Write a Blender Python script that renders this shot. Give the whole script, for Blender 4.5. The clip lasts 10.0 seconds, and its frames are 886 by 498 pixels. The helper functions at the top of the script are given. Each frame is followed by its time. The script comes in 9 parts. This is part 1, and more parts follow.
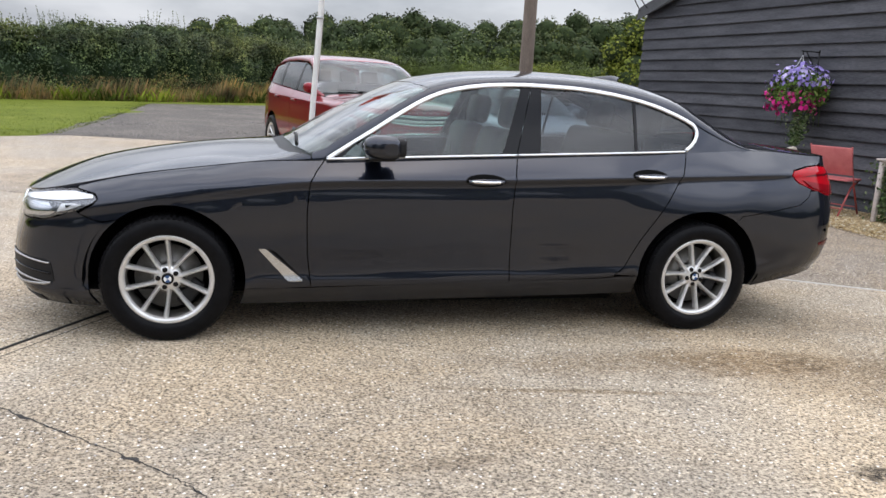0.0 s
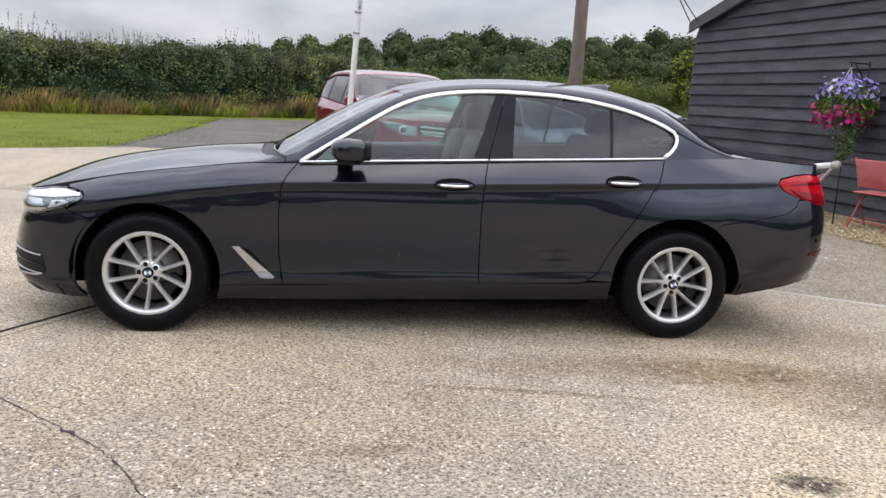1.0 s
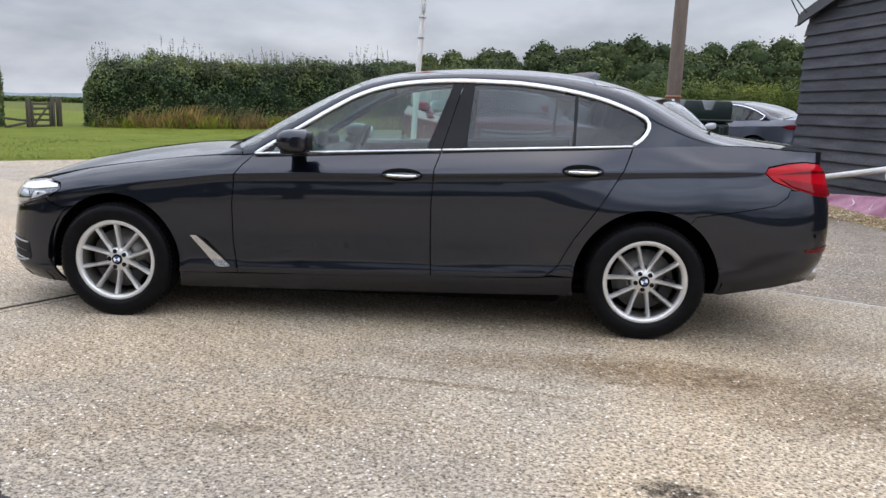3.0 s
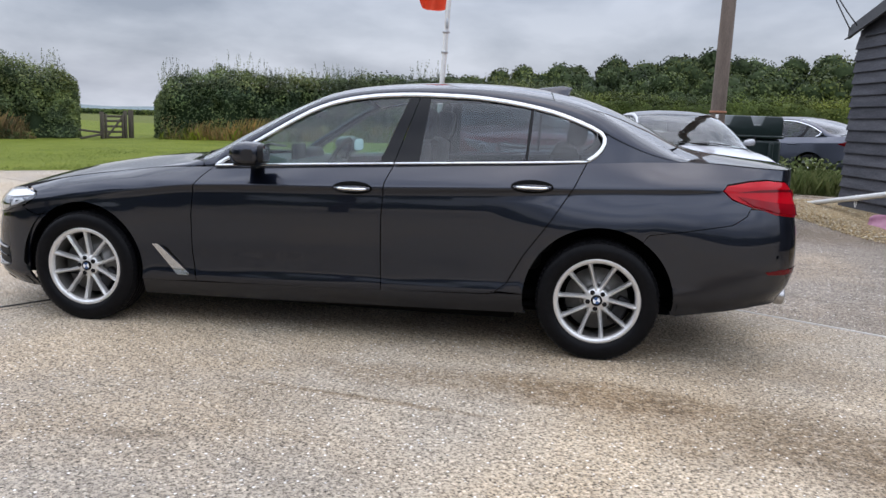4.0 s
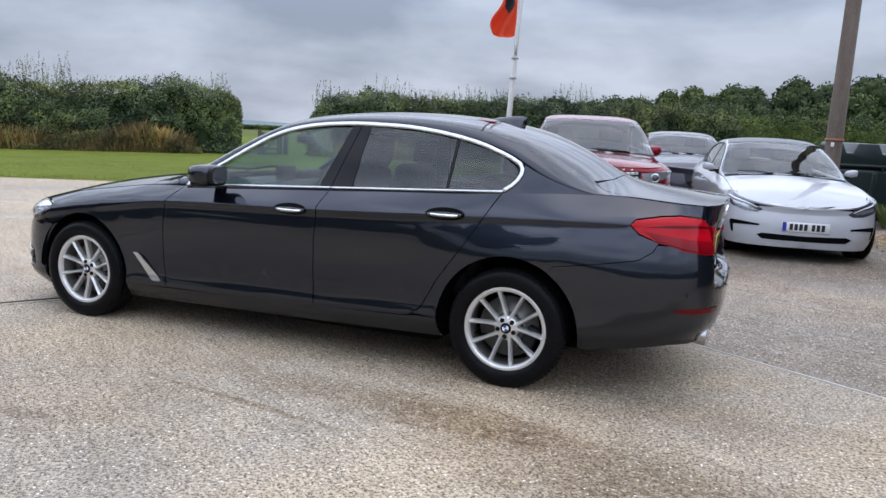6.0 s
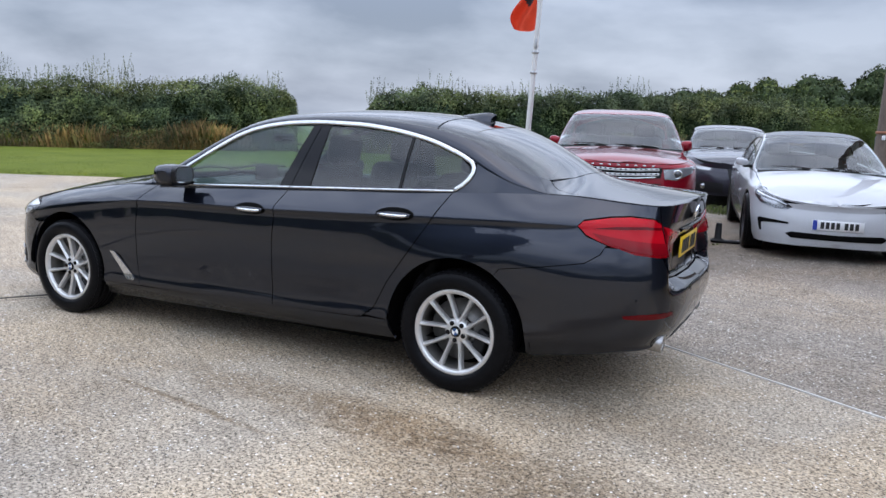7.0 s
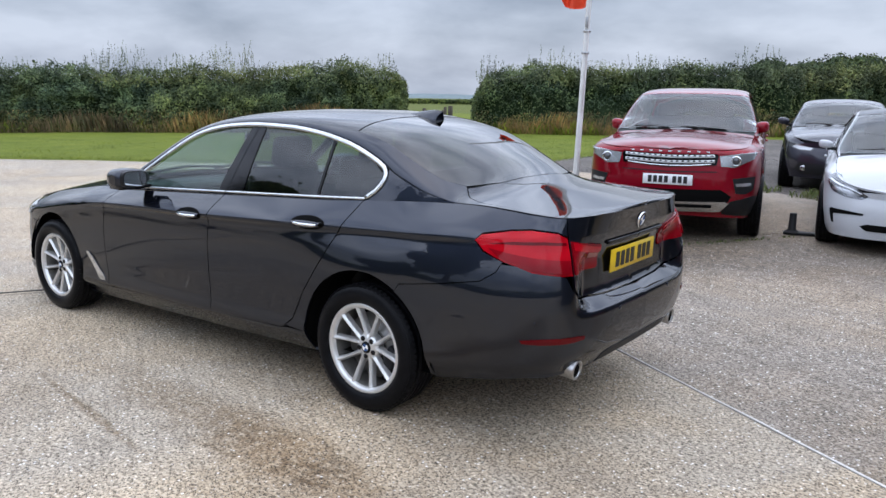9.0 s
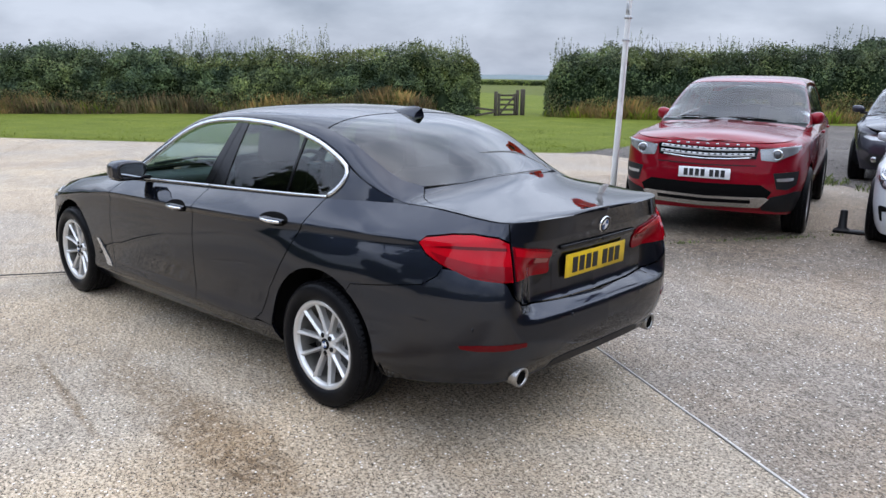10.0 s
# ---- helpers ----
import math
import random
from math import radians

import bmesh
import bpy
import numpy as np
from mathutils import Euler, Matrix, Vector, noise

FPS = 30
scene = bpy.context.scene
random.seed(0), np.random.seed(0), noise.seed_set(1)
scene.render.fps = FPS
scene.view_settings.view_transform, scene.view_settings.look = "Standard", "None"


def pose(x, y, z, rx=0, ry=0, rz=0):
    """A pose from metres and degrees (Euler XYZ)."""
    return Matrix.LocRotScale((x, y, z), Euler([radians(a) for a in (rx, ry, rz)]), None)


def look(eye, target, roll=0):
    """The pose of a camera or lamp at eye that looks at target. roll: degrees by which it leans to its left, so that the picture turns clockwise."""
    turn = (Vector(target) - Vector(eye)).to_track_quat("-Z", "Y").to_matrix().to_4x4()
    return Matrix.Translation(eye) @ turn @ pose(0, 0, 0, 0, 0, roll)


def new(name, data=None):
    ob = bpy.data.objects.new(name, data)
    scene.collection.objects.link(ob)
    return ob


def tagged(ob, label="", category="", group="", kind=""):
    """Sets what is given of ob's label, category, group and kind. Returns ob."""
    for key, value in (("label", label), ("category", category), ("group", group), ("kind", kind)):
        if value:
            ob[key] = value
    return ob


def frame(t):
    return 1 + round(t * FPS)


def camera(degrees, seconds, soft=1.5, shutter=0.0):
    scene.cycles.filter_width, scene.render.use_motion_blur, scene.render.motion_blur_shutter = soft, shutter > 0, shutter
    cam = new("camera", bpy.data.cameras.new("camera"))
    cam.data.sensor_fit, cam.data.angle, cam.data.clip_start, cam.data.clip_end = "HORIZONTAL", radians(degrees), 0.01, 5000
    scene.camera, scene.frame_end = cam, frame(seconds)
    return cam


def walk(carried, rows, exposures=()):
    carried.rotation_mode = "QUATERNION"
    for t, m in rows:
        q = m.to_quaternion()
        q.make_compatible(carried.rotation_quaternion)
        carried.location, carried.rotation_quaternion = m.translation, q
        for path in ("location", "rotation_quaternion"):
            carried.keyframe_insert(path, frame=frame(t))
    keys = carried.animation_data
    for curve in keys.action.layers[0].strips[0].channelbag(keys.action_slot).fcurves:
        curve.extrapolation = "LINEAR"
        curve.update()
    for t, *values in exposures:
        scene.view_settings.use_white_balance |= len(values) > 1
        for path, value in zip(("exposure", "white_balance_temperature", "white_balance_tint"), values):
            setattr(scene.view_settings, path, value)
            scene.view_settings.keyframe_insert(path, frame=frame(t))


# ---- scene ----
cam = camera(59.7, 10.0)
PATH = [
    (0, (0.453, -4.875, 1.344), (0.915, -2.973, 0.935), 3.1),
    (0.5, (0.759, -4.926, 1.328), (1.119, -2.998, 0.939), 3.1),
    (1, (1.018, -5.091, 1.315), (1.284, -3.145, 0.938), 3.1),
    (1.5, (1.265, -5.192, 1.284), (1.435, -3.235, 0.905), 2.7),
    (2, (1.522, -5.137, 1.263), (1.591, -3.175, 0.88), 2.3),
    (2.5, (1.805, -5.114, 1.227), (1.777, -3.15, 0.853), 1.9),
    (4, (2.774, -4.983, 1.247), (2.471, -3.034, 0.917), 2.0),
    (4.5, (3.105, -4.975, 1.264), (2.69, -3.044, 0.949), 2.4),
    (5, (3.43, -4.88, 1.286), (2.903, -2.975, 0.984), 2.8),
    (5.5, (3.782, -4.864, 1.323), (3.153, -2.989, 1.026), 2.9),
    (7, (4.653, -4.442, 1.391), (3.776, -2.673, 1.075), 2.3),
    (7.5, (4.839, -4.209, 1.422), (3.884, -2.484, 1.088), 1.9),
    (8, (5.04, -3.987, 1.465), (4.006, -2.311, 1.117), 1.5),
    (8.5, (5.283, -3.81, 1.512), (4.177, -2.183, 1.148), 1.1),
    (9, (5.472, -3.601, 1.552), (4.302, -2.026, 1.166), 0.9),
    (9.5, (5.664, -3.379, 1.605), (4.417, -1.871, 1.193), 0.8),
    (10, (5.914, -3.174, 1.647), (4.585, -1.744, 1.211), 1.0),
]
# the clip's white balance drifts from warm to cool and a little back
EXPOSURES = [(0.0, 0.06, 7050, 12), (2.5, -0.04, 6900, 12), (4.5, -0.12, 6540, 13), (5.5, -0.16, 6400, 13), (7.5, -0.12, 6200, 12), (10.0, 0.0, 6320, 12)]
walk(cam, [(t, look(eye, target, roll)) for t, eye, target, roll in PATH], EXPOSURES)

# ---- light: a bright overcast sky ----
world = bpy.data.worlds.new("overcast")
scene.world = world
world.use_nodes = True
wn, wl = world.node_tree.nodes, world.node_tree.links
wn.clear()
SUN_EL, SUN_AZ = radians(79), radians(27)


def wnode(kind, **sets):
    n = wn.new(kind)
    for k, v in sets.items():
        n.inputs[k.replace("_", " ")].default_value = v
    return n


sky = wn.new("ShaderNodeTexSky")
sky.sky_type = "NISHITA"
sky.sun_disc = False
sky.sun_elevation, sky.sun_rotation = SUN_EL, SUN_AZ
sky.dust_density = 4.0
coord = wn.new("ShaderNodeTexCoord")
squash = wn.new("ShaderNodeMapping")
squash.inputs["Scale"].default_value = (1.3, 1.3, 3.6)
wl.new(coord.outputs["Generated"], squash.inputs["Vector"])
cloud = wnode("ShaderNodeTexNoise", Scale=3.0, Detail=6.0, Roughness=0.52, Distortion=0.15)
wl.new(squash.outputs["Vector"], cloud.inputs["Vector"])
ramp = wn.new("ShaderNodeValToRGB")
ramp.color_ramp.elements[0].position, ramp.color_ramp.elements[0].color = 0.36, (0.370, 0.435, 0.545, 1)
ramp.color_ramp.elements[1].position, ramp.color_ramp.elements[1].color = 0.63, (0.755, 0.835, 0.960, 1)
wl.new(cloud.outputs["Fac"], ramp.inputs["Fac"])
# the deck is brighter overhead than at the horizon, as under any overcast
height = wn.new("ShaderNodeSeparateXYZ")
wl.new(coord.outputs["Generated"], height.inputs["Vector"])
lift = wn.new("ShaderNodeValToRGB")
stops = lift.color_ramp.elements
stops[0].position, stops[0].color = 0.0, (0.35, 0.345, 0.34, 1)
stops[1].position, stops[1].color = 1.0, (0.98, 0.98, 0.99, 1)
for pos, val in ((0.05, 0.28), (0.13, 0.228), (0.175, 0.25), (0.27, 0.56), (0.42, 0.95)):
    e = stops.new(pos)
    e.color = (val, val, val * 1.02, 1)
wl.new(height.outputs["Z"], lift.inputs["Fac"])
thrice = wn.new("ShaderNodeVectorMath")
thrice.operation = "MULTIPLY"
wl.new(ramp.outputs["Color"], thrice.inputs[0])
wl.new(lift.outputs["Color"], thrice.inputs[1])
gain = wn.new("ShaderNodeVectorMath")
gain.operation = "SCALE"
wl.new(thrice.outputs["Vector"], gain.inputs[0])
gain.inputs["Scale"].default_value = 3.0
deck = wnode("ShaderNodeBackground", Strength=0.92)
wl.new(gain.outputs["Vector"], deck.inputs["Color"])
clear = wnode("ShaderNodeBackground", Strength=0.05)
wl.new(sky.outputs["Color"], clear.inputs["Color"])
both = wn.new("ShaderNodeAddShader")
wl.new(deck.outputs["Background"], both.inputs[0])
wl.new(clear.outputs["Background"], both.inputs[1])
wout = wn.new("ShaderNodeOutputWorld")
wl.new(both.outputs["Shader"], wout.inputs["Surface"])

sun_data = bpy.data.lights.new("sun", "SUN")
sun_data.energy, sun_data.angle, sun_data.color = 0.55, radians(170), (1.0, 0.97, 0.93)
sun_lamp = new("sun", sun_data)
# the sun stands high behind thick cloud, which spreads it over the whole sky
sun_lamp.matrix_world = look((1.5, 3, 18), (0, 0, 0))


# ---- materials ----
def material(name, colour, rough=0.5, metal=0.0, **more):
    m = bpy.data.materials.new(name)
    m.use_nodes = True
    p = m.node_tree.nodes["Principled BSDF"]
    p.inputs["Base Color"].default_value = (*colour, 1)
    p.inputs["Roughness"].default_value = rough
    p.inputs["Metallic"].default_value = metal
    for k, v in more.items():
        p.inputs[k.replace("_", " ")].default_value = v
    return m


def add(m, kind, **sets):
    n = m.node_tree.nodes.new(kind)
    for k, v in sets.items():
        n.inputs[k.replace("_", " ")].default_value = v
    return n


def wire(m, a, out, b, inp):
    m.node_tree.links.new(a.outputs[out], b.inputs[inp])


def bsdf(m):
    return m.node_tree.nodes["Principled BSDF"]


def place_of(m, generated=False):
    c = m.node_tree.nodes.get("where")
    if c is None:
        c = m.node_tree.nodes.new("ShaderNodeTexCoord")
        c.name = "where"
    return c


def noise_fac(m, scale, detail=4.0, rough=0.55, stretch=None, distortion=0.0):
    n = add(m, "ShaderNodeTexNoise", Scale=scale, Detail=detail, Roughness=rough, Distortion=distortion)
    c = place_of(m)
    if stretch:
        mp = m.node_tree.nodes.new("ShaderNodeMapping")
        mp.inputs["Scale"].default_value = stretch
        wire(m, c, "Object", mp, "Vector")
        wire(m, mp, "Vector", n, "Vector")
    else:
        wire(m, c, "Object", n, "Vector")
    return n


def ramp_of(m, src, out, stops):
    r = m.node_tree.nodes.new("ShaderNodeValToRGB")
    els = r.color_ramp.elements
    while len(els) < len(stops):
        els.new(0.5)
    for e, (pos, col) in zip(els, stops):
        e.position = pos
        e.color = (*col, 1) if len(col) == 3 else col
    wire(m, src, out, r, "Fac")
    return r


def mix_rgb(m, fac, a, b, mode="MIX"):
    """fac, a, b: a (node, output) pair or a value."""
    n = m.node_tree.nodes.new("ShaderNodeMix")
    n.data_type, n.blend_type = "RGBA", mode
    for sock, v in ((n.inputs[0], fac), (n.inputs[6], a), (n.inputs[7], b)):
        if isinstance(v, tuple) and hasattr(v[0], "outputs"):
            m.node_tree.links.new(v[0].outputs[v[1]], sock)
        elif isinstance(v, tuple):
            sock.default_value = (*v, 1)
        else:
            sock.default_value = v
    return n


def bump(m, src, out, strength=0.3, distance=0.01):
    b = add(m, "ShaderNodeBump", Strength=strength, Distance=distance)
    wire(m, src, out, b, "Height")
    wire(m, b, "Normal", bsdf(m), "Normal")
    return b


def varied(name, dark, light, scale, rough=0.6, bump_by=0.2, fine=None, metal=0.0, dist=0.01, stretch=None):
    """A surface of two tones at two scales, with a fine relief."""
    m = material(name, dark, rough, metal)
    big = noise_fac(m, scale, 3.0, stretch=stretch)
    small = noise_fac(m, fine or scale * 14, 5.0, stretch=stretch)
    blend = mix_rgb(m, 0.5, (big, "Fac"), (small, "Fac"))
    r = ramp_of(m, blend, 2, [(0.35, dark), (0.65, light)])
    wire(m, r, "Color", bsdf(m), "Base Color")
    if bump_by:
        bump(m, small, "Fac", bump_by, dist)
    return m


def car_paint(name, colour, metal=0.55, rough=0.32, dust=0.05, ior=1.43):
    m = material(name, colour, rough, metal, Coat_Weight=1.0, Coat_Roughness=0.02, Coat_IOR=ior, Specular_IOR_Level=0.12)
    bsdf(m).inputs["Specular Tint"].default_value = (0.25, 0.25, 0.26, 1)
    flake = noise_fac(m, 900.0, 1.0)
    haze = noise_fac(m, 3.0, 5.0)
    r = ramp_of(m, flake, "Fac", [(0.3, tuple(c * 0.8 for c in colour)), (0.7, tuple(c * 1.25 for c in colour))])
    wire(m, r, "Color", bsdf(m), "Base Color")
    rr = ramp_of(m, haze, "Fac", [(0.4, (0.02,) * 3), (0.75, (0.02 + dust,) * 3)])
    wire(m, rr, "Color", bsdf(m), "Coat Roughness")
    return m


def glass(name, tint, gloss=0.0, ior=1.5):
    m = bpy.data.materials.new(name)
    m.use_nodes = True
    nt = m.node_tree
    nt.nodes.clear()
    see = nt.nodes.new("ShaderNodeBsdfTransparent")
    see.inputs["Color"].default_value = (*tint, 1)
    shine = nt.nodes.new("ShaderNodeBsdfGlossy")
    shine.inputs["Roughness"].default_value = gloss
    shine.inputs["Color"].default_value = (1, 1, 1, 1)
    # thin glass shines alike from both sides: more and more towards a glancing view
    f0 = ((ior - 1) / (ior + 1)) ** 2
    facing = nt.nodes.new("ShaderNodeLayerWeight")
    facing.inputs["Blend"].default_value = 0.5
    power = nt.nodes.new("ShaderNodeMath")
    power.operation = "POWER"
    power.inputs[1].default_value = 5.0
    nt.links.new(facing.outputs["Facing"], power.inputs[0])
    fres = nt.nodes.new("ShaderNodeMath")
    fres.operation = "MULTIPLY_ADD"
    fres.inputs[1].default_value, fres.inputs[2].default_value = 1 - f0, f0
    nt.links.new(power.outputs[0], fres.inputs[0])
    mixer = nt.nodes.new("ShaderNodeMixShader")
    nt.links.new(fres.outputs[0], mixer.inputs[0])
    nt.links.new(see.outputs[0], mixer.inputs[1])
    nt.links.new(shine.outputs[0], mixer.inputs[2])
    out = nt.nodes.new("ShaderNodeOutputMaterial")
    nt.links.new(mixer.outputs[0], out.inputs["Surface"])
    return m


def lens(name, colour, rough=0.05):
    """Coloured lamp plastic with a little depth."""
    m = material(name, colour, rough, 0.0, Coat_Weight=0.1, Coat_Roughness=0.02, Specular_IOR_Level=0.16)
    n = noise_fac(m, 5.0, 1.0, stretch=(1.0, 1.0, 3.0))
    r = ramp_of(m, n, "Fac", [(0.3, tuple(c * 0.72 for c in colour)), (0.65, colour)])
    wire(m, r, "Color", bsdf(m), "Base Color")
    return m


PAINT_GREY = car_paint("dark_grey_metallic_paint", (0.0155, 0.0188, 0.0290), 0.9, 0.33, 0.012, 1.48)
PAINT_RED = car_paint("deep_red_metallic_paint", (0.215, 0.0035, 0.012), 0.4, 0.34)
PAINT_WHITE = car_paint("white_pearl_paint", (0.45, 0.46, 0.48), 0.0, 0.35)
PAINT_DUSK = car_paint("slate_metallic_paint", (0.030, 0.029, 0.040), 0.5, 0.34)
PAINT_SILVER = car_paint("midnight_silver_paint", (0.075, 0.082, 0.105), 0.5, 0.34)
STEEL = varied("sooty_exhaust_steel", (0.30, 0.295, 0.29), (0.52, 0.51, 0.50), 60.0, 0.30, 0.05, metal=1.0)
CHROME = material("chrome", (0.80, 0.81, 0.83), 0.10, 1.0)
MIRROR = material("mirror_glass", (0.48, 0.50, 0.53), 0.01, 1.0)
SATIN = varied("satin_aluminium", (0.55, 0.56, 0.57), (0.70, 0.71, 0.72), 30.0, 0.24, 0.0, metal=1.0)
GLOSS_BLACK = material("gloss_black_plastic", (0.005, 0.005, 0.006), 0.10, 0.0, Specular_IOR_Level=0.22)
BLACK_TRIM = varied("black_plastic", (0.010, 0.010, 0.011), (0.018, 0.018, 0.019), 60.0, 0.5, 0.08, dist=0.002)
INNER_BLACK = material("underbody_black", (0.004, 0.004, 0.004), 0.9)
RUBBER = varied("tyre_rubber", (0.004, 0.004, 0.0045), (0.009, 0.009, 0.010), 40.0, 0.30, 0.10, dist=0.002)
bsdf(RUBBER).inputs["Specular IOR Level"].default_value = 0.07
bsdf(BLACK_TRIM).inputs["Specular IOR Level"].default_value = 0.18
bsdf(INNER_BLACK).inputs["Specular IOR Level"].default_value = 0.05
GLASS_CLEAR = glass("window_glass", (0.62, 0.78, 0.73), 0.0, 1.62)
GLASS_SCREEN = glass("windscreen_glass", (0.60, 0.72, 0.69), 0.0, 1.8)
GLASS_FAR = glass("far_windscreen_glass", (0.56, 0.67, 0.65), 0.03, 1.75)
GLASS_DARK = glass("privacy_glass", (0.32, 0.37, 0.395), 0.0, 1.62)
GLASS_REAR = glass("rear_window_glass", (0.12, 0.13, 0.14), 0.02, 1.75)
LAMP_COVER = glass("lamp_cover", (0.95, 0.96, 0.97))
RED_LENS = lens("red_lamp_lens", (0.42, 0.003, 0.010))
RED_DEEP = lens("deep_red_lamp_lens", (0.23, 0.002, 0.007))
RED_DARK = lens("dark_red_lamp_lens", (0.11, 0.0012, 0.004))
AMBER_PALE = lens("smoked_lamp_lens", (0.35, 0.12, 0.10))
LAMP_SILVER = material("lamp_reflector", (0.50, 0.51, 0.53), 0.12, 1.0)
LAMP_BLACK = material("lamp_bezel", (0.11, 0.112, 0.118), 0.18, 0.6)
LAMP_SHADED = material("shaded_lamp_reflector", (0.46, 0.465, 0.475), 0.24, 0.7)
LAMP_DARK = material("dark_lamp_housing", (0.16, 0.163, 0.17), 0.16, 0.8)
LAMP_WHITE = material("lamp_strip", (0.85, 0.87, 0.9), 0.2)
SEAT = varied("black_leather", (0.010, 0.010, 0.011), (0.022, 0.022, 0.023), 25.0, 0.5, 0.15, dist=0.003)
bsdf(SEAT).inputs["Specular IOR Level"].default_value = 0.15
SEAT_PALE = varied("grey_headlining", (0.30, 0.31, 0.30), (0.40, 0.41, 0.40), 20.0, 0.8, 0.05)
PLATE_YELLOW = varied("yellow_plate", (0.72, 0.47, 0.015), (0.80, 0.54, 0.02), 30.0, 0.35, 0.0)
PLATE_WHITE = varied("white_plate", (0.70, 0.71, 0.72), (0.80, 0.80, 0.80), 30.0, 0.35, 0.0)
PLATE_BLUE = material("blue_plate_band", (0.02, 0.05, 0.35), 0.35)
INK = material("black_ink", (0.012, 0.012, 0.013), 0.45)
BADGE_BLUE = material("badge_blue", (0.03, 0.08, 0.20), 0.2)
BADGE_WHITE = material("badge_white", (0.8, 0.8, 0.8), 0.2)
SILVER_TRIM = varied("silver_painted_trim", (0.55, 0.56, 0.57), (0.68, 0.69, 0.70), 40.0, 0.3, 0.0, metal=0.25)
DISC = varied("brake_disc", (0.17, 0.165, 0.155), (0.27, 0.26, 0.25), 20.0, 0.42, 0.05, metal=0.6)
ALLOY = varied("silver_alloy", (0.62, 0.615, 0.60), (0.72, 0.715, 0.70), 20.0, 0.28, 0.0, metal=0.6)
BARREL = varied("dark_barrel", (0.15, 0.14, 0.13), (0.25, 0.24, 0.22), 14.0, 0.45, 0.0, metal=0.4)
ALLOY_DARK = material("dark_alloy", (0.10, 0.10, 0.11), 0.35, 0.7)


# ---- making meshes ----
def part(name, bm, mat, parent=None, label=""):
    """Links a bmesh (freed), or a mesh, as one object under a thing or a part."""
    if isinstance(bm, bmesh.types.BMesh):
        me = bpy.data.meshes.new(name)
        bm.to_mesh(me)
        bm.free()
    else:
        me = bm
    if mat is not None and not me.materials:
        me.materials.append(mat)
    ob = new(name, me)
    if parent is not None:
        ob.parent = parent
    if label:
        tagged(ob, label)
    return ob


def thing(name, m=None, label="", category="", group="", kind=""):
    ob = new(name)
    ob.empty_display_size = 0.2
    if m is not None:
        ob.matrix_basis = m
    return tagged(ob, label, category, group, kind)


def smooth(me, angle=None):
    me.polygons.foreach_set("use_smooth", [True] * len(me.polygons))
    if angle:
        me.set_sharp_from_angle(angle=radians(angle))
    return me


def arrays(name, verts, faces, normals=None, smoothed=True):
    me = bpy.data.meshes.new(name)
    me.from_pydata([tuple(v) for v in verts], [], [tuple(f) for f in faces])
    if smoothed:
        smooth(me)
    if normals is not None:
        me.normals_split_custom_set_from_vertices([tuple(n) for n in normals])
    return me


def box(size, at=(0, 0, 0), bevel=0.0, segs=2, turn=None):
    bm = bmesh.new()
    bmesh.ops.create_cube(bm, size=1.0, matrix=Matrix.Diagonal((*size, 1)))
    if bevel:
        bmesh.ops.bevel(bm, geom=bm.edges[:], offset=bevel, segments=segs, profile=0.5, affect="EDGES")
    m = Matrix.Translation(at)
    if turn is not None:
        m = m @ turn
    bmesh.ops.transform(bm, matrix=m, verts=bm.verts)
    for f in bm.faces:
        f.smooth = bevel > 0
    return bm


def joined(*bms):
    out = bmesh.new()
    for b in bms:
        me = bpy.data.meshes.new("tmp")
        b.to_mesh(me)
        b.free()
        out.from_mesh(me)
        bpy.data.meshes.remove(me)
    return out


def lathe(profile, n=48, axis="y", a0=0.0, a1=2 * math.pi):
    """Turns (radius, along) pairs round an axis."""
    bm = bmesh.new()
    closed = abs(a1 - a0 - 2 * math.pi) < 1e-6
    steps = n if closed else n + 1
    rings = []
    for i in range(steps):
        a = a0 + (a1 - a0) * i / n
        c, s = math.cos(a), math.sin(a)
        ring = []
        for r, h in profile:
            p = (r * c, h, r * s) if axis == "y" else ((r * c, r * s, h) if axis == "z" else (h, r * c, r * s))
            ring.append(bm.verts.new(p))
        rings.append(ring)
    for i in range(n):
        a, b = rings[i], rings[(i + 1) % steps]
        for k in range(len(profile) - 1):
            bm.faces.new((a[k], a[k + 1], b[k + 1], b[k])).smooth = True
    bmesh.ops.remove_doubles(bm, verts=bm.verts, dist=1e-5)
    bmesh.ops.recalc_face_normals(bm, faces=bm.faces)
    return bm


def tube(points, radius, n=8, taper=None):
    """A round rod along points."""
    bm = bmesh.new()
    pts = [Vector(p) for p in points]
    rings = []
    for i, p in enumerate(pts):
        d = (pts[min(i + 1, len(pts) - 1)] - pts[max(i - 1, 0)]).normalized()
        side = d.cross(Vector((0, 0, 1)) if abs(d.z) < 0.9 else Vector((1, 0, 0))).normalized()
        up = side.cross(d)
        r = radius if taper is None else radius + (taper - radius) * i / (len(pts) - 1)
        rings.append([bm.verts.new(p + (side * math.cos(a) + up * math.sin(a)) * r) for a in (2 * math.pi * k / n for k in range(n))])
    for a, b in zip(rings, rings[1:]):
        for k in range(n):
            bm.faces.new((a[k], a[(k + 1) % n], b[(k + 1) % n], b[k])).smooth = True
    for ring in (rings[0][::-1], rings[-1]):
        bm.faces.new(ring)
    bmesh.ops.recalc_face_normals(bm, faces=bm.faces)
    return bm


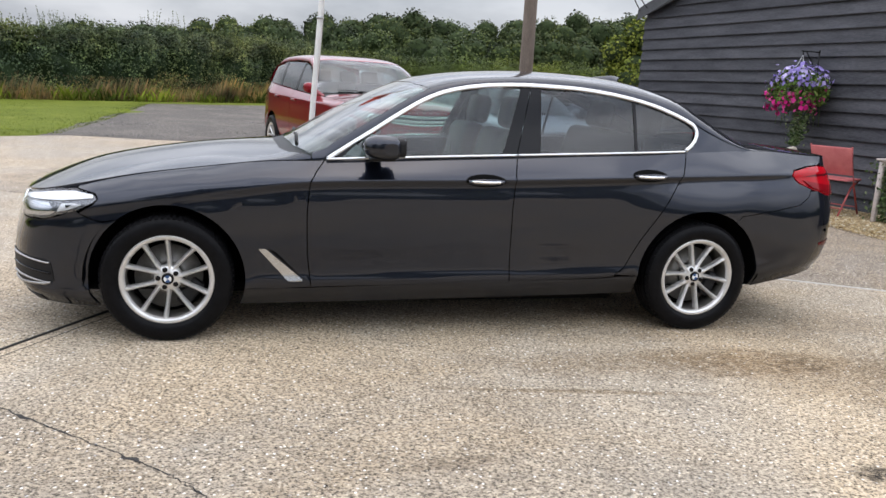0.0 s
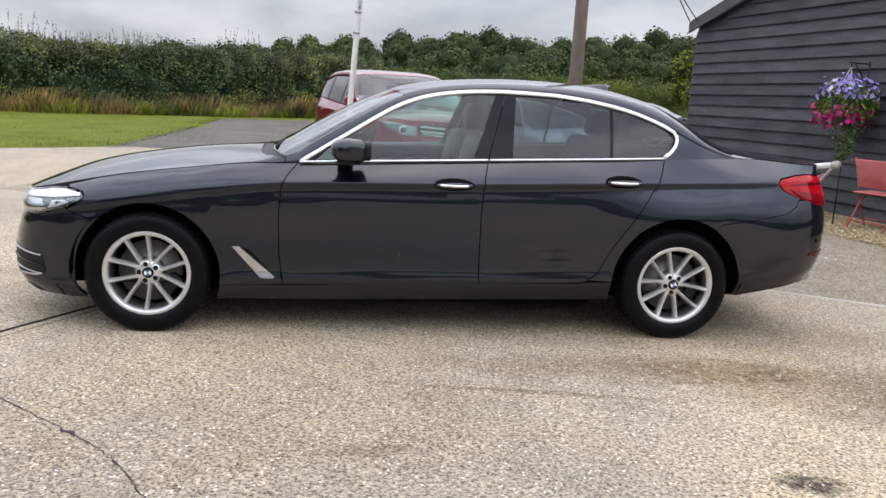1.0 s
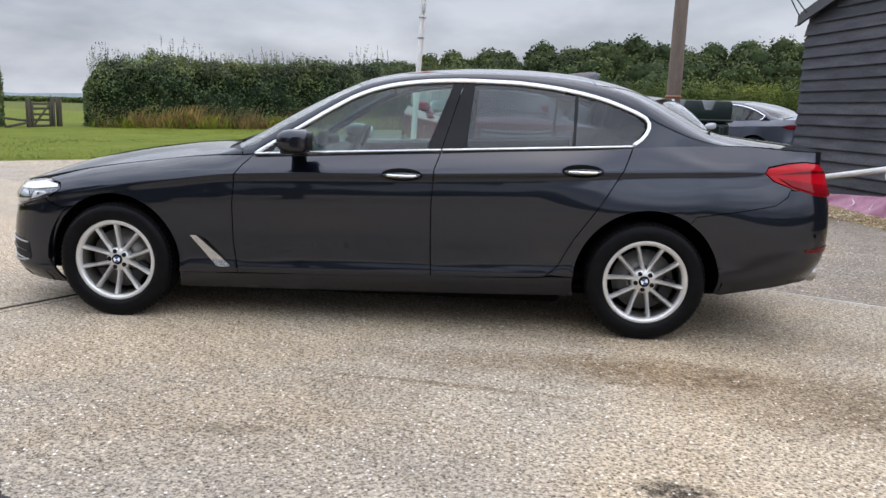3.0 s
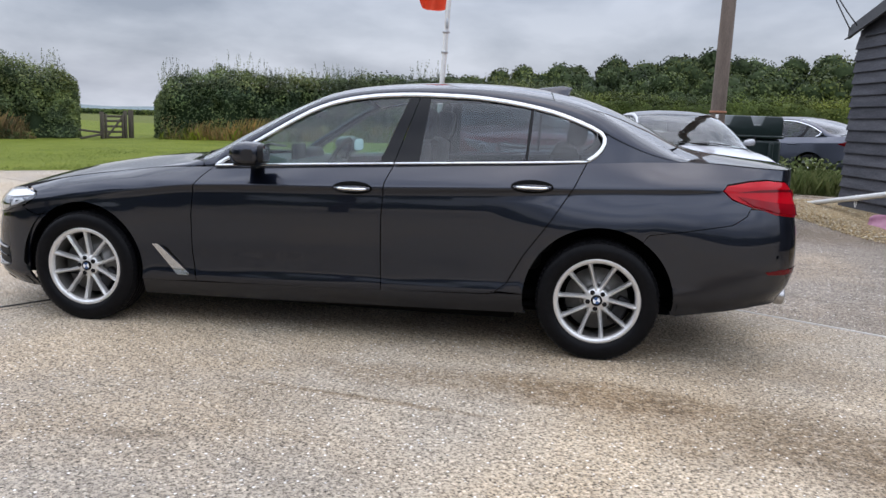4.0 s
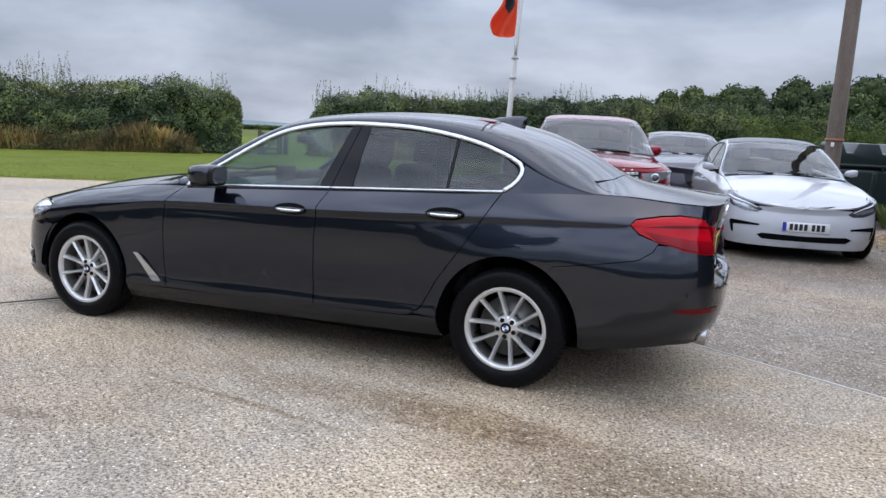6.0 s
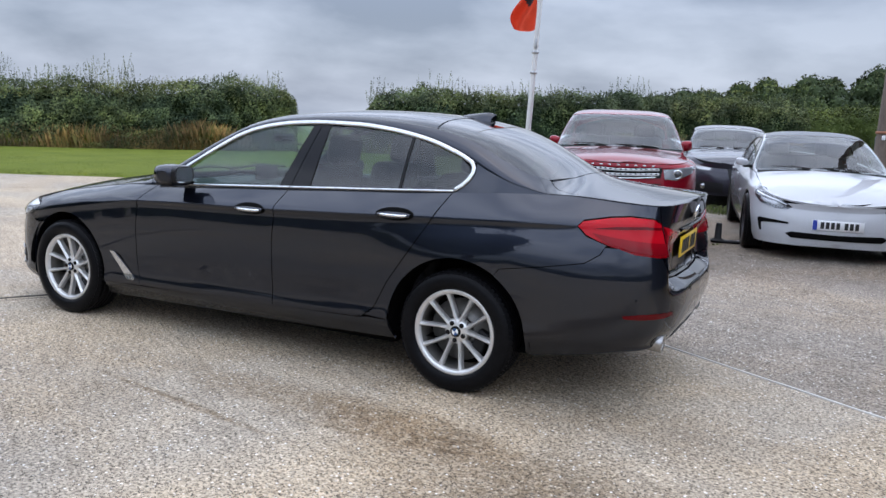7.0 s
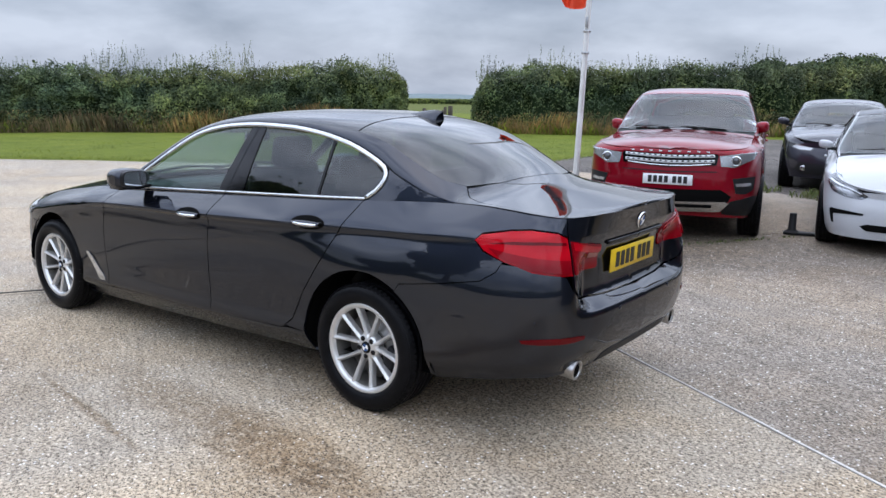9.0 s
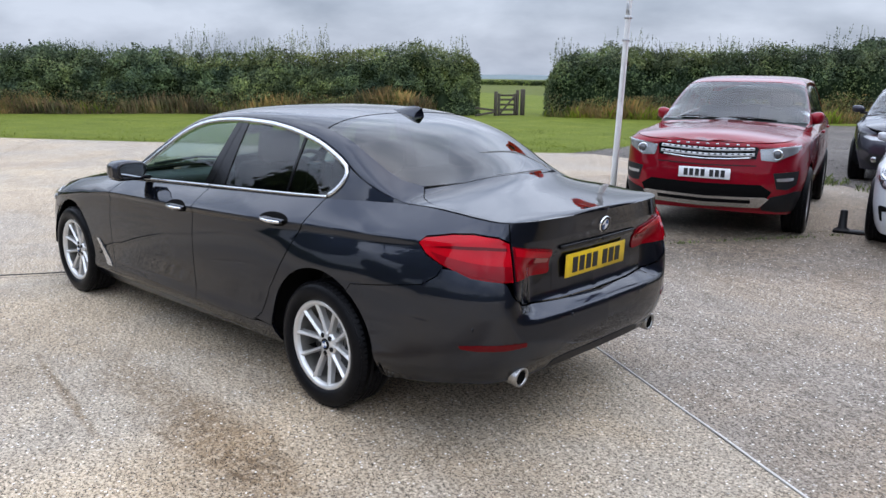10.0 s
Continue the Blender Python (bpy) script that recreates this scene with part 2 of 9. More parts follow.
def prism(outline, z0, z1):
    """An upright block over a plan outline."""
    bm = bmesh.new()
    lo = [bm.verts.new((x, y, z0)) for x, y in outline]
    hi = [bm.verts.new((x, y, z1)) for x, y in outline]
    bm.faces.new(lo[::-1])
    bm.faces.new(hi)
    for i in range(len(outline)):
        j = (i + 1) % len(outline)
        bm.faces.new((lo[i], lo[j], hi[j], hi[i]))
    bmesh.ops.recalc_face_normals(bm, faces=bm.faces)
    return bm


def knots(*pairs):
    """A smooth curve through (x, value) pairs that never overshoots."""
    xs = np.array([p[0] for p in pairs], float)
    ys = np.array([p[1] for p in pairs], float)
    h, d = np.diff(xs), np.diff(ys) / np.diff(xs)
    m = np.zeros(len(xs))
    m[0], m[-1] = d[0], d[-1]
    for i in range(1, len(xs) - 1):
        if d[i - 1] * d[i] > 0:
            w1, w2 = 2 * h[i] + h[i - 1], h[i] + 2 * h[i - 1]
            m[i] = (w1 + w2) / (w1 / d[i - 1] + w2 / d[i])

    def f(x):
        x = np.clip(np.asarray(x, float), xs[0], xs[-1])
        i = np.clip(np.searchsorted(xs, x) - 1, 0, len(h) - 1)
        t = (x - xs[i]) / h[i]
        return ((2 * t**3 - 3 * t**2 + 1) * ys[i] + (t**3 - 2 * t**2 + t) * h[i] * m[i]
                + (3 * t**2 - 2 * t**3) * ys[i + 1] + (t**3 - t**2) * h[i] * m[i + 1])
    return f


def step01(x, a, b):
    t = np.clip((np.asarray(x, float) - a) / (b - a), 0, 1)
    return t * t * (3 - 2 * t)


def spline(points, per=24):
    """Catmull-Rom through plan points, dense."""
    p = np.array(points, float)
    p = np.vstack([2 * p[0] - p[1], p, 2 * p[-1] - p[-2]])
    out = []
    for i in range(1, len(p) - 2):
        for t in np.arange(per) / per:
            out.append(0.5 * (2 * p[i] + (p[i + 1] - p[i - 1]) * t + (2 * p[i - 1] - 5 * p[i] + 4 * p[i + 1] - p[i + 2]) * t**2
                              + (3 * p[i] - p[i - 1] - 3 * p[i + 1] + p[i + 2]) * t**3))
    out.append(p[-2])
    return np.array(out)


# ---- a car's skin ----
SKINS = []


class Skin:
    """The smooth outer surfaces of a car: the flank, which runs round the plan from the middle of the nose to the middle of the tail;
    the top, over bonnet, screen, roof and boot; the side glass. x runs from nose to tail, the front axle is at 0."""

    def __init__(self, plan, low, crease, top, top_in, flank, nose, corner, tail, crown, glass_foot, glass_lean, arch_top, soft=None, corner_x=None, round_=0.8, cowl=0.5, lid=None, groove=None, haunch=None, boxy=1.0, lid_soft=0.25):
        SKINS.append(self)
        self.groove, self.haunch, self.boxy, self.lid_soft = groove, haunch, boxy, lid_soft
        c = spline(plan)
        d = np.r_[0, np.cumsum(np.hypot(*np.diff(c, axis=0).T))]
        self.s_end = d[-1]
        self.grid = np.linspace(0, d[-1], 1500)
        self.px, self.py = np.interp(self.grid, d, c[:, 0]), np.interp(self.grid, d, c[:, 1])
        k = np.ones(41) / 41
        tx, ty = np.gradient(self.px), np.gradient(self.py)
        tx[0], ty[0], tx[-1], ty[-1] = 0, 1, 0, -1
        tx, ty = np.convolve(np.pad(tx, 20, "edge"), k, "valid"), np.convolve(np.pad(ty, 20, "edge"), k, "valid")
        n = np.hypot(tx, ty)
        self.nx, self.ny = -ty / n, tx / n
        self.nx[0], self.ny[0], self.nx[-1], self.ny[-1] = -1, 0, 1, 0
        self.px = np.maximum.accumulate(self.px)
        self.low, self.crease, self.top, self.top_in = low, crease, top, top_in
        self.prof = [knots(*p) for p in (flank, nose, corner, tail)]
        self.crown, self.foot, self.lean, self.arch_top, self.round_ = crown, glass_foot, glass_lean, arch_top, round_
        self.soft = soft or knots((0.1, 2.2), (0.75, 1.12))
        self.cowl, self.lid = cowl, lid or c[-1, 0] - 0.6
        self.wide = self.py.max()
        mid = np.argmax(self.py)
        self.mid = self.grid[mid]
        self.corner_x = corner_x or (self.px[-1] - 0.85, self.px[-1] - 0.4)
        e = self.flank(self.grid, self.top(self.px), 1)
        keep = np.r_[True, np.diff(np.maximum.accumulate(e[:, 0])) > 1e-6]
        self.ex, self.ey = np.maximum.accumulate(e[:, 0])[keep], e[keep, 1]

    def sx(self, x):
        return float(np.interp(x, self.px, self.grid))

    def front(self, y):
        half = self.grid <= self.mid
        return float(np.interp(y, self.py[half], self.grid[half]))

    def rear(self, y):
        half = self.grid >= self.mid
        return float(np.interp(y, self.py[half][::-1], self.grid[half][::-1]))

    def flank(self, s, z, side):
        s, z = np.asarray(s, float), np.asarray(z, float)
        x, y = np.interp(s, self.grid, self.px), np.interp(s, self.grid, self.py)
        nx, ny = np.interp(s, self.grid, self.nx), np.interp(s, self.grid, self.ny)
        lo, cr, tp = self.low(x), self.crease(x), self.top(x)
        h = np.clip((z - lo) / (cr - lo), 0, 1)
        front = np.where(s < self.mid, 1 - step01(y, 0.55 * self.wide, 0.93 * self.wide), 0)
        turn = step01(x, *self.corner_x)
        back = np.where(s > self.mid, 1 - step01(y, 0.52 * self.wide, 0.74 * self.wide), 0)
        side_, nose, corner, tail = (p(h) for p in self.prof)
        ins = (1 - front) * ((1 - turn) * side_ + turn * ((1 - back) * corner + back * tail)) + front * nose
        if self.groove is not None:
            ins = ins - self.groove(x) * (1 - front) * step01(h, 0.945, 0.995)
        if self.haunch is not None:
            # over the rear wheels the wings slope in towards the crease
            ins = ins + self.haunch(x) * (1 - front) * (np.clip(h - 0.66, 0, 0.34) / 0.34) ** 1.6
        h2 = np.clip((z - cr) / np.maximum(tp - cr, 1e-3), 0, 1.2)
        ins = ins + np.where(z > cr, (self.top_in(x) - ins) * h2 ** self.soft(x), 0)
        return np.stack([x - ins * nx, side * (y - ins * ny), z + 0 * s], -1)

    def over(self, x, w, side=1):
        """w from 0 (the near edge) over the middle (1) to the far edge (2)."""
        x, w = np.asarray(x, float), np.asarray(w, float)
        z0 = np.maximum(self.top(x), self.arch_top(x))
        y0 = np.where(self.arch_top(x) > self.top(x) + 0.004, self.glass_y(x, z0), np.interp(x, self.ex, self.ey))
        a = w * math.pi / 2
        c, s = np.cos(a), np.maximum(np.sin(a), 0)
        across = np.sign(c) * np.abs(c) ** self.round_
        flat = np.maximum(1 - step01(x, self.cowl - 0.15, self.cowl + 0.25), step01(x, self.lid - self.lid_soft, self.lid + 0.1))
        rise = flat * (1 - np.abs(across) ** 1.75) + (1 - flat) * s ** self.boxy
        return np.stack([x + 0 * w, side * y0 * across, z0 + (self.crown(x) - z0) * rise], -1)

    def glass_y(self, x, z):
        up = np.maximum(z - self.top(x), -0.05)
        return self.foot(x) - self.lean * up - 0.22 * up * np.abs(up)

    def pane(self, x, z, side):
        x, z = np.asarray(x, float), np.asarray(z, float)
        return np.stack([x, side * self.glass_y(x, z), z], -1)


def dense(outline, step, closed=True):
    out = []
    n = len(outline)
    for i in range(n if closed else n - 1):
        a, b = np.array(outline[i], float), np.array(outline[(i + 1) % n], float)
        k = max(1, int(math.ceil(np.hypot(*(b - a)) / step)))
        out += [tuple(a + (b - a) * j / k) for j in range(k)]
    if not closed:
        out.append(tuple(outline[-1]))
    return out


def inside(pts, poly):
    p, q = np.array(poly), np.roll(np.array(poly), -1, 0)
    x, y = pts[:, 0][:, None], pts[:, 1][:, None]
    cross = ((p[:, 1] > y) != (q[:, 1] > y)) & (x < (q[:, 0] - p[:, 0]) * (y - p[:, 1]) / (q[:, 1] - p[:, 1] + 1e-12) + p[:, 0])
    return cross.sum(1) % 2 == 1


def patch(name, outline, surf, mat, parent, sides=(-1, 1), step=0.04, off=0.0, edge=0.014, shrink=0.0, label="", raise_=0.0, whole=False):
    """A panel: the stretch of a surface inside an outline in its own two measures, with turned-in edges. A pair unless whole; the pair comes back by side."""
    if len(sides) == 2 and not whole:
        return {sd: patch(name, outline, surf, mat, parent[sd] if isinstance(parent, dict) else parent, (sd,), step, off, edge, shrink, label, raise_) for sd in sides}
    from mathutils.geometry import delaunay_2d_cdt
    ring = dense(outline, step)
    r = np.array(ring)
    if shrink:
        area = 0.5 * np.sum(r[:, 0] * np.roll(r[:, 1], -1) - np.roll(r[:, 0], -1) * r[:, 1])
        t = np.roll(r, -1, 0) - np.roll(r, 1, 0)
        t /= np.maximum(np.hypot(*t.T), 1e-9)[:, None]
        r = r + shrink * np.sign(area) * np.stack([-t[:, 1], t[:, 0]], -1)
    lo, hi = r.min(0), r.max(0)
    gx, gy = np.meshgrid(np.arange(lo[0] + step / 2, hi[0], step), np.arange(lo[1] + step / 2, hi[1], step))
    g = np.stack([gx.ravel(), gy.ravel()], -1)
    if len(g):
        g = g[inside(g, r)]
    if len(g):
        far = np.min(np.hypot(g[:, None, 0] - r[None, :, 0], g[:, None, 1] - r[None, :, 1]), 1)
        g = g[far > 0.55 * step]
    if len(g) and surf == SKINS[-1].flank:
        # rows of points on both lips of the shoulder crease
        sk = SKINS[-1]
        ss = np.arange(lo[0] + step / 2, hi[0], step * 0.75)
        zc = sk.crease(np.interp(ss, sk.grid, sk.px))
        c2 = np.concatenate([np.stack([ss, zc + dz], -1) for dz in (-0.046, -0.034, -0.018, -0.004, 0.006)])
        above = g[:, 1] - sk.crease(np.interp(g[:, 0], sk.grid, sk.px))
        g = g[(above > 0.016) | (above < -0.058)]
        c2 = c2[inside(c2, r)]
        if len(c2):
            far = np.min(np.hypot(c2[:, None, 0] - r[None, :, 0], c2[:, None, 1] - r[None, :, 1]), 1)
            c2 = c2[far > 0.008]
        g = np.concatenate([g, c2])
    pts = [Vector((float(a), float(b))) for a, b in (*r, *g)]
    n = len(r)
    v2, _, f2, *_ = delaunay_2d_cdt(pts, [], [list(range(n))], 1, 1e-5)
    uv = np.array([(v.x, v.y) for v in v2])
    V, F, N = [], [], []
    for side in sides:
        e = 0.004
        p = surf(uv[:, 0], uv[:, 1], side)
        du = surf(uv[:, 0] + e, uv[:, 1], side) - surf(uv[:, 0] - e, uv[:, 1], side)
        dv = surf(uv[:, 0], uv[:, 1] + e, side) - surf(uv[:, 0], uv[:, 1] - e, side)
        nn = np.cross(du, dv)
        nn /= np.maximum(np.linalg.norm(nn, axis=1), 1e-12)[:, None]
        axis = p.copy()
        axis[:, 1], axis[:, 2], axis[:, 0] = 0, 0.55, np.clip(p[:, 0], p[:, 0].min() * 0.5 + 0.8, 2.4)
        flip = np.sign(np.sum(nn * (p - axis), 1).sum())
        nn *= flip
        p = p + nn * off
        if raise_:
            d2 = np.min(np.hypot(uv[:, None, 0] - r[None, :, 0], uv[:, None, 1] - r[None, :, 1]), 1)
            p = p + nn * (raise_ * np.clip(d2 / 0.03, 0, 1) ** 0.5)[:, None]
        base = len(V)
        V += list(p)
        N += list(nn)
        tri = np.cross(p[[f[1] for f in f2]] - p[[f[0] for f in f2]], p[[f[2] for f in f2]] - p[[f[0] for f in f2]])
        same = np.sum(tri * nn[[f[0] for f in f2]], 1) > 0
        F += [tuple(base + i for i in (f if ok else f[::-1])) for f, ok in zip(f2, same)]
        if edge:
            idx = {}
            for f in f2:
                for a, b in zip(f, (*f[1:], f[0])):
                    idx[(a, b)] = idx.get((a, b), 0) + 1
            rim = [(a, b) for a, b in idx if (b, a) not in idx]
            outer, inner = {}, {}
            for a, _ in rim:
                outer[a] = len(V)
                V.append(p[a])
                inner[a] = len(V)
                V.append(p[a] - nn[a] * edge)
                N += [(0, 0, 0), (0, 0, 0)]
            for (a, b) in rim:
                if a in outer and b in outer:
                    F.append((outer[a], inner[a], inner[b], outer[b]) if same[0] else (outer[b], inner[b], inner[a], outer[a]))
    me = arrays(name, V, F, N)
    return part(name, me, mat, parent, label)


def arc(cx, cz, r, a0, a1, n=24):
    return [(cx + r * math.cos(radians(a0 + (a1 - a0) * i / n)), cz + r * math.sin(radians(a0 + (a1 - a0) * i / n))) for i in range(n + 1)]


def strip(name, line, surf, width, mat, parent, sides=(-1, 1), off=0.006, thick=0.01, label="", n=None):
    """A trim strip that follows a line on a surface: line is (a, b) pairs, the width lies across it. One for each side."""
    if len(sides) == 2:
        return {sd: strip(name, line, surf, width, mat, parent[sd] if isinstance(parent, dict) else parent, (sd,), off, thick, label) for sd in sides}
    pts = np.array(dense(line, 0.02, closed=False))
    t = np.gradient(pts, axis=0)
    t /= np.maximum(np.hypot(*t.T), 1e-9)[:, None]
    across = np.stack([-t[:, 1], t[:, 0]], -1)
    bm = bmesh.new()
    for side in sides:
        rows = []
        for k, lift in ((-0.5, 0.0), (-0.5, 0.7), (-0.28, 1.0), (0.28, 1.0), (0.5, 0.7), (0.5, 0.0)):
            q = pts + across * width * k
            p = surf(q[:, 0], q[:, 1], side)
            e = 0.004
            out = np.cross(surf(q[:, 0] + e, q[:, 1], side) - surf(q[:, 0] - e, q[:, 1], side), surf(q[:, 0], q[:, 1] + e, side) - surf(q[:, 0], q[:, 1] - e, side))
            out /= np.maximum(np.linalg.norm(out, axis=1), 1e-12)[:, None]
            hub = np.stack([np.clip(p[:, 0], p[:, 0].min() * 0.5 + 0.8, 2.4), 0 * p[:, 0], 0 * p[:, 0] + 0.55], -1)
            out *= np.sign(np.sum(out * (p - hub), 1).sum())
            rows.append([bm.verts.new(v) for v in p + out * (off + (lift - 1) * thick)])
        for a, b in zip(rows, rows[1:]):
            for i in range(len(a) - 1):
                bm.faces.new((a[i], a[i + 1], b[i + 1], b[i])).smooth = True
        for i in (0, -1):
            bm.faces.new([row[i] for row in rows])
    bmesh.ops.recalc_face_normals(bm, faces=bm.faces)
    return part(name, bm, mat, parent, label)


# ---- wheels ----
def wheel(parent, at, side, r_tyre=0.325, r_rim=0.232, width=0.225, spokes=10, rim_mat=None, turn=0.0, pair=7.0, tag="", bolts=5, cap=True, blade=0.030):
    """The wheel's outer face looks along side * y. Its rim is the part; the rest belong to it."""
    rim_mat = rim_mat or ALLOY
    h = width / 2
    rim = part("wheel", lathe([(r_rim - 0.030, h - 0.035), (r_rim - 0.026, h - 0.020), (r_rim - 0.022, h - 0.015), (r_rim - 0.008, h - 0.009),
                               (r_rim, h - 0.014), (r_rim + 0.002, h - 0.022)], 64), rim_mat, parent, tag)
    rim.matrix_basis = Matrix.Translation(at) @ pose(0, 0, 0, 0, turn, 0) @ Matrix.Diagonal((1, side, 1, 1))
    # the rim's inside is a darker metal than its spokes
    part("barrel", lathe([(r_rim - 0.012, -h), (r_rim - 0.022, -h + 0.03), (r_rim - 0.030, h - 0.035)], 64), BARREL, rim, "dark inside of the rim")
    wall = r_tyre - r_rim
    side_prof = [(r_rim - 0.006, h - 0.02), (r_rim + 0.004, h - 0.004), (r_rim + wall * 0.25, h + 0.005), (r_rim + wall * 0.5, h + 0.006), (r_rim + wall * 0.75, h - 0.001),
                 (r_tyre - 0.008, h - 0.014), (r_tyre - 0.002, h - 0.026)]
    tread = []
    for k in (-0.55, -0.18, 0.18, 0.55):
        tread += [(r_tyre, h * 0.74 * k + 0.012), (r_tyre - 0.007, h * 0.74 * k + 0.009), (r_tyre - 0.007, h * 0.74 * k - 0.004), (r_tyre, h * 0.74 * k - 0.007)]
    tread = sorted(tread, key=lambda q: -q[1])
    prof = side_prof + tread + [(r, -y) for r, y in side_prof[::-1]]
    part("tyre", lathe(prof, 72), RUBBER, rim, "black rubber tyre")
    shoulder = bmesh.new()
    nb = 70
    for k in range(nb):
        a = 2 * math.pi * k / nb
        b = box((0.017, 0.030, 0.006), (0, h - 0.022, 0), 0.0, turn=pose(0, 0, 0, -28, 0, 0))
        bmesh.ops.transform(b, matrix=pose(0, 0, 0, 0, math.degrees(a), 0) @ Matrix.Translation((0, 0, r_tyre - 0.006)), verts=b.verts)
        me = bpy.data.meshes.new("tmp")
        b.to_mesh(me)
        b.free()
        shoulder.from_mesh(me)
        bpy.data.meshes.remove(me)
    tagged(part("tread", shoulder, RUBBER, rim), kind="stuff")
    # spokes run from the hub to the rim's lip, dished towards the hub
    r0, r1 = 0.050, r_rim - 0.006
    for k in range(spokes):
        mid = 360.0 * (k + 0.5) / spokes
        lean = pair if k % 2 == 0 else -pair
        bm = bmesh.new()
        rows = []
        for i in range(6):
            t = i / 5
            r = r0 + (r1 - r0) * t
            a = radians(mid + lean * 1.1 * r0 / r * (1 - t) - lean * 0.30 * t)
            hw = blade * (0.30 + 0.26 * abs(t - 0.45) ** 1.5 + (0.08 if t == 1 else 0))
            face = h - 0.042 + 0.027 * t ** 1.3
            c, s = math.cos(a), math.sin(a)
            ring = []
            for w, y in ((-hw * 1.25, face - 0.040), (-hw, face - 0.012), (-hw * 0.25, face), (hw * 0.25, face), (hw, face - 0.012), (hw * 1.25, face - 0.040)):
                ring.append(bm.verts.new((r * c - w * s, y, r * s + w * c)))
            rows.append(ring)
        for p, q in zip(rows, rows[1:]):
            for j in range(5):
                bm.faces.new((p[j], p[j + 1], q[j + 1], q[j])).smooth = False
        bmesh.ops.recalc_face_normals(bm, faces=bm.faces)
        part("spoke", bm, rim_mat, rim)
    part("hub", lathe([(0.0, h - 0.042), (0.030, h - 0.040), (0.062, h - 0.046), (0.070, h - 0.06), (0.068, h - 0.10)], 40), rim_mat, rim)
    for k in range(bolts):
        a = 2 * math.pi * k / bolts
        b = lathe([(0.0, h - 0.040), (0.009, h - 0.039), (0.013, h - 0.041), (0.014, h - 0.055)], 10)
        bmesh.ops.translate(b, vec=(0.047 * math.cos(a), 0.002, 0.047 * math.sin(a)), verts=b.verts)
        part("wheel_bolt", b, GLOSS_BLACK, rim)
    if cap:
        part("centre_cap", lathe([(0.0, h - 0.033), (0.024, h - 0.034), (0.030, h - 0.037), (0.031, h - 0.05)], 32), GLOSS_BLACK, rim, "round blue and white centre cap")
        for k in range(4):
            q = lathe([(0.0, h - 0.0322), (0.019, h - 0.0322)], 8, a0=k * math.pi / 2, a1=(k + 1) * math.pi / 2)
            part("cap_quarter", q, BADGE_BLUE if k % 2 else BADGE_WHITE, rim)
    part("brake_disc", lathe([(0.06, h - 0.12), (0.075, h - 0.098), (0.092, h - 0.098), (0.094, h - 0.104), (0.168, h - 0.104), (0.168, h - 0.12), (0.07, h - 0.121)], 48), DISC, rim)
    cal = box((0.07, 0.07, 0.15), (0.135, h - 0.10, 0.0), 0.012)
    part("brake_caliper", cal, BLACK_TRIM, rim)
    part("wheel_back", lathe([(0.0, -h + 0.05), (r_rim - 0.03, -h + 0.05)], 32), INNER_BLACK, rim)
    return rim


def arch_liner(parent, cx, cz, r, y_out, y_in, side):
    prof = [(r, y_out), (r, y_in), (0.0, y_in)]
    bm = lathe(prof, 40)
    bmesh.ops.transform(bm, matrix=Matrix.Translation((cx, 0, cz)) @ Matrix.Diagonal((1, side, 1, 1)), verts=bm.verts)
    for v in bm.verts:
        v.co.z = max(v.co.z, 0.26)
        # the liner draws in with the body towards the sill
        if v.co.z < cz - 0.02 and abs(v.co.y) > y_out - 0.055:
            v.co.y = math.copysign(y_out - 0.055, v.co.y)
    part("wheel_arch_liner", bm, INNER_BLACK, parent)


def plate(parent, at, right, up, mat, name="number_plate", width=0.52, height=0.111, band=None, label=""):
    """A registration plate whose characters are plain bars. right and up: its directions."""
    r, u = Vector(right).normalized(), Vector(up).normalized()
    n = r.cross(u)
    m = Matrix((r, u, n)).transposed().to_4x4()
    m.translation = at
    b = box((width, height, 0.006), (0, 0, 0), 0.0015, 1)
    bmesh.ops.transform(b, matrix=m, verts=b.verts)
    p = part(name, b, mat, parent, label)
    x = -width / 2 + (0.075 if band else 0.045)
    cw = (width - (0.075 if band else 0.045) - 0.045 - 0.03) / 7
    for k in range(7):
        w = cw * 0.70
        bar = box((w, height * 0.66, 0.003), (x + cw / 2, 0, 0.0042), 0.0)
        bmesh.ops.transform(bar, matrix=m, verts=bar.verts)
        part("bar", bar, INK, p)
        x += cw + (0.03 if k == 3 else 0)
    if band:
        bb = box((0.045, height - 0.004, 0.003), (-width / 2 + 0.026, 0, 0.0042), 0.0)
        bmesh.ops.transform(bb, matrix=m, verts=bb.verts)
        part("band", bb, band, p, "blue band")
    return p


def roundel(parent, at, out, r, name="badge"):
    """A round emblem in blue and white quarters with a chrome rim; out is the way it faces."""
    q = Vector(out).normalized().to_track_quat("Y", "Z").to_matrix().to_4x4()
    q.translation = at
    b = lathe([(0.0, 0.0), (r * 0.62, 0.0), (r * 0.66, 0.003), (r, 0.004), (r, -0.006)], 40)
    bmesh.ops.transform(b, matrix=q, verts=b.verts)
    p = part(name, b, CHROME, parent, "round chrome-rimmed emblem in blue and white quarters")
    b = lathe([(r * 0.66, 0.0045), (r * 0.93, 0.0048)], 40)
    bmesh.ops.transform(b, matrix=q, verts=b.verts)
    part("badge_ring", b, GLOSS_BLACK, p)
    for k in range(4):
        b = lathe([(0.0, 0.0025), (r * 0.63, 0.0025)], 10, a0=k * math.pi / 2, a1=(k + 1) * math.pi / 2)
        bmesh.ops.transform(b, matrix=q, verts=b.verts)
        part("badge_quarter", b, BADGE_BLUE if k % 2 else BADGE_WHITE, p)
    return p


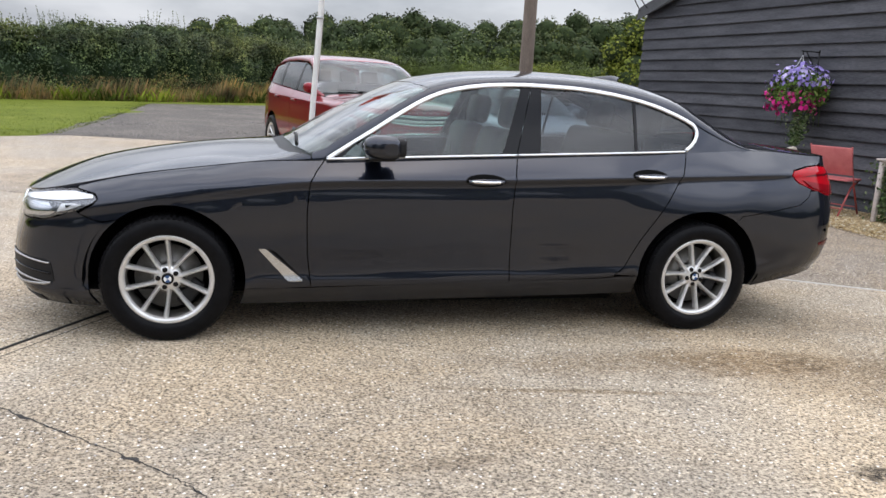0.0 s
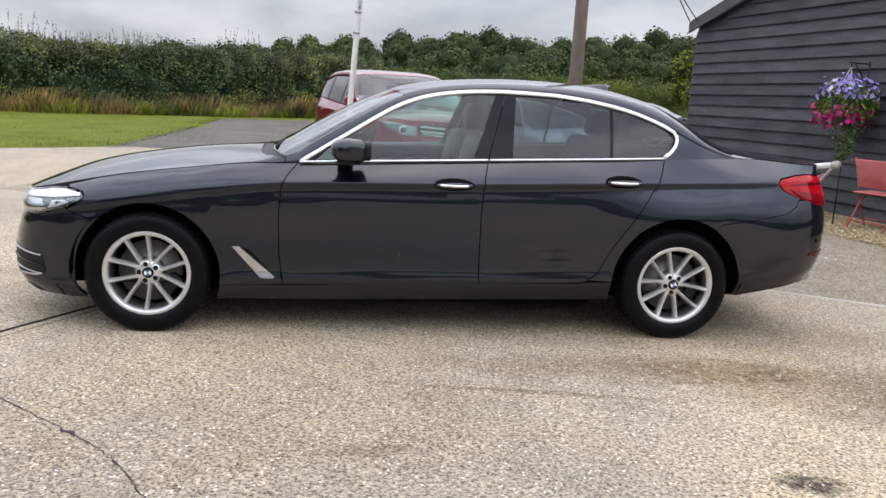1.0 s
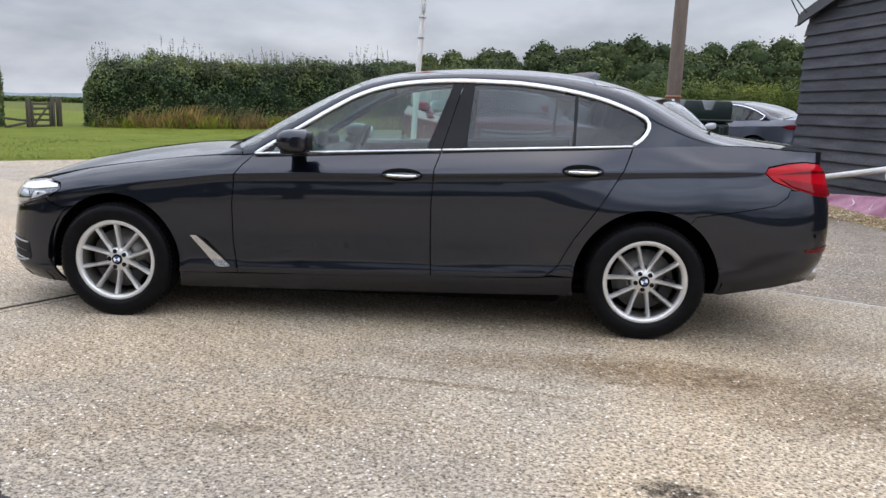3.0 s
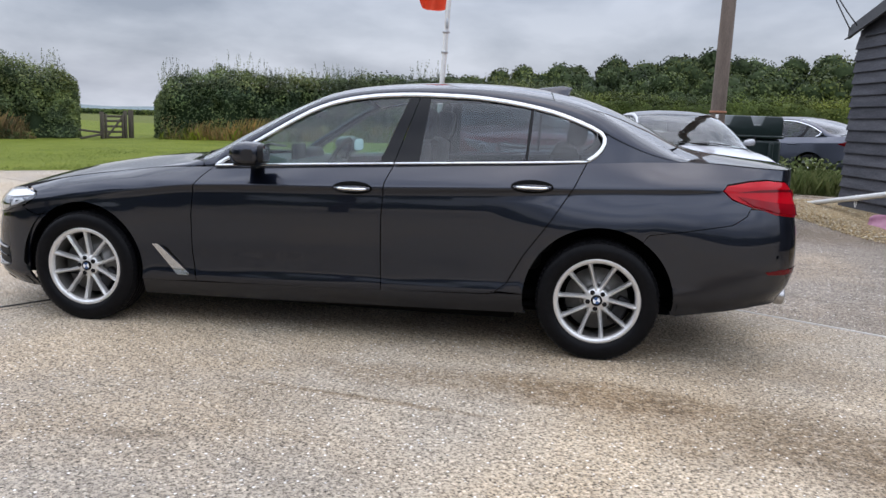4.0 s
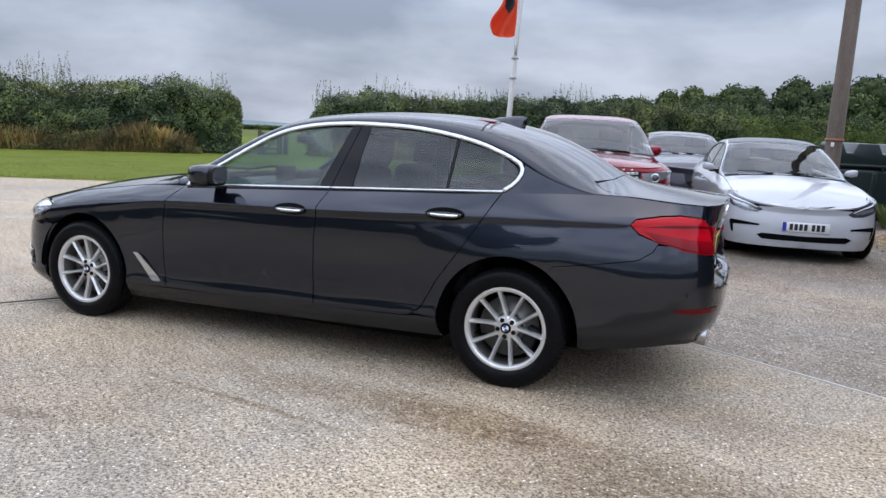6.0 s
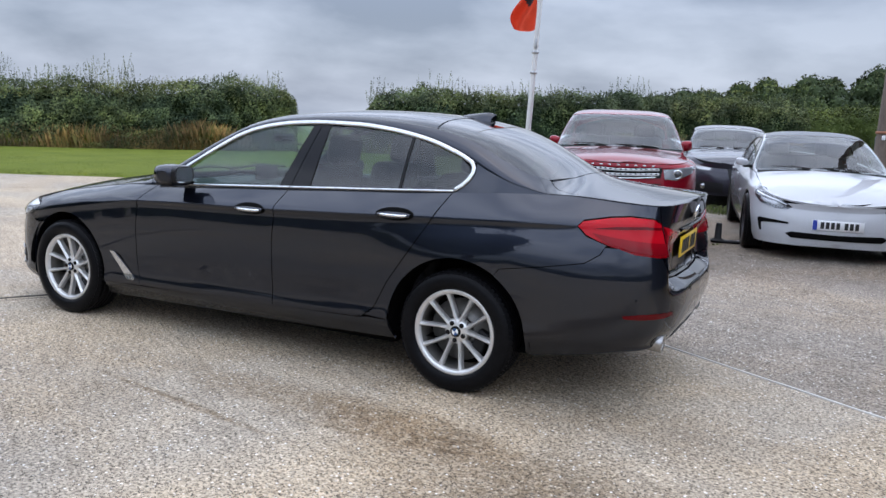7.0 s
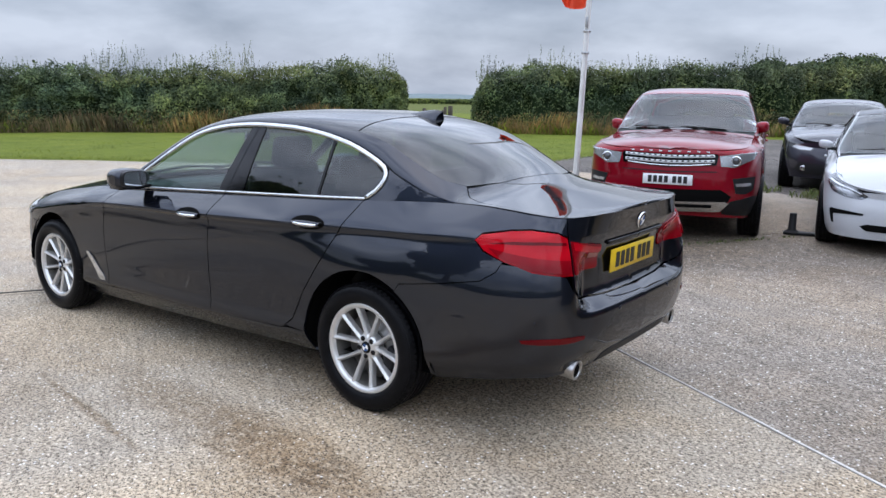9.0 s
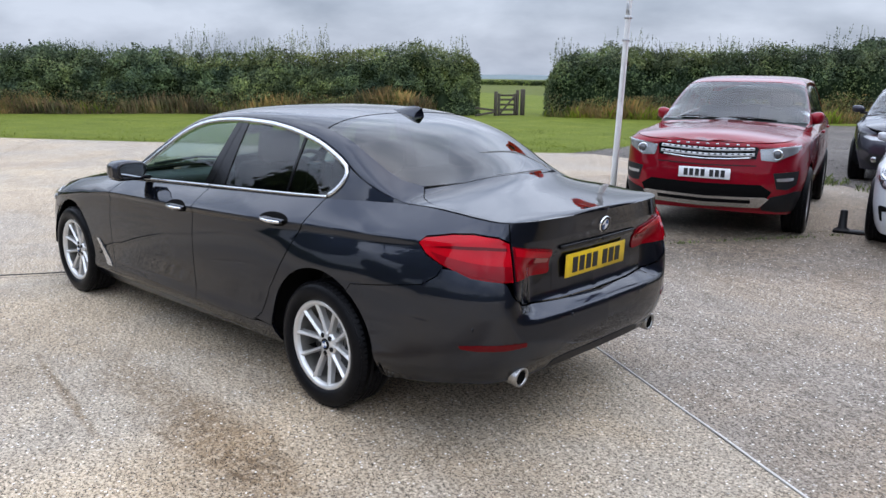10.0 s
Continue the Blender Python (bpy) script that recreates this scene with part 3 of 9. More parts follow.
def seat(parent, x, y, w=0.50, bench=False):
    """A seat facing the nose."""
    s = part("seat", joined(box((0.52, w, 0.16), (x, y, 0.50), 0.05, 3), box((0.16, w * 0.96, 0.62), (x + 0.30, y, 0.82), 0.06, 3, pose(0, 0, 0, 0, 14, 0))), SEAT, parent, "black leather seat")
    for hy in ((-w * 0.27, w * 0.27) if bench else (0,)):
        part("headrest", box((0.11, 0.27, 0.19), (x + 0.43, y + hy, 1.215), 0.045, 3, pose(0, 0, 0, 0, 10, 0)), SEAT, s)
        for k in (-0.06, 0.06):
            part("headrest_post", tube([(x + 0.40, y + hy + k, 1.05), (x + 0.425, y + hy + k, 1.16)], 0.006), CHROME, s)
    return s


# ---- ground materials ----
def blob(m, at, radii, turn=0.0, ragged=0.35, scale=2.5, soft=0.35):
    """A ragged patch, 1 inside and 0 outside, with a shape of its own: for stained or shaded spots on a floor."""
    mp = m.node_tree.nodes.new("ShaderNodeMapping")
    mp.vector_type = "TEXTURE"
    mp.inputs["Location"].default_value = (*at, 0)
    mp.inputs["Rotation"].default_value = (0, 0, radians(turn))
    mp.inputs["Scale"].default_value = (*radii, 1)
    wire(m, place_of(m), "Object", mp, "Vector")
    ln = m.node_tree.nodes.new("ShaderNodeVectorMath")
    ln.operation = "LENGTH"
    wire(m, mp, "Vector", ln, 0)
    n = noise_fac(m, scale, 5.0)
    ad = m.node_tree.nodes.new("ShaderNodeMath")
    ad.operation = "MULTIPLY_ADD"
    wire(m, n, "Fac", ad, 0)
    ad.inputs[1].default_value = ragged * 2
    m.node_tree.links.new(ln.outputs["Value"], ad.inputs[2])
    mr = m.node_tree.nodes.new("ShaderNodeMapRange")
    mr.interpolation_type = "SMOOTHSTEP"
    mr.inputs["From Min"].default_value, mr.inputs["From Max"].default_value = 1.0 + ragged + soft, 1.0 + ragged - soft
    wire(m, ad, "Value", mr, "Value")
    return mr


def along_yard(m, sx, sy):
    """Coordinates that run along and across the slabs, stretched."""
    mp = m.node_tree.nodes.new("ShaderNodeMapping")
    mp.vector_type = "TEXTURE"
    mp.inputs["Rotation"].default_value = (0, 0, math.atan2(-0.51, 0.86))
    mp.inputs["Scale"].default_value = (1 / sx, 1 / sy, 1)
    wire(m, place_of(m), "Object", mp, "Vector")
    return mp


def aggregate(name, paste_dark, paste_light, pebble_dark, pebble_light, white, cell, stains_and_shade=(), brushed=0.32):
    """Concrete worn down to its pebbles, with the broom's strokes along the slabs."""
    m = material(name, paste_light, 0.80, Specular_IOR_Level=0.3)
    where = place_of(m)
    broad = noise_fac(m, 0.45, 4.0)
    mid = noise_fac(m, 3.2, 5.0, 0.68)
    blend = mix_rgb(m, 0.5, (broad, "Fac"), (mid, "Fac"))
    paste = ramp_of(m, blend, 2, [(0.38, paste_dark), (0.60, paste_light)])
    # some of the yard is smooth grey paste, some is worn down to warm pebbles and pits
    wear = noise_fac(m, 0.5, 4.0, 0.62, distortion=0.6)
    hue = ramp_of(m, wear, "Fac", [(0.42, (0.92, 0.945, 0.99)), (0.58, (1.05, 1.0, 0.93))])
    pitted = ramp_of(m, wear, "Fac", [(0.38, (0.55,) * 3), (0.60, (1.0,) * 3)])
    col = mix_rgb(m, 1.0, (paste, "Color"), (hue, "Color"), "MULTIPLY")
    # the pebbles: most near the paste, a few dark, a few white
    warp = mix_rgb(m, 0.012, (where, "Object"), (noise_fac(m, 55.0, 2.0), "Color"), "ADD")
    peb = add(m, "ShaderNodeTexVoronoi", Scale=cell)
    m.node_tree.links.new(warp.outputs[2], peb.inputs["Vector"])
    tone = ramp_of(m, peb, "Color", [(0.12, pebble_dark), (0.22, tuple(0.48 * c for c in pebble_light)), (0.45, tuple(0.80 * c for c in pebble_light)), (0.66, pebble_light), (0.80, tuple(1.25 * c for c in pebble_light)), (0.88, white)])
    body = ramp_of(m, peb, "Distance", [(0.26, (1, 1, 1)), (0.46, (0, 0, 0))])
    show = ramp_of(m, noise_fac(m, 24.0, 2.0), "Fac", [(0.34, (0.45,) * 3), (0.52, (1.0,) * 3)])
    seen = mix_rgb(m, 1.0, (body, "Color"), (show, "Color"), "MULTIPLY")
    col = mix_rgb(m, (seen, 2), (col, 2), (tone, "Color"))
    # small open pits, longer along the strokes
    speck = add(m, "ShaderNodeTexVoronoi", Scale=cell * 1.55)
    wire(m, along_yard(m, 0.7, 1.5), "Vector", speck, "Vector")
    pits = ramp_of(m, speck, "Color", [(0.31, (0.03, 0.028, 0.025)), (0.36, (1.12, 1.12, 1.12))])
    hole = ramp_of(m, speck, "Distance", [(0.36, (1, 1, 1)), (0.50, (0, 0, 0))])
    holes = mix_rgb(m, (hole, "Color"), (1.0, 1.0, 1.0), (pits, "Color"))
    col = mix_rgb(m, (pitted, "Color"), (col, 2), (mix_rgb(m, 1.0, (col, 2), (holes, 2), "MULTIPLY"), 2))
    grit = noise_fac(m, 58.0, 3.0, 0.78)
    g = ramp_of(m, grit, "Fac", [(0.40, (0.26, 0.245, 0.23)), (0.54, (1.13, 1.13, 1.13))])
    col = mix_rgb(m, 0.82, (col, 2), (g, "Color"), "MULTIPLY")
    brush = add(m, "ShaderNodeTexNoise", Scale=7.0, Detail=5.0, Roughness=0.7)
    wire(m, along_yard(m, 0.22, 4.0), "Vector", brush, "Vector")
    br = ramp_of(m, brush, "Fac", [(0.38, (0.60, 0.585, 0.57)), (0.52, (1.10, 1.10, 1.10))])
    col = mix_rgb(m, brushed, (col, 2), (br, "Color"), "MULTIPLY")
    ragged = ramp_of(m, noise_fac(m, 20.0, 6.0, 0.85), "Fac", [(0.42, (0.30,) * 3), (0.54, (1.0,) * 3)])
    for spot, tint, amount in stains_and_shade:
        b = blob(m, *spot)
        sc = m.node_tree.nodes.new("ShaderNodeMath")
        sc.operation = "MULTIPLY"
        wire(m, b, "Result", sc, 0)
        sc.inputs[1].default_value = amount
        rag = mix_rgb(m, 1.0, (sc, "Value"), (ragged, "Color"), "MULTIPLY")
        col = mix_rgb(m, (rag, 2), (col, 2), mix_of(m, col, tint), "MIX")
    # bright chips of quartz, far apart
    chip = add(m, "ShaderNodeTexVoronoi", Scale=cell * 0.62)
    wire(m, where, "Object", chip, "Vector")
    lit = ramp_of(m, chip, "Color", [(0.76, (0, 0, 0)), (0.775, (1, 1, 1))])
    near = ramp_of(m, chip, "Distance", [(0.14, (1, 1, 1)), (0.25, (0, 0, 0))])
    col = mix_rgb(m, (mix_rgb(m, 1.0, (lit, "Color"), (near, "Color"), "MULTIPLY"), 2), (col, 2), white)
    obj = m.node_tree.nodes.new("ShaderNodeObjectInfo")
    vary = ramp_of(m, obj, "Random", [(0.0, (0.90, 0.90, 0.92)), (1.0, (1.06, 1.05, 1.03))])
    col = mix_rgb(m, 1.0, (col, 2), (vary, "Color"), "MULTIPLY")
    m.node_tree.links.new(col.outputs[2], bsdf(m).inputs["Base Color"])
    rel = mix_rgb(m, 0.45, (mix_rgb(m, 0.5, (seen, 2), (holes, 2)), 2), (mix_rgb(m, 0.5, (grit, "Fac"), (brush, "Fac")), 2))
    b = add(m, "ShaderNodeBump", Strength=1.0, Distance=0.006)
    m.node_tree.links.new(rel.outputs[2], b.inputs["Height"])
    wire(m, b, "Normal", bsdf(m), "Normal")
    return m


def mix_of(m, col, tint):
    n = mix_rgb(m, 1.0, (col, 2), tint, "MULTIPLY")
    return (n, 2)


CONCRETE = aggregate("exposed_aggregate_concrete", (0.372, 0.311, 0.233), (0.516, 0.436, 0.330), (0.060, 0.050, 0.037), (0.610, 0.520, 0.400), (0.90, 0.88, 0.84), 66.0, stains_and_shade=(
    (((2.98, -1.42), (0.48, 0.22), -12, 0.6, 3.0, 0.5), (0.58, 0.50, 0.40), 0.75),
    (((3.78, -1.78), (0.80, 0.34), -14, 1.1, 2.8, 0.7), (0.48, 0.42, 0.34), 0.85),
    (((2.35, -1.42), (0.8, 0.16), -4, 0.8, 4.0, 0.6), (0.62, 0.55, 0.46), 0.8),
    (((4.7, -2.1), (0.9, 0.42), -14, 0.8, 2.0, 0.6), (0.44, 0.38, 0.30), 0.8),
    (((2.77, -2.66), (0.12, 0.075), -12, 0.7, 16.0, 0.5), (0.05, 0.045, 0.04), 1.0),
    (((1.95, -1.76), (0.62, 0.022), -9, 0.9, 7.0, 0.6), (0.50, 0.43, 0.34), 0.9),
    (((2.9, -1.62), (0.45, 0.018), 3, 1.3, 9.0, 0.6), (0.56, 0.50, 0.42), 0.65),
    (((1.15, -2.35), (0.18, 0.05), 5, 0.7, 8.0, 0.4), (0.60, 0.57, 0.54), 0.8),
    (((0.45, -2.45), (1.7, 0.95), 6, 0.7, 1.2, 0.6), (0.68, 0.69, 0.715), 1.0),
    # a darker band under the saloon's near side and just beyond it
    (((2.9, -0.75), (1.6, 0.30), -4, 0.6, 2.4, 0.6), (0.62, 0.58, 0.53), 0.8),
    (((-8.6, 2.0), (1.6, 0.5), 50, 0.5, 1.6, 0.4), (0.72, 0.72, 0.76), 0.6)))
CONCRETE_OLD = aggregate("weathered_concrete", (0.256, 0.214, 0.166), (0.382, 0.322, 0.255), (0.070, 0.068, 0.060), (0.42, 0.365, 0.295), (0.90, 0.87, 0.82), 60.0, brushed=0.42, stains_and_shade=(
    # under and before the parked cars: stained concrete, with their shade painted in
    (((4.2, 4.5), (2.6, 1.0), 14, 0.6, 1.2, 0.6), (0.50, 0.48, 0.47), 0.9),
    (((2.1, 5.2), (1.6, 2.2), 15, 0.6, 1.0, 0.5), (0.50, 0.49, 0.47), 0.9)))
JOINT_DARK = varied("joint_sealant", (0.012, 0.011, 0.010), (0.03, 0.027, 0.024), 20.0, 0.8, 0.3)
JOINT_PALE = varied("pale_joint", (0.58, 0.56, 0.52), (0.76, 0.74, 0.70), 30.0, 0.8, 0.2)
EARTH = varied("earth", (0.05, 0.042, 0.03), (0.10, 0.085, 0.06), 3.0, 0.95, 0.4)


def grassy(name, lo, hi, straw):
    m = material(name, lo, 0.9, Specular_IOR_Level=0.1)
    a = noise_fac(m, 0.8, 6.0, 0.65)
    b = noise_fac(m, 30.0, 4.0, 0.7)
    r = ramp_of(m, mix_rgb(m, 0.6, (a, "Fac"), (b, "Fac")), 2, [(0.34, lo), (0.56, hi), (0.72, straw)])
    wire(m, r, "Color", bsdf(m), "Base Color")
    bump(m, b, "Fac", 0.9, 0.03)
    return m


GRASS = grassy("lawn", (0.070, 0.096, 0.012), (0.140, 0.168, 0.024), (0.235, 0.228, 0.055))
FIELD = grassy("pasture", (0.062, 0.080, 0.016), (0.115, 0.130, 0.032), (0.18, 0.175, 0.060))


def pebbly(name, tones, cell, depth):
    m = material(name, tones[0], 0.85)
    v = add(m, "ShaderNodeTexVoronoi", Scale=cell)
    wire(m, place_of(m), "Object", v, "Vector")
    n = noise_fac(m, 0.8, 4.0)
    r = ramp_of(m, v, "Color", [(i / (len(tones) - 1), t) for i, t in enumerate(tones)])
    w = ramp_of(m, n, "Fac", [(0.35, (0.72, 0.72, 0.72)), (0.65, (1.12, 1.1, 1.08))])
    c = mix_rgb(m, 1.0, (r, "Color"), (w, "Color"), "MULTIPLY")
    e = ramp_of(m, v, "Distance", [(0.25, (1, 1, 1)), (0.6, (0.25, 0.25, 0.25))])
    c = mix_rgb(m, 0.7, (c, 2), (e, "Color"), "MULTIPLY")
    m.node_tree.links.new(c.outputs[2], bsdf(m).inputs["Base Color"])
    b = add(m, "ShaderNodeBump", Strength=0.9, Distance=depth)
    b.invert = True
    wire(m, v, "Distance", b, "Height")
    wire(m, b, "Normal", bsdf(m), "Normal")
    return m


GRAVEL = pebbly("grey_gravel", [(0.064, 0.055, 0.046), (0.140, 0.121, 0.102), (0.205, 0.178, 0.152), (0.30, 0.265, 0.235)], 38.0, 0.02)
SHINGLE = pebbly("golden_shingle", [(0.22, 0.14, 0.06), (0.40, 0.28, 0.14), (0.52, 0.40, 0.22), (0.62, 0.53, 0.36)], 42.0, 0.02)

# ---- the ground ----
U, W2 = Vector((0.86, -0.51, 0)), Vector((0.51, 0.86, 0))


def yard(u, v):
    p = U * u + W2 * v
    return (p.x, p.y)


bm = bmesh.new()
bmesh.ops.create_grid(bm, x_segments=40, y_segments=40, size=1500)
for q in bm.verts:
    far = math.hypot(q.co.x, q.co.y)
    q.co.z = -0.08 - 0.4 * min(1, far / 400)
tagged(part("ground", bm, FIELD), "green pasture that runs to the horizon", "ground", kind="structure")
pavement = tagged(part("pavement", prism([yard(-26, -24), yard(30, -24), yard(30, 19), yard(-26, 19)], -0.07, -0.012), JOINT_DARK), "worn exposed-aggregate concrete yard cast in large slabs", "concrete yard", kind="structure")


def slab(u0, u1, v0, v1, mat):
    g = 0.008
    o = [yard(u0 + g, v0 + g), yard(u1 - g, v0 + g), yard(u1 - g, v1 - g), yard(u0 + g, v1 - g)]
    b = prism(o, -0.05, 0.0)
    top_edges = [e for e in b.edges if all(v.co.z > -0.01 for v in e.verts)]
    bmesh.ops.bevel(b, geom=top_edges, offset=0.006, segments=1, affect="EDGES")
    part("slab", b, mat, pavement)


strips = [-26, -20.1, -15.1, -9.35, -5.13, -0.157, 15.0, 30]
for u0, u1 in zip(strips, strips[1:]):
    cuts = [-24, -14, -3.8, 2.53, 9.0, 19] if u1 < -5 else [-24, -9.5, 2.53, 9.6, 19]
    for v0, v1 in zip(cuts, cuts[1:]):
        slab(u0, u1, v0, v1, CONCRETE_OLD if v0 > 2 and u1 > -5 else CONCRETE)
# the bead of pale mortar that has risen in the joint behind the saloon
bead = [yard(u, 2.53 + 0.006 * noise.noise((u * 3, 0, 0))) for u in np.arange(-0.1, 12, 0.12)]
part("joint_bead", tube([(x, y, 0.0) for x, y in bead], 0.006, 6), JOINT_PALE, pavement, "pale mortar bead in a slab joint")
# black sealant proud of the joint in front of the wheel
for shift, r in ((0.0, 0.009), (0.075, 0.004)):
    line = [yard(-0.157 + shift + 0.006 * noise.noise((0, v * 2, shift)), v) for v in np.arange(-8, 2.5, 0.12)]
    part("sealant", tube([(x, y, 0.0 - 0.002) for x, y in line], r, 6), JOINT_DARK, pavement, "black joint sealant")
# a crack that wanders through the slab
walkers = [(-0.62, -1.62), (-0.34, -1.87), (-0.053, -2.124), (0.127, -2.29), (0.214, -2.388), (0.317, -2.528), (0.389, -2.657), (0.484, -2.752), (0.558, -2.838), (0.70, -3.05), (0.82, -3.35)]
cp = spline(walkers, 14)
bm = bmesh.new()
rows = []
for i, (x, y) in enumerate(cp):
    w = 0.0014 + 0.0042 * abs(noise.noise((i * 0.31, 3, 0))) + 0.016 * max(0, noise.noise((i * 0.17, 8, 2)) - 0.28)
    dx, dy = 0.016 * noise.noise((i * 0.5, 0, 7)), 0.016 * noise.noise((i * 0.5, 9, 0))
    rows.append((bm.verts.new((x + dx - w, y + dy - w, 0.0015)), bm.verts.new((x + dx + w, y + dy + w, 0.0015))))
for a, b in zip(rows, rows[1:]):
    bm.faces.new((a[0], a[1], b[1], b[0]))
part("crack", bm, JOINT_DARK, pavement, "thin dark crack in the concrete")


def sheet(name, outline, z, mat, label, category, step=0.8, rough=0.02):
    """A patch of ground with a little unevenness and a soft edge."""
    from mathutils.geometry import delaunay_2d_cdt
    ring = dense(outline, step)
    r = np.array(ring)
    gx, gy = np.meshgrid(np.arange(r[:, 0].min(), r[:, 0].max(), step), np.arange(r[:, 1].min(), r[:, 1].max(), step))
    g = np.stack([gx.ravel(), gy.ravel()], -1)
    g = g[inside(g, r)]
    rr = np.array([(x + 0.10 * noise.noise((x * 0.9, y * 0.9, 2)), y + 0.10 * noise.noise((x * 0.9, y * 0.9, 5))) for x, y in ring])
    v, _, f, *_ = delaunay_2d_cdt([Vector(tuple(p)) for p in (*rr, *g)], [], [list(range(len(ring)))], 1, 1e-4)
    verts = []
    for q in v:
        edge = np.min(np.hypot(rr[:, 0] - q.x, rr[:, 1] - q.y))
        verts.append((q.x, q.y, 0.004 + (z + rough * noise.noise((q.x * 0.5, q.y * 0.5, 0))) * min(1, edge / 0.5)))
    n = len(verts)
    return tagged(part(name, arrays(name, verts, f), mat), label, category, kind="structure")


LAWN_EDGE = [(-40, -15), (-24.0, -3.2), (-15.0, 3.3), (-11.6, 5.8), (-8.4, 7.8), (-4.1, 10.7), (-3.2, 11.45)]
sheet("lawn", LAWN_EDGE + [(-3.0, 12.6), (-3.4, 14.0), (-2.9, 15.5), (-3.3, 17.5), (-2.7, 19.5), (-3.2, 22.0), (-3.0, 25.2), (0.5, 27.6), (7, 30), (7, 34), (-60, 60), (-60, -15)], 0.035, GRASS, "mown green lawn beside the yard", "lawn", 1.0)
sheet("gravel", [(-4.0, 10.9), (-3.2, 11.3), (1.9, 10.2), (2.6, 9.7), (4.3, 9.3), (5.3, 9.2), (7.0, 10.2), (7.4, 12.0), (20, 13), (20, 33), (7, 33), (7, 30), (0.5, 27.6), (-4.1, 25.4), (-4.0, 16)], 0.018, GRAVEL, "loose grey gravel parking patch", "gravel", 0.7, 0.012)
sheet("shingle", [(6.85, 0.4), (6.80, 1.8), (6.72, 2.6), (6.25, 4.6), (5.98, 6.4), (5.90, 7.5), (6.05, 8.9), (6.9, 9.3), (7.5, 8.6), (8.6, 2.0), (8.8, 0.2)], 0.022, SHINGLE, "golden shingle along the barn", "shingle", 0.35, 0.012)

# ---- the barn ----
BARN_BLACK = varied("black_stained_timber", (0.046, 0.047, 0.054), (0.102, 0.103, 0.113), 1.6, 0.62, 0.5, fine=16.0, dist=0.006, stretch=(1.0, 1.0, 7.0))
board_col = bsdf(BARN_BLACK).inputs["Base Color"].links[0].from_node
board_rnd = BARN_BLACK.node_tree.nodes.new("ShaderNodeObjectInfo")
board_tone = ramp_of(BARN_BLACK, board_rnd, "Random", [(0.0, (0.80, 0.80, 0.80)), (1.0, (1.22, 1.21, 1.20))])
board_mix = mix_rgb(BARN_BLACK, 1.0, (board_col, "Color"), (board_tone, "Color"), "MULTIPLY")
# pale scuffs and drips, few and short
scuff = ramp_of(BARN_BLACK, noise_fac(BARN_BLACK, 3.1, 4.0, 0.6, stretch=(1.0, 1.0, 3.0)), "Fac", [(0.735, (0, 0, 0)), (0.76, (0.5, 0.5, 0.5))])
board_mix = mix_rgb(BARN_BLACK, (scuff, "Color"), (board_mix, 2), (0.30, 0.30, 0.31))
BARN_BLACK.node_tree.links.new(board_mix.outputs[2], bsdf(BARN_BLACK).inputs["Base Color"])
bsdf(BARN_BLACK).inputs["Specular IOR Level"].default_value = 0.06
ROOF_FELT = varied("dark_roof_sheet", (0.05, 0.052, 0.056), (0.09, 0.092, 0.098), 2.0, 0.7, 0.2)
BARN_O, BARN_D = Vector((7.17, 8.30, 0)), Vector((0.169, -0.9856, 0))
BARN_N = Vector((-0.9856, -0.169, 0))
BARN_L, EAVE, PITCH = 10.5, 2.83, math.tan(radians(17))


def barn_at(a, out=0.0, z=0.0):
    p = BARN_O + BARN_D * a + BARN_N * out
    return (p.x, p.y, z)


half = BARN_L / 2
bm = bmesh.new()
outline = [(0, 0), (BARN_L, 0), (BARN_L, EAVE), (half, EAVE + half * PITCH), (0, EAVE)]
f0 = [bm.verts.new(barn_at(a, 0, z)) for a, z in outline]
f1 = [bm.verts.new(barn_at(a, -0.12, z)) for a, z in outline]
bm.faces.new(f0)
bm.faces.new(f1[::-1])
for i in range(5):
    j = (i + 1) % 5
    bm.faces.new((f0[i], f0[j], f1[j], f1[i]))
bmesh.ops.recalc_face_normals(bm, faces=bm.faces)
barn = tagged(part("wall_barn", bm, BARN_BLACK), "gable wall of a barn clad in black-stained weatherboard", "barn wall", kind="structure")
for s0, s1 in ((0.0, 0.12), (BARN_L - 0.12, BARN_L)):
    bm = bmesh.new()
    vs = [[bm.verts.new(barn_at(a, o, z)) for a, o in ((s0, -0.12), (s1, -0.12), (s1, -9), (s0, -9))] for z in (0, EAVE)]
    bm.faces.new(vs[0][::-1])
    bm.faces.new(vs[1])
    for i in range(4):
        bm.faces.new((vs[0][i], vs[0][(i + 1) % 4], vs[1][(i + 1) % 4], vs[1][i]))
    bmesh.ops.recalc_face_normals(bm, faces=bm.faces)
    tagged(part("wall_barn_side", bm, BARN_BLACK), "side wall of the black barn", "barn wall", kind="structure")
z = 0.06
k = 0
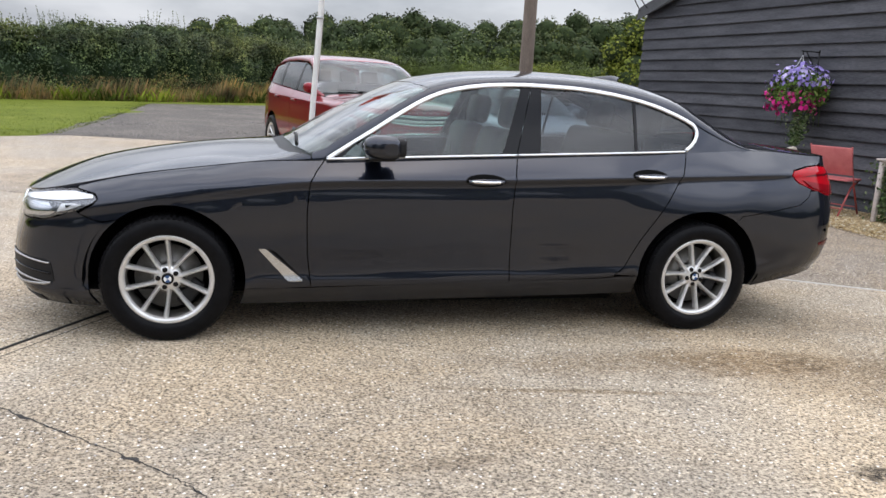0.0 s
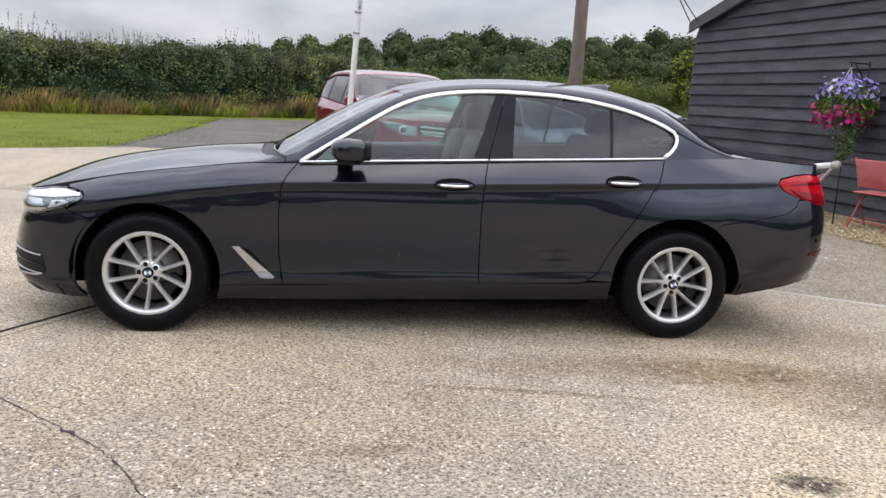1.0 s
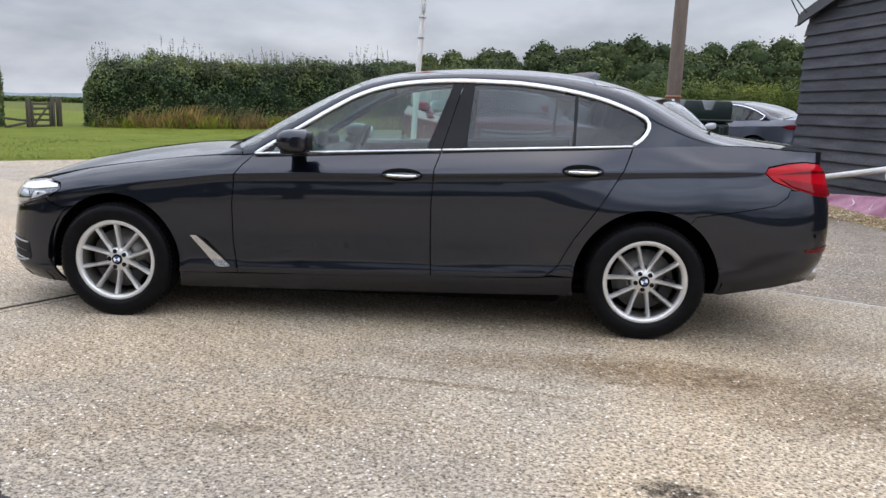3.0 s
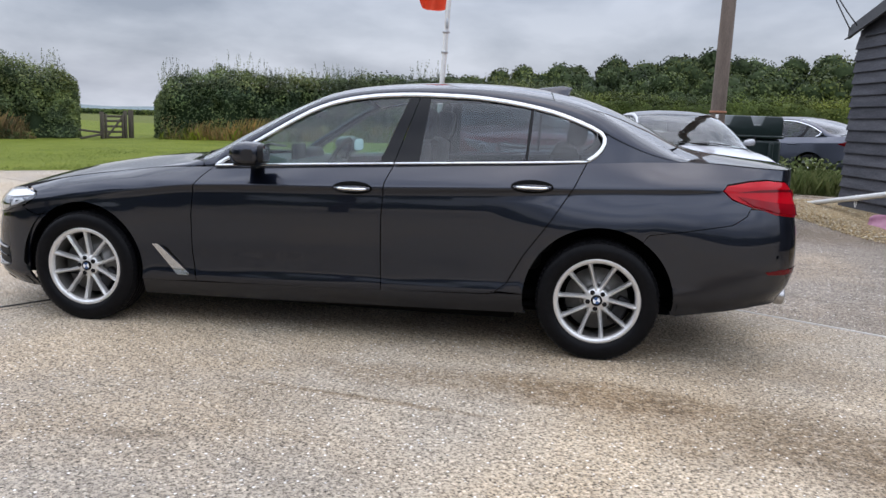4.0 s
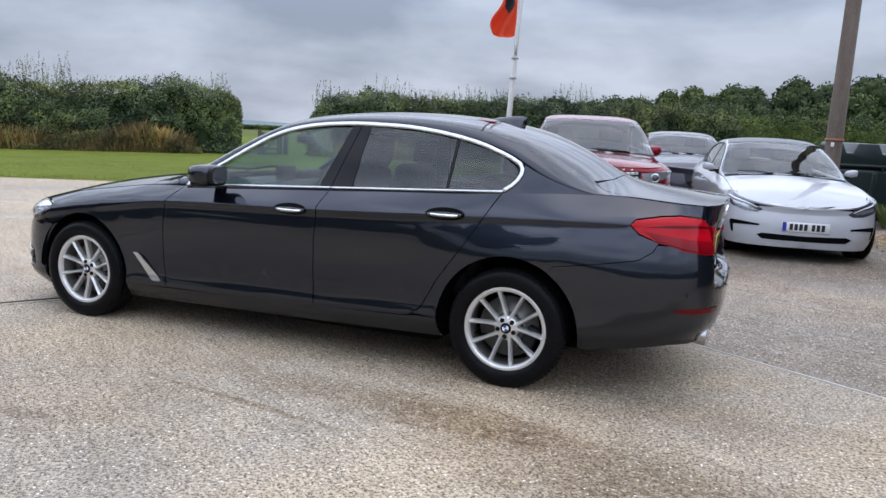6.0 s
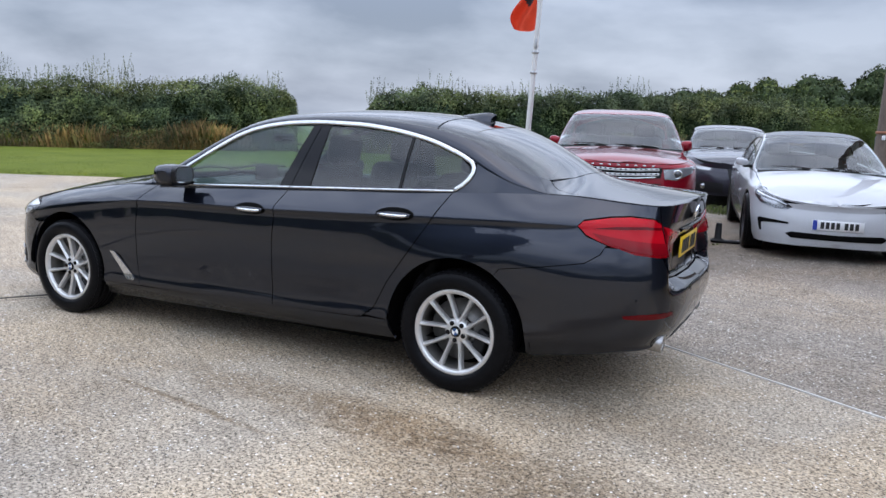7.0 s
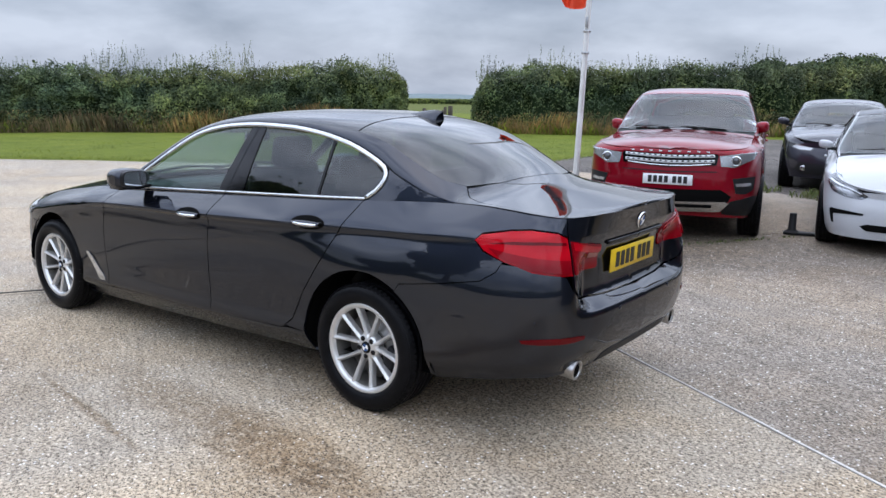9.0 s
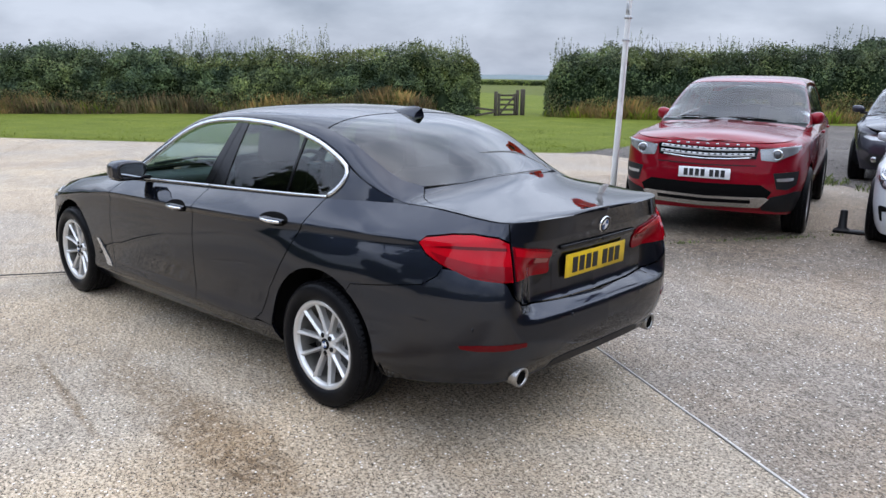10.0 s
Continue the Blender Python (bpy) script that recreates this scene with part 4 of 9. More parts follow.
while z < EAVE + half * PITCH - 0.05:
    gauge = 0.178 + 0.006 * noise.noise((k * 1.7, 0, 0))
    a0, a1 = 0.0, BARN_L
    if z + gauge > EAVE:
        cut = max(0, (z + gauge - EAVE) / PITCH)
        a0, a1 = cut, BARN_L - cut
    if a1 - a0 > 0.4:
        bm = bmesh.new()
        rings = []
        n = 10
        for i in range(n + 1):
            a = a0 + (a1 - a0) * i / n
            wob = 0.004 * noise.noise((a * 0.7, k * 3.1, 0))
            lap = 0.003 * noise.noise((a * 0.9, k * 5.3, 4))
            rings.append([bm.verts.new(barn_at(a, o, zz)) for o, zz in ((0.002, z + lap), (0.052 + wob, z + lap), (0.053 + wob, z + 0.010 + lap), (0.012, z + gauge + 0.020), (0.002, z + gauge + 0.020))])
        for p, q in zip(rings, rings[1:]):
            for j in range(4):
                bm.faces.new((p[j], p[j + 1], q[j + 1], q[j]))
        for ring in (rings[0], rings[-1][::-1]):
            bm.faces.new(ring)
        bmesh.ops.recalc_face_normals(bm, faces=bm.faces)
        part("weatherboard", bm, BARN_BLACK, barn)
    z += gauge
    k += 1
# roof: two sheets with a dark verge board and a gutter pipe at the eave
for sgn in (0, 1):
    e0 = -0.06 if sgn == 0 else BARN_L + 0.06
    bm = bmesh.new()
    ze = EAVE - 0.06 * PITCH + 0.06
    zr = EAVE + half * PITCH + 0.06
    vs = [bm.verts.new(barn_at(a, o, zz + dz)) for dz in (0, 0.05) for a, o, zz in ((e0, 0.13, ze), (half, 0.13, zr), (half, -9, zr), (e0, -9, ze))]
    for idx in ((3, 2, 1, 0), (4, 5, 6, 7), (0, 1, 5, 4), (1, 2, 6, 5), (2, 3, 7, 6), (3, 0, 4, 7)):
        bm.faces.new([vs[i] for i in idx])
    bmesh.ops.recalc_face_normals(bm, faces=bm.faces)
    tagged(part("barn_roof", bm, ROOF_FELT), "shallow dark barn roof", "roof", kind="structure")
    bm = bmesh.new()
    vs = [bm.verts.new(barn_at(a, o, zz + dz)) for dz in (-0.16, 0.0) for a, o, zz in ((e0, 0.165, ze), (half, 0.165, zr), (half, 0.132, zr), (e0, 0.132, ze))]
    for idx in ((3, 2, 1, 0), (4, 5, 6, 7), (0, 1, 5, 4), (1, 2, 6, 5), (2, 3, 7, 6), (3, 0, 4, 7)):
        bm.faces.new([vs[i] for i in idx])
    bmesh.ops.recalc_face_normals(bm, faces=bm.faces)
    tagged(part("barn_verge", bm, ROOF_FELT), "grey painted verge board under the barn roof", "trim", kind="structure")


# ---- the dark grey saloon ----
def build_saloon():
    car = thing("saloon_car", label="dark grey metallic four-door saloon parked on the concrete yard", category="car")
    hub_z, rf, rr, wb = 0.322, 0.380, 0.395, 2.975
    plan = [(-0.845, 0), (-0.835, 0.30), (-0.795, 0.52), (-0.70, 0.71), (-0.55, 0.825), (-0.35, 0.885), (0.0, 0.917), (0.5, 0.925), (1.2, 0.927), (1.9, 0.928),
            (2.6, 0.928), (3.0, 0.928), (3.35, 0.912), (3.62, 0.880), (3.82, 0.832), (3.95, 0.752), (4.02, 0.63), (4.055, 0.40), (4.065, 0)]
    low = knots((-0.85, 0.17), (-0.6, 0.165), (-0.4, 0.16), (0.4, 0.170), (1.5, 0.190), (2.6, 0.212), (3.38, 0.250), (3.65, 0.292), (3.85, 0.325), (4.0, 0.345), (4.07, 0.35))
    crease = knots((-0.85, 0.60), (-0.4, 0.665), (0.0, 0.735), (0.3, 0.785), (0.7, 0.840), (1.78, 0.876), (2.78, 0.918), (3.54, 0.945), (4.07, 0.955))
    top = knots((-0.85, 0.695), (-0.72, 0.725), (-0.6, 0.745), (-0.457, 0.776), (-0.16, 0.838), (0.166, 0.885), (0.49, 0.925), (0.78, 0.940), (1.84, 0.994), (2.887, 1.045), (3.2, 1.062),
                (3.5, 1.068), (3.8, 1.052), (4.0, 1.045), (4.07, 1.045))
    top_in = knots((-0.85, 0.075), (-0.6, 0.115), (-0.3, 0.16), (0.1, 0.185), (0.5, 0.165), (0.8, 0.125), (2.0, 0.125), (2.8, 0.148), (3.1, 0.18), (3.4, 0.225), (3.7, 0.205), (3.9, 0.155), (4.03, 0.07), (4.07, 0.035))
    crown = knots((-0.80, 0.705), (-0.7, 0.755), (-0.434, 0.855), (-0.06, 0.928), (0.234, 0.966), (0.48, 0.985), (0.56, 0.992), (0.66, 1.036), (0.85, 1.147), (1.04, 1.250), (1.22, 1.337), (1.40, 1.404),
                  (1.57, 1.436), (1.75, 1.455), (1.93, 1.467), (2.1, 1.472), (2.3, 1.470), (2.47, 1.461), (2.65, 1.442), (2.83, 1.408), (3.0, 1.356), (3.22, 1.258), (3.42, 1.152),
                  (3.50, 1.126), (3.6, 1.108), (3.7, 1.096), (3.9, 1.074), (4.03, 1.062))
    arch_top = knots((0.50, 0.40), (0.778, 0.940), (0.907, 1.030), (1.039, 1.112), (1.188, 1.206), (1.348, 1.295), (1.452, 1.334), (1.599, 1.366), (1.759, 1.384), (1.944, 1.392), (2.201, 1.388),
                     (2.390, 1.372), (2.548, 1.348), (2.707, 1.312), (2.835, 1.268), (2.933, 1.226), (3.0, 1.188), (3.1, 1.143), (3.2, 1.106), (3.3, 1.080), (3.38, 1.062), (3.46, 1.0))
    foot = knots((0.5, 0.80), (0.8, 0.806), (1.8, 0.806), (2.5, 0.793), (2.95, 0.764), (3.1, 0.744), (3.2, 0.723), (3.3, 0.701), (3.45, 0.682))
    sk = Skin(plan, low, crease, top, top_in,
              [(0, 0.088), (0.06, 0.056), (0.12, 0.028), (0.17, 0.012), (0.20, 0.009), (0.28, 0.0165), (0.36, 0.016), (0.5, 0.012), (0.7, 0.010), (0.85, 0.013), (0.93, 0.018), (1, 0.020)],
              [(0, 0.07), (0.15, 0.02), (0.35, 0.0), (0.6, 0.004), (0.8, 0.022), (1, 0.05)],
              [(0, 0.075), (0.15, 0.022), (0.32, 0.002), (0.48, 0.0), (0.60, 0.004), (0.69, 0.012), (0.80, 0.028), (0.90, 0.047), (1, 0.070)],
              [(0, 0.065), (0.15, 0.018), (0.32, 0.0), (0.43, 0.003), (0.465, 0.020), (0.505, 0.078), (0.54, 0.096), (0.68, 0.102), (0.80, 0.105), (0.90, 0.080), (1, 0.058)],
              crown, foot, 0.37, arch_top, corner_x=(3.2, 3.72), cowl=0.5, lid=3.45, lid_soft=0.62, groove=knots((0.10, 0.0), (0.45, 0.009), (1.0, 0.016), (3.4, 0.016), (3.58, 0.008), (3.75, 0.0)),
              haunch=knots((0.6, 0.0), (2.35, 0.0), (2.6, 0.016), (2.85, 0.046), (3.1, 0.058), (3.4, 0.040), (3.62, 0.010), (3.75, 0.0)))

    def B(*pts):
        return [(sk.sx(x), z) for x, z in pts]

    def R(*pts):
        return [(sk.rear(y), z) for y, z in pts]

    def F(*pts):
        return [(sk.front(y), z) for y, z in pts]

    def along(f, xs):
        return [(x, float(f(x))) for x in xs]

    gap = 0.0029
    seam_a = [(0.715, 0.285), (0.693, 0.457), (0.689, 0.677), (0.703, 0.833), (0.735, 0.885), (0.783, float(top(0.783)) + 0.002)]
    seam_b = [(1.801, 0.307), (1.794, 0.498), (1.793, 0.717), (1.805, 0.902), (1.836, float(top(1.836)) + 0.002)]
    seam_c = [(2.383, 0.328), (2.429, 0.343), (2.489, 0.390), (2.572, 0.546), (2.712, 0.745), (2.821, 0.921), (2.882, float(top(2.882)) + 0.002)]
    # dark inner shell behind the shut lines, open at the wheels
    a_f, a_r = (hub_z, rf), (hub_z, rr)
    inner = B((0.36, 0.19), (2.60, 0.23)) + B(*arc(wb, hub_z, rr + 0.01, 193, -8, 30)) + B((3.5, 0.30), (3.5, 1.03), (2.9, 1.03), (0.8, 0.93), (0.5, 0.90), (-0.1, 0.83), (-0.42, 0.76), (-0.42, 0.22)) + B(*arc(0, hub_z, rf + 0.01, 196, -16, 30))
    patch("inner_shell", inner, sk.flank, INNER_BLACK, car, off=-0.022, edge=0, step=0.07)
    # panels
    arch_f0 = math.degrees(math.asin((0.165 - hub_z) / rf))
    door_low = along(lambda x: 0.2665 + 0.0282 * (x - 0.2) * 0.98, np.linspace(0.41, 2.34, 8))
    sill = B((0.352, 0.171), *along(low, (0.9, 1.5, 2.1)), (2.597, 0.213), *arc(wb, hub_z, rr, 196, 178, 4), (2.45, 0.336), (2.383, 0.325), *[(x, z - 0.001) for x, z in door_low[::-1]][1:-1], *arc(0, hub_z, rf, -7, -23, 4))
    patch("sill", sill, sk.flank, PAINT_GREY, car, step=0.018, shrink=gap, off=-0.006, label="dark grey side sill")
    fender = B(*arc(0, hub_z, rf, -7, 127, 24), (-0.30, 0.612), (-0.354, 0.624), (-0.415, 0.650), (-0.342, 0.698), (-0.324, 0.722), (-0.342, 0.744), (-0.46, 0.760), (-0.457, 0.776), *along(top, np.linspace(-0.4, 0.76, 14)), *seam_a[::-1], (0.55, 0.277))
    patch("front_wing", fender, sk.flank, PAINT_GREY, car, shrink=gap)
    door1 = B(*seam_a, *along(top, np.linspace(0.95, 1.7, 6)), *seam_b[::-1], *along(lambda x: 0.2815 + 0.0235 * (x - 0.715), (1.5, 1.1)))
    d1 = patch("front_door", door1, sk.flank, PAINT_GREY, car, shrink=gap, step=0.03)
    door2 = B(*seam_b, *along(top, np.linspace(2.0, 2.8, 6)), *seam_c[::-1], (2.1, 0.318))
    d2 = patch("rear_door", door2, sk.flank, PAINT_GREY, car, shrink=gap, step=0.03)
    quarter = (B(*seam_c, *along(top, np.linspace(2.95, 3.85, 14))) + R((0.78, 1.048), (0.70, 1.046), (0.664, 1.045), (0.664, 0.962), (0.72, 0.985)) + B((3.86, 0.993), (3.75, 0.985), (3.62, 0.964), (3.590, 0.934), (3.638, 0.890), (3.74, 0.855), (3.729, 0.838),
               (3.712, 0.808), (3.641, 0.762), (3.43, 0.724), (3.22, 0.692), *arc(wb, hub_z, rr, 57, 178, 22), (2.45, 0.345)))
    patch("rear_wing", quarter, sk.flank, PAINT_GREY, car, shrink=gap)
    rear = (B(*arc(wb, hub_z, rr, -8, 57, 12), (3.22, 0.6905), (3.43, 0.7225), (3.641, 0.7605), (3.714, 0.807), (3.732, 0.842), (3.80, 0.842)) + R((0.80, 0.822), (0.73, 0.806), (0.70, 0.795), (0.675, 0.74), (0.62, 0.690), (0.54, 0.668), (0.3, 0.655), (0, 0.652), (0, 0.352), (0.3, 0.350), (0.6, 0.343), (0.74, 0.332))
            + B((3.85, 0.326), (3.65, 0.293), (3.5, 0.272), (3.40, 0.254)))
    rb = patch("rear_bumper", rear, sk.flank, PAINT_GREY, car, step=0.03, whole=True)
    front = (F((0, 0.17), (0.3, 0.17), (0.6, 0.166)) + B((-0.55, 0.165), (-0.38, 0.161), *arc(0, hub_z, rf, 204, 128, 12), (-0.30, 0.608), (-0.354, 0.620), (-0.415, 0.648), (-0.432, 0.662), (-0.516, 0.627), (-0.60, 0.602))
             + F((0.66, 0.598), (0.40, 0.610), (0.36, 0.66), (0.345, 0.69), (0.0, 0.690)))
    fb = patch("front_bumper", front, sk.flank, PAINT_GREY, car, step=0.03, whole=True)
    # bonnet, roof, boot
    hood_x = np.linspace(-0.76, 0.712, 24)
    hood = [(x, 0.02) for x in hood_x] + [(0.708, 0.12), (0.66, 0.23), (0.60, 0.38), (0.555, 0.6), (0.525, 1.0), (0.555, 1.4), (0.60, 1.62), (0.66, 1.77), (0.708, 1.88)] + [(x, 1.98) for x in hood_x[::-1]] + [(-0.785, 1.5), (-0.79, 1.0), (-0.785, 0.5)]
    patch("bonnet", hood, sk.over, PAINT_GREY, car, sides=(-1,), step=0.05, edge=0.02)
    cowl = [(0.56, 0.1), (0.55, 0.5), (0.52, 1.0), (0.55, 1.5), (0.56, 1.9), (0.72, 1.9), (0.70, 1.72), (0.63, 1.4), (0.60, 1.0), (0.63, 0.6), (0.70, 0.28), (0.72, 0.1)]
    patch("cowl", cowl, sk.over, BLACK_TRIM, car, sides=(-1,), off=-0.012, label="black scuttle panel below the windscreen")
    screen = [(0.70, 0.20), (0.63, 0.55), (0.59, 1.0), (0.63, 1.45), (0.70, 1.80), (1.0, 1.79), (1.36, 1.76), (1.31, 1.4), (1.29, 1.0), (1.31, 0.6), (1.36, 0.24), (1.0, 0.21)]
    patch("windscreen", screen, sk.over, GLASS_SCREEN, car, sides=(-1,), off=-0.002, edge=0.004, step=0.05)
    back = [(2.69, 0.30), (2.67, 0.6), (2.66, 1.0), (2.67, 1.4), (2.69, 1.70), (3.0, 1.64), (3.24, 1.60), (3.33, 1.50), (3.40, 1.25), (3.415, 1.0), (3.40, 0.75), (3.33, 0.50), (3.24, 0.40), (3.0, 0.36)]
    patch("rear_window", back, sk.over, GLASS_REAR, car, sides=(-1,), off=-0.002, edge=0.004, step=0.05, label="dark tinted rear window")
    for sd in (-1, 1):
        rail = [(x, 0.0) for x in np.linspace(0.718, 3.995, 48)] + [(3.995, 0.155), (3.7, 0.165), (3.5, 0.215), (3.40, 0.33), (3.342, 0.465), (3.328, 0.49), (3.24, 0.40), (3.0, 0.36), (2.69, 0.30), (2.0, 0.31), (1.36, 0.24), (1.0, 0.21), (0.718, 0.20)]
        patch("roof_rail", rail, sk.over, PAINT_GREY, car, sides=(sd,), step=0.04, edge=0.02)
    roof = [(1.36, 0.243), (1.31, 0.6), (1.29, 1.0), (1.31, 1.4), (1.36, 1.757), (2.0, 1.687), (2.685, 1.697), (2.665, 1.4), (2.655, 1.0), (2.665, 0.6), (2.685, 0.303), (2.0, 0.313)]
    patch("roof", roof, sk.over, PAINT_GREY, car, sides=(-1,), shrink=0.002, step=0.06, edge=0.02)
    patch("headlining", [(1.40, 0.2), (1.40, 1.8), (2.62, 1.8), (2.62, 0.2)], sk.over, SEAT_PALE, car, sides=(-1,), off=-0.035, edge=0, label="pale grey headlining")
    edge_l = [(3.346, 0.470), (3.404, 0.336), (3.504, 0.221), (3.704, 0.171), (3.99, 0.161), (4.012, 0.3)]
    lid = edge_l + [(4.02, 1.0)] + [(x, 2 - w) for x, w in edge_l[::-1]] + [(3.408, 1.25), (3.422, 1.0), (3.408, 0.75)]
    bl = patch("boot_lid", lid, sk.over, PAINT_GREY, car, sides=(-1,), step=0.035, edge=0.02)
    face = R((0, 1.049), (0.4, 1.049), (0.660, 1.045), (0.660, 0.80), (0.655, 0.745), (0.61, 0.697), (0.54, 0.676), (0.3, 0.662), (0, 0.658))
    bf = patch("boot_lid_face", face, sk.flank, PAINT_GREY, car, step=0.03, whole=True)
    # lamps at the tail
    lamp = (B((3.590, 0.934), (3.615, 0.960), (3.75, 0.983), (3.86, 0.991)) + R((0.72, 0.983), (0.667, 0.960), (0.667, 0.800), (0.72, 0.800)) + B((3.87, 0.815), (3.80, 0.838), (3.74, 0.852), (3.638, 0.892)))
    tl = patch("tail_lamp", lamp, sk.flank, RED_LENS, car, shrink=0.003, off=0.002, edge=0.02, step=0.02, raise_=0.010, label="red wrap-round tail lamp")
    # deeper red below: dark insides, and weaker light from above put in colour
    patch("lamp_lower_lens", B((3.665, 0.905), (3.76, 0.892), (3.86, 0.880)) + R((0.76, 0.872), (0.68, 0.866), (0.68, 0.812), (0.72, 0.812)) + B((3.87, 0.828), (3.80, 0.848), (3.74, 0.862)), sk.flank, RED_DEEP, tl, off=0.0135, edge=0.004, step=0.02)
    patch("lamp_bar", B((3.66, 0.925), (3.78, 0.940)) + R((0.78, 0.945), (0.69, 0.94), (0.69, 0.928), (0.78, 0.932)) + B((3.78, 0.927)), sk.flank, RED_DARK, tl, off=0.0135, edge=0.004, step=0.02)
    tl2 = patch("tail_lamp", R((0.653, 0.945), (0.39, 0.905), (0.375, 0.885), (0.372, 0.80), (0.39, 0.79), (0.653, 0.803)), sk.flank, RED_DEEP, car, off=0.006, edge=0.016, step=0.02, raise_=0.006, label="deep red inner tail lamp on the boot lid")
    patch("lamp_upper_lens", R((0.648, 0.938), (0.40, 0.899), (0.385, 0.880), (0.40, 0.872), (0.648, 0.905)), sk.flank, RED_LENS, tl2, off=0.0135, edge=0.003, step=0.02)
    patch("reversing_lens", R((0.50, 0.885), (0.40, 0.870), (0.40, 0.850), (0.50, 0.860)), sk.flank, AMBER_PALE, tl2, off=0.0145, edge=0.004, step=0.02)
    # plate recess, plate, emblem
    patch("plate_recess", R((0, 0.885), (0.345, 0.885), (0.345, 0.70), (0, 0.695)), sk.flank, PAINT_GREY, car, off=0.0008, edge=0.002, whole=True)
    strip("chrome_strip", R((0.0, 0.905), (0.33, 0.905)), sk.flank, 0.016, GLOSS_BLACK, car, off=0.012)
    c0, c1 = sk.flank(sk.rear(0.0), 0.86, 1), sk.flank(sk.rear(0.0), 0.74, 1)
    up = Vector(c0 - c1).normalized()
    plate(car, Vector((c0 + c1) / 2) + Vector((0.012, 0, 0.002)), (0, 1, 0), up, PLATE_YELLOW, label="yellow rear number plate with dark characters")
    b0, b1 = sk.flank(sk.rear(0.0), 1.0, 1), sk.flank(sk.rear(0.0), 0.95, 1)
    bn = Vector((0, 1, 0)).cross(Vector(b0 - b1)).normalized()
    roundel(car, Vector((b0 + b1) / 2) + bn * 0.004, bn, 0.041)
    # lower tail: reflectors, sensors, exhausts, dark diffuser
    patch("reflector", B((3.83, 0.522), (3.91, 0.532)) + R((0.68, 0.534), (0.60, 0.530), (0.60, 0.512), (0.68, 0.507)) + B((3.91, 0.505), (3.84, 0.508)), sk.flank, RED_DARK, car, off=0.004, edge=0.008, step=0.02, label="slim red bumper reflector")
    patch("diffuser", R((0, 0.405), (0.30, 0.403), (0.38, 0.392), (0.42, 0.354), (0.3, 0.353), (0, 0.353)), sk.flank, BLACK_TRIM, car, off=0.003, edge=0.01, label="black diffuser panel", whole=True)
    for sd in (-1, 1):
        e = lathe([(0.040, -0.14), (0.047, -0.13), (0.048, 0.0), (0.045, 0.006), (0.040, 0.007), (0.034, 0.0), (0.033, -0.09)], 36, "x")
        bmesh.ops.transform(e, matrix=pose(3.985, sd * 0.575, 0.352, 0, 6, 0), verts=e.verts)
        part("exhaust_tip", e, STEEL, car, "round chrome exhaust tip")
        # a black disc closes the pipe, standing for the dark inside it
        dark = lathe([(0.0, -0.003), (0.0345, -0.003)], 24, "x")
        bmesh.ops.transform(dark, matrix=pose(3.985, sd * 0.575, 0.352), verts=dark.verts)
        part("exhaust_bore", dark, INNER_BLACK, car)
        for y, z in ((0.80, 0.60), (0.30, 0.60)):
            q = sk.flank(sk.rear(y), z, sd)
            part("parking_sensor", lathe([(0, 0.003), (0.009, 0.002), (0.010, 0)], 16, "x"), PAINT_GREY, car).matrix_basis = Matrix.Translation(q)
    patch("cut_line", R((0.56, 0.437), (0.48, 0.432), (0.48, 0.430), (0.56, 0.435)), sk.flank, INNER_BLACK, car, off=0.001, edge=0)
    # nose: lamps, kidney grilles, lower intakes
    head = B((-0.328, 0.722), (-0.346, 0.701), (-0.425, 0.658), (-0.518, 0.633), (-0.60, 0.607)) + F((0.66, 0.604), (0.44, 0.618), (0.42, 0.665), (0.55, 0.712)) + B((-0.68, 0.730), (-0.56, 0.748), (-0.46, 0.756), (-0.346, 0.741))
    hl = patch("headlamp", head, sk.flank, LAMP_DARK, car, shrink=0.003, off=-0.004, edge=0.03, step=0.025, label="clear headlamp with white light strips")
    patch("lamp_strip", B((-0.345, 0.724), (-0.50, 0.706)) + F((0.80, 0.700), (0.60, 0.690), (0.52, 0.690), (0.60, 0.706), (0.72, 0.722)) + B((-0.56, 0.740), (-0.46, 0.748), (-0.352, 0.737)), sk.flank, LAMP_WHITE, hl, off=0.002, edge=0.004, step=0.02)
    patch("lamp_reflector", B((-0.575, 0.690), (-0.53, 0.650), (-0.56, 0.632)) + F((0.78, 0.622), (0.66, 0.616), (0.50, 0.626), (0.47, 0.660), (0.56, 0.680), (0.70, 0.686)), sk.flank, LAMP_SILVER, hl, off=0.001, edge=0.004, step=0.02)
    for sd in (-1, 1):
        facet = B((-0.50, 0.690), (-0.43, 0.696), (-0.40, 0.688), (-0.46, 0.664), (-0.52, 0.650))
        pr = patch("projector", facet, sk.flank, SILVER_TRIM, hl[sd], sides=(sd,), off=0.004, edge=0.006, step=0.02, raise_=0.004)
        patch("projector_lens", B((-0.475, 0.684), (-0.44, 0.687), (-0.47, 0.672)), sk.flank, GLOSS_BLACK, pr, sides=(sd,), off=0.0095, edge=0, step=0.02)
    patch("lamp_glass", head, sk.flank, LAMP_COVER, hl, shrink=0.003, off=0.012, edge=0.0, step=0.025)
    kid = patch("kidney_grille", F((0.03, 0.665), (0.32, 0.672), (0.37, 0.62), (0.33, 0.44), (0.10, 0.43), (0.03, 0.46)), sk.flank, GLOSS_BLACK, car, off=0.006, edge=0.02, label="black kidney-shaped grille with chrome frame")
    strip("grille_frame", F((0.03, 0.46), (0.03, 0.665), (0.32, 0.672), (0.37, 0.62), (0.33, 0.44), (0.10, 0.43), (0.03, 0.46)), sk.flank, 0.018, CHROME, kid, off=0.012)
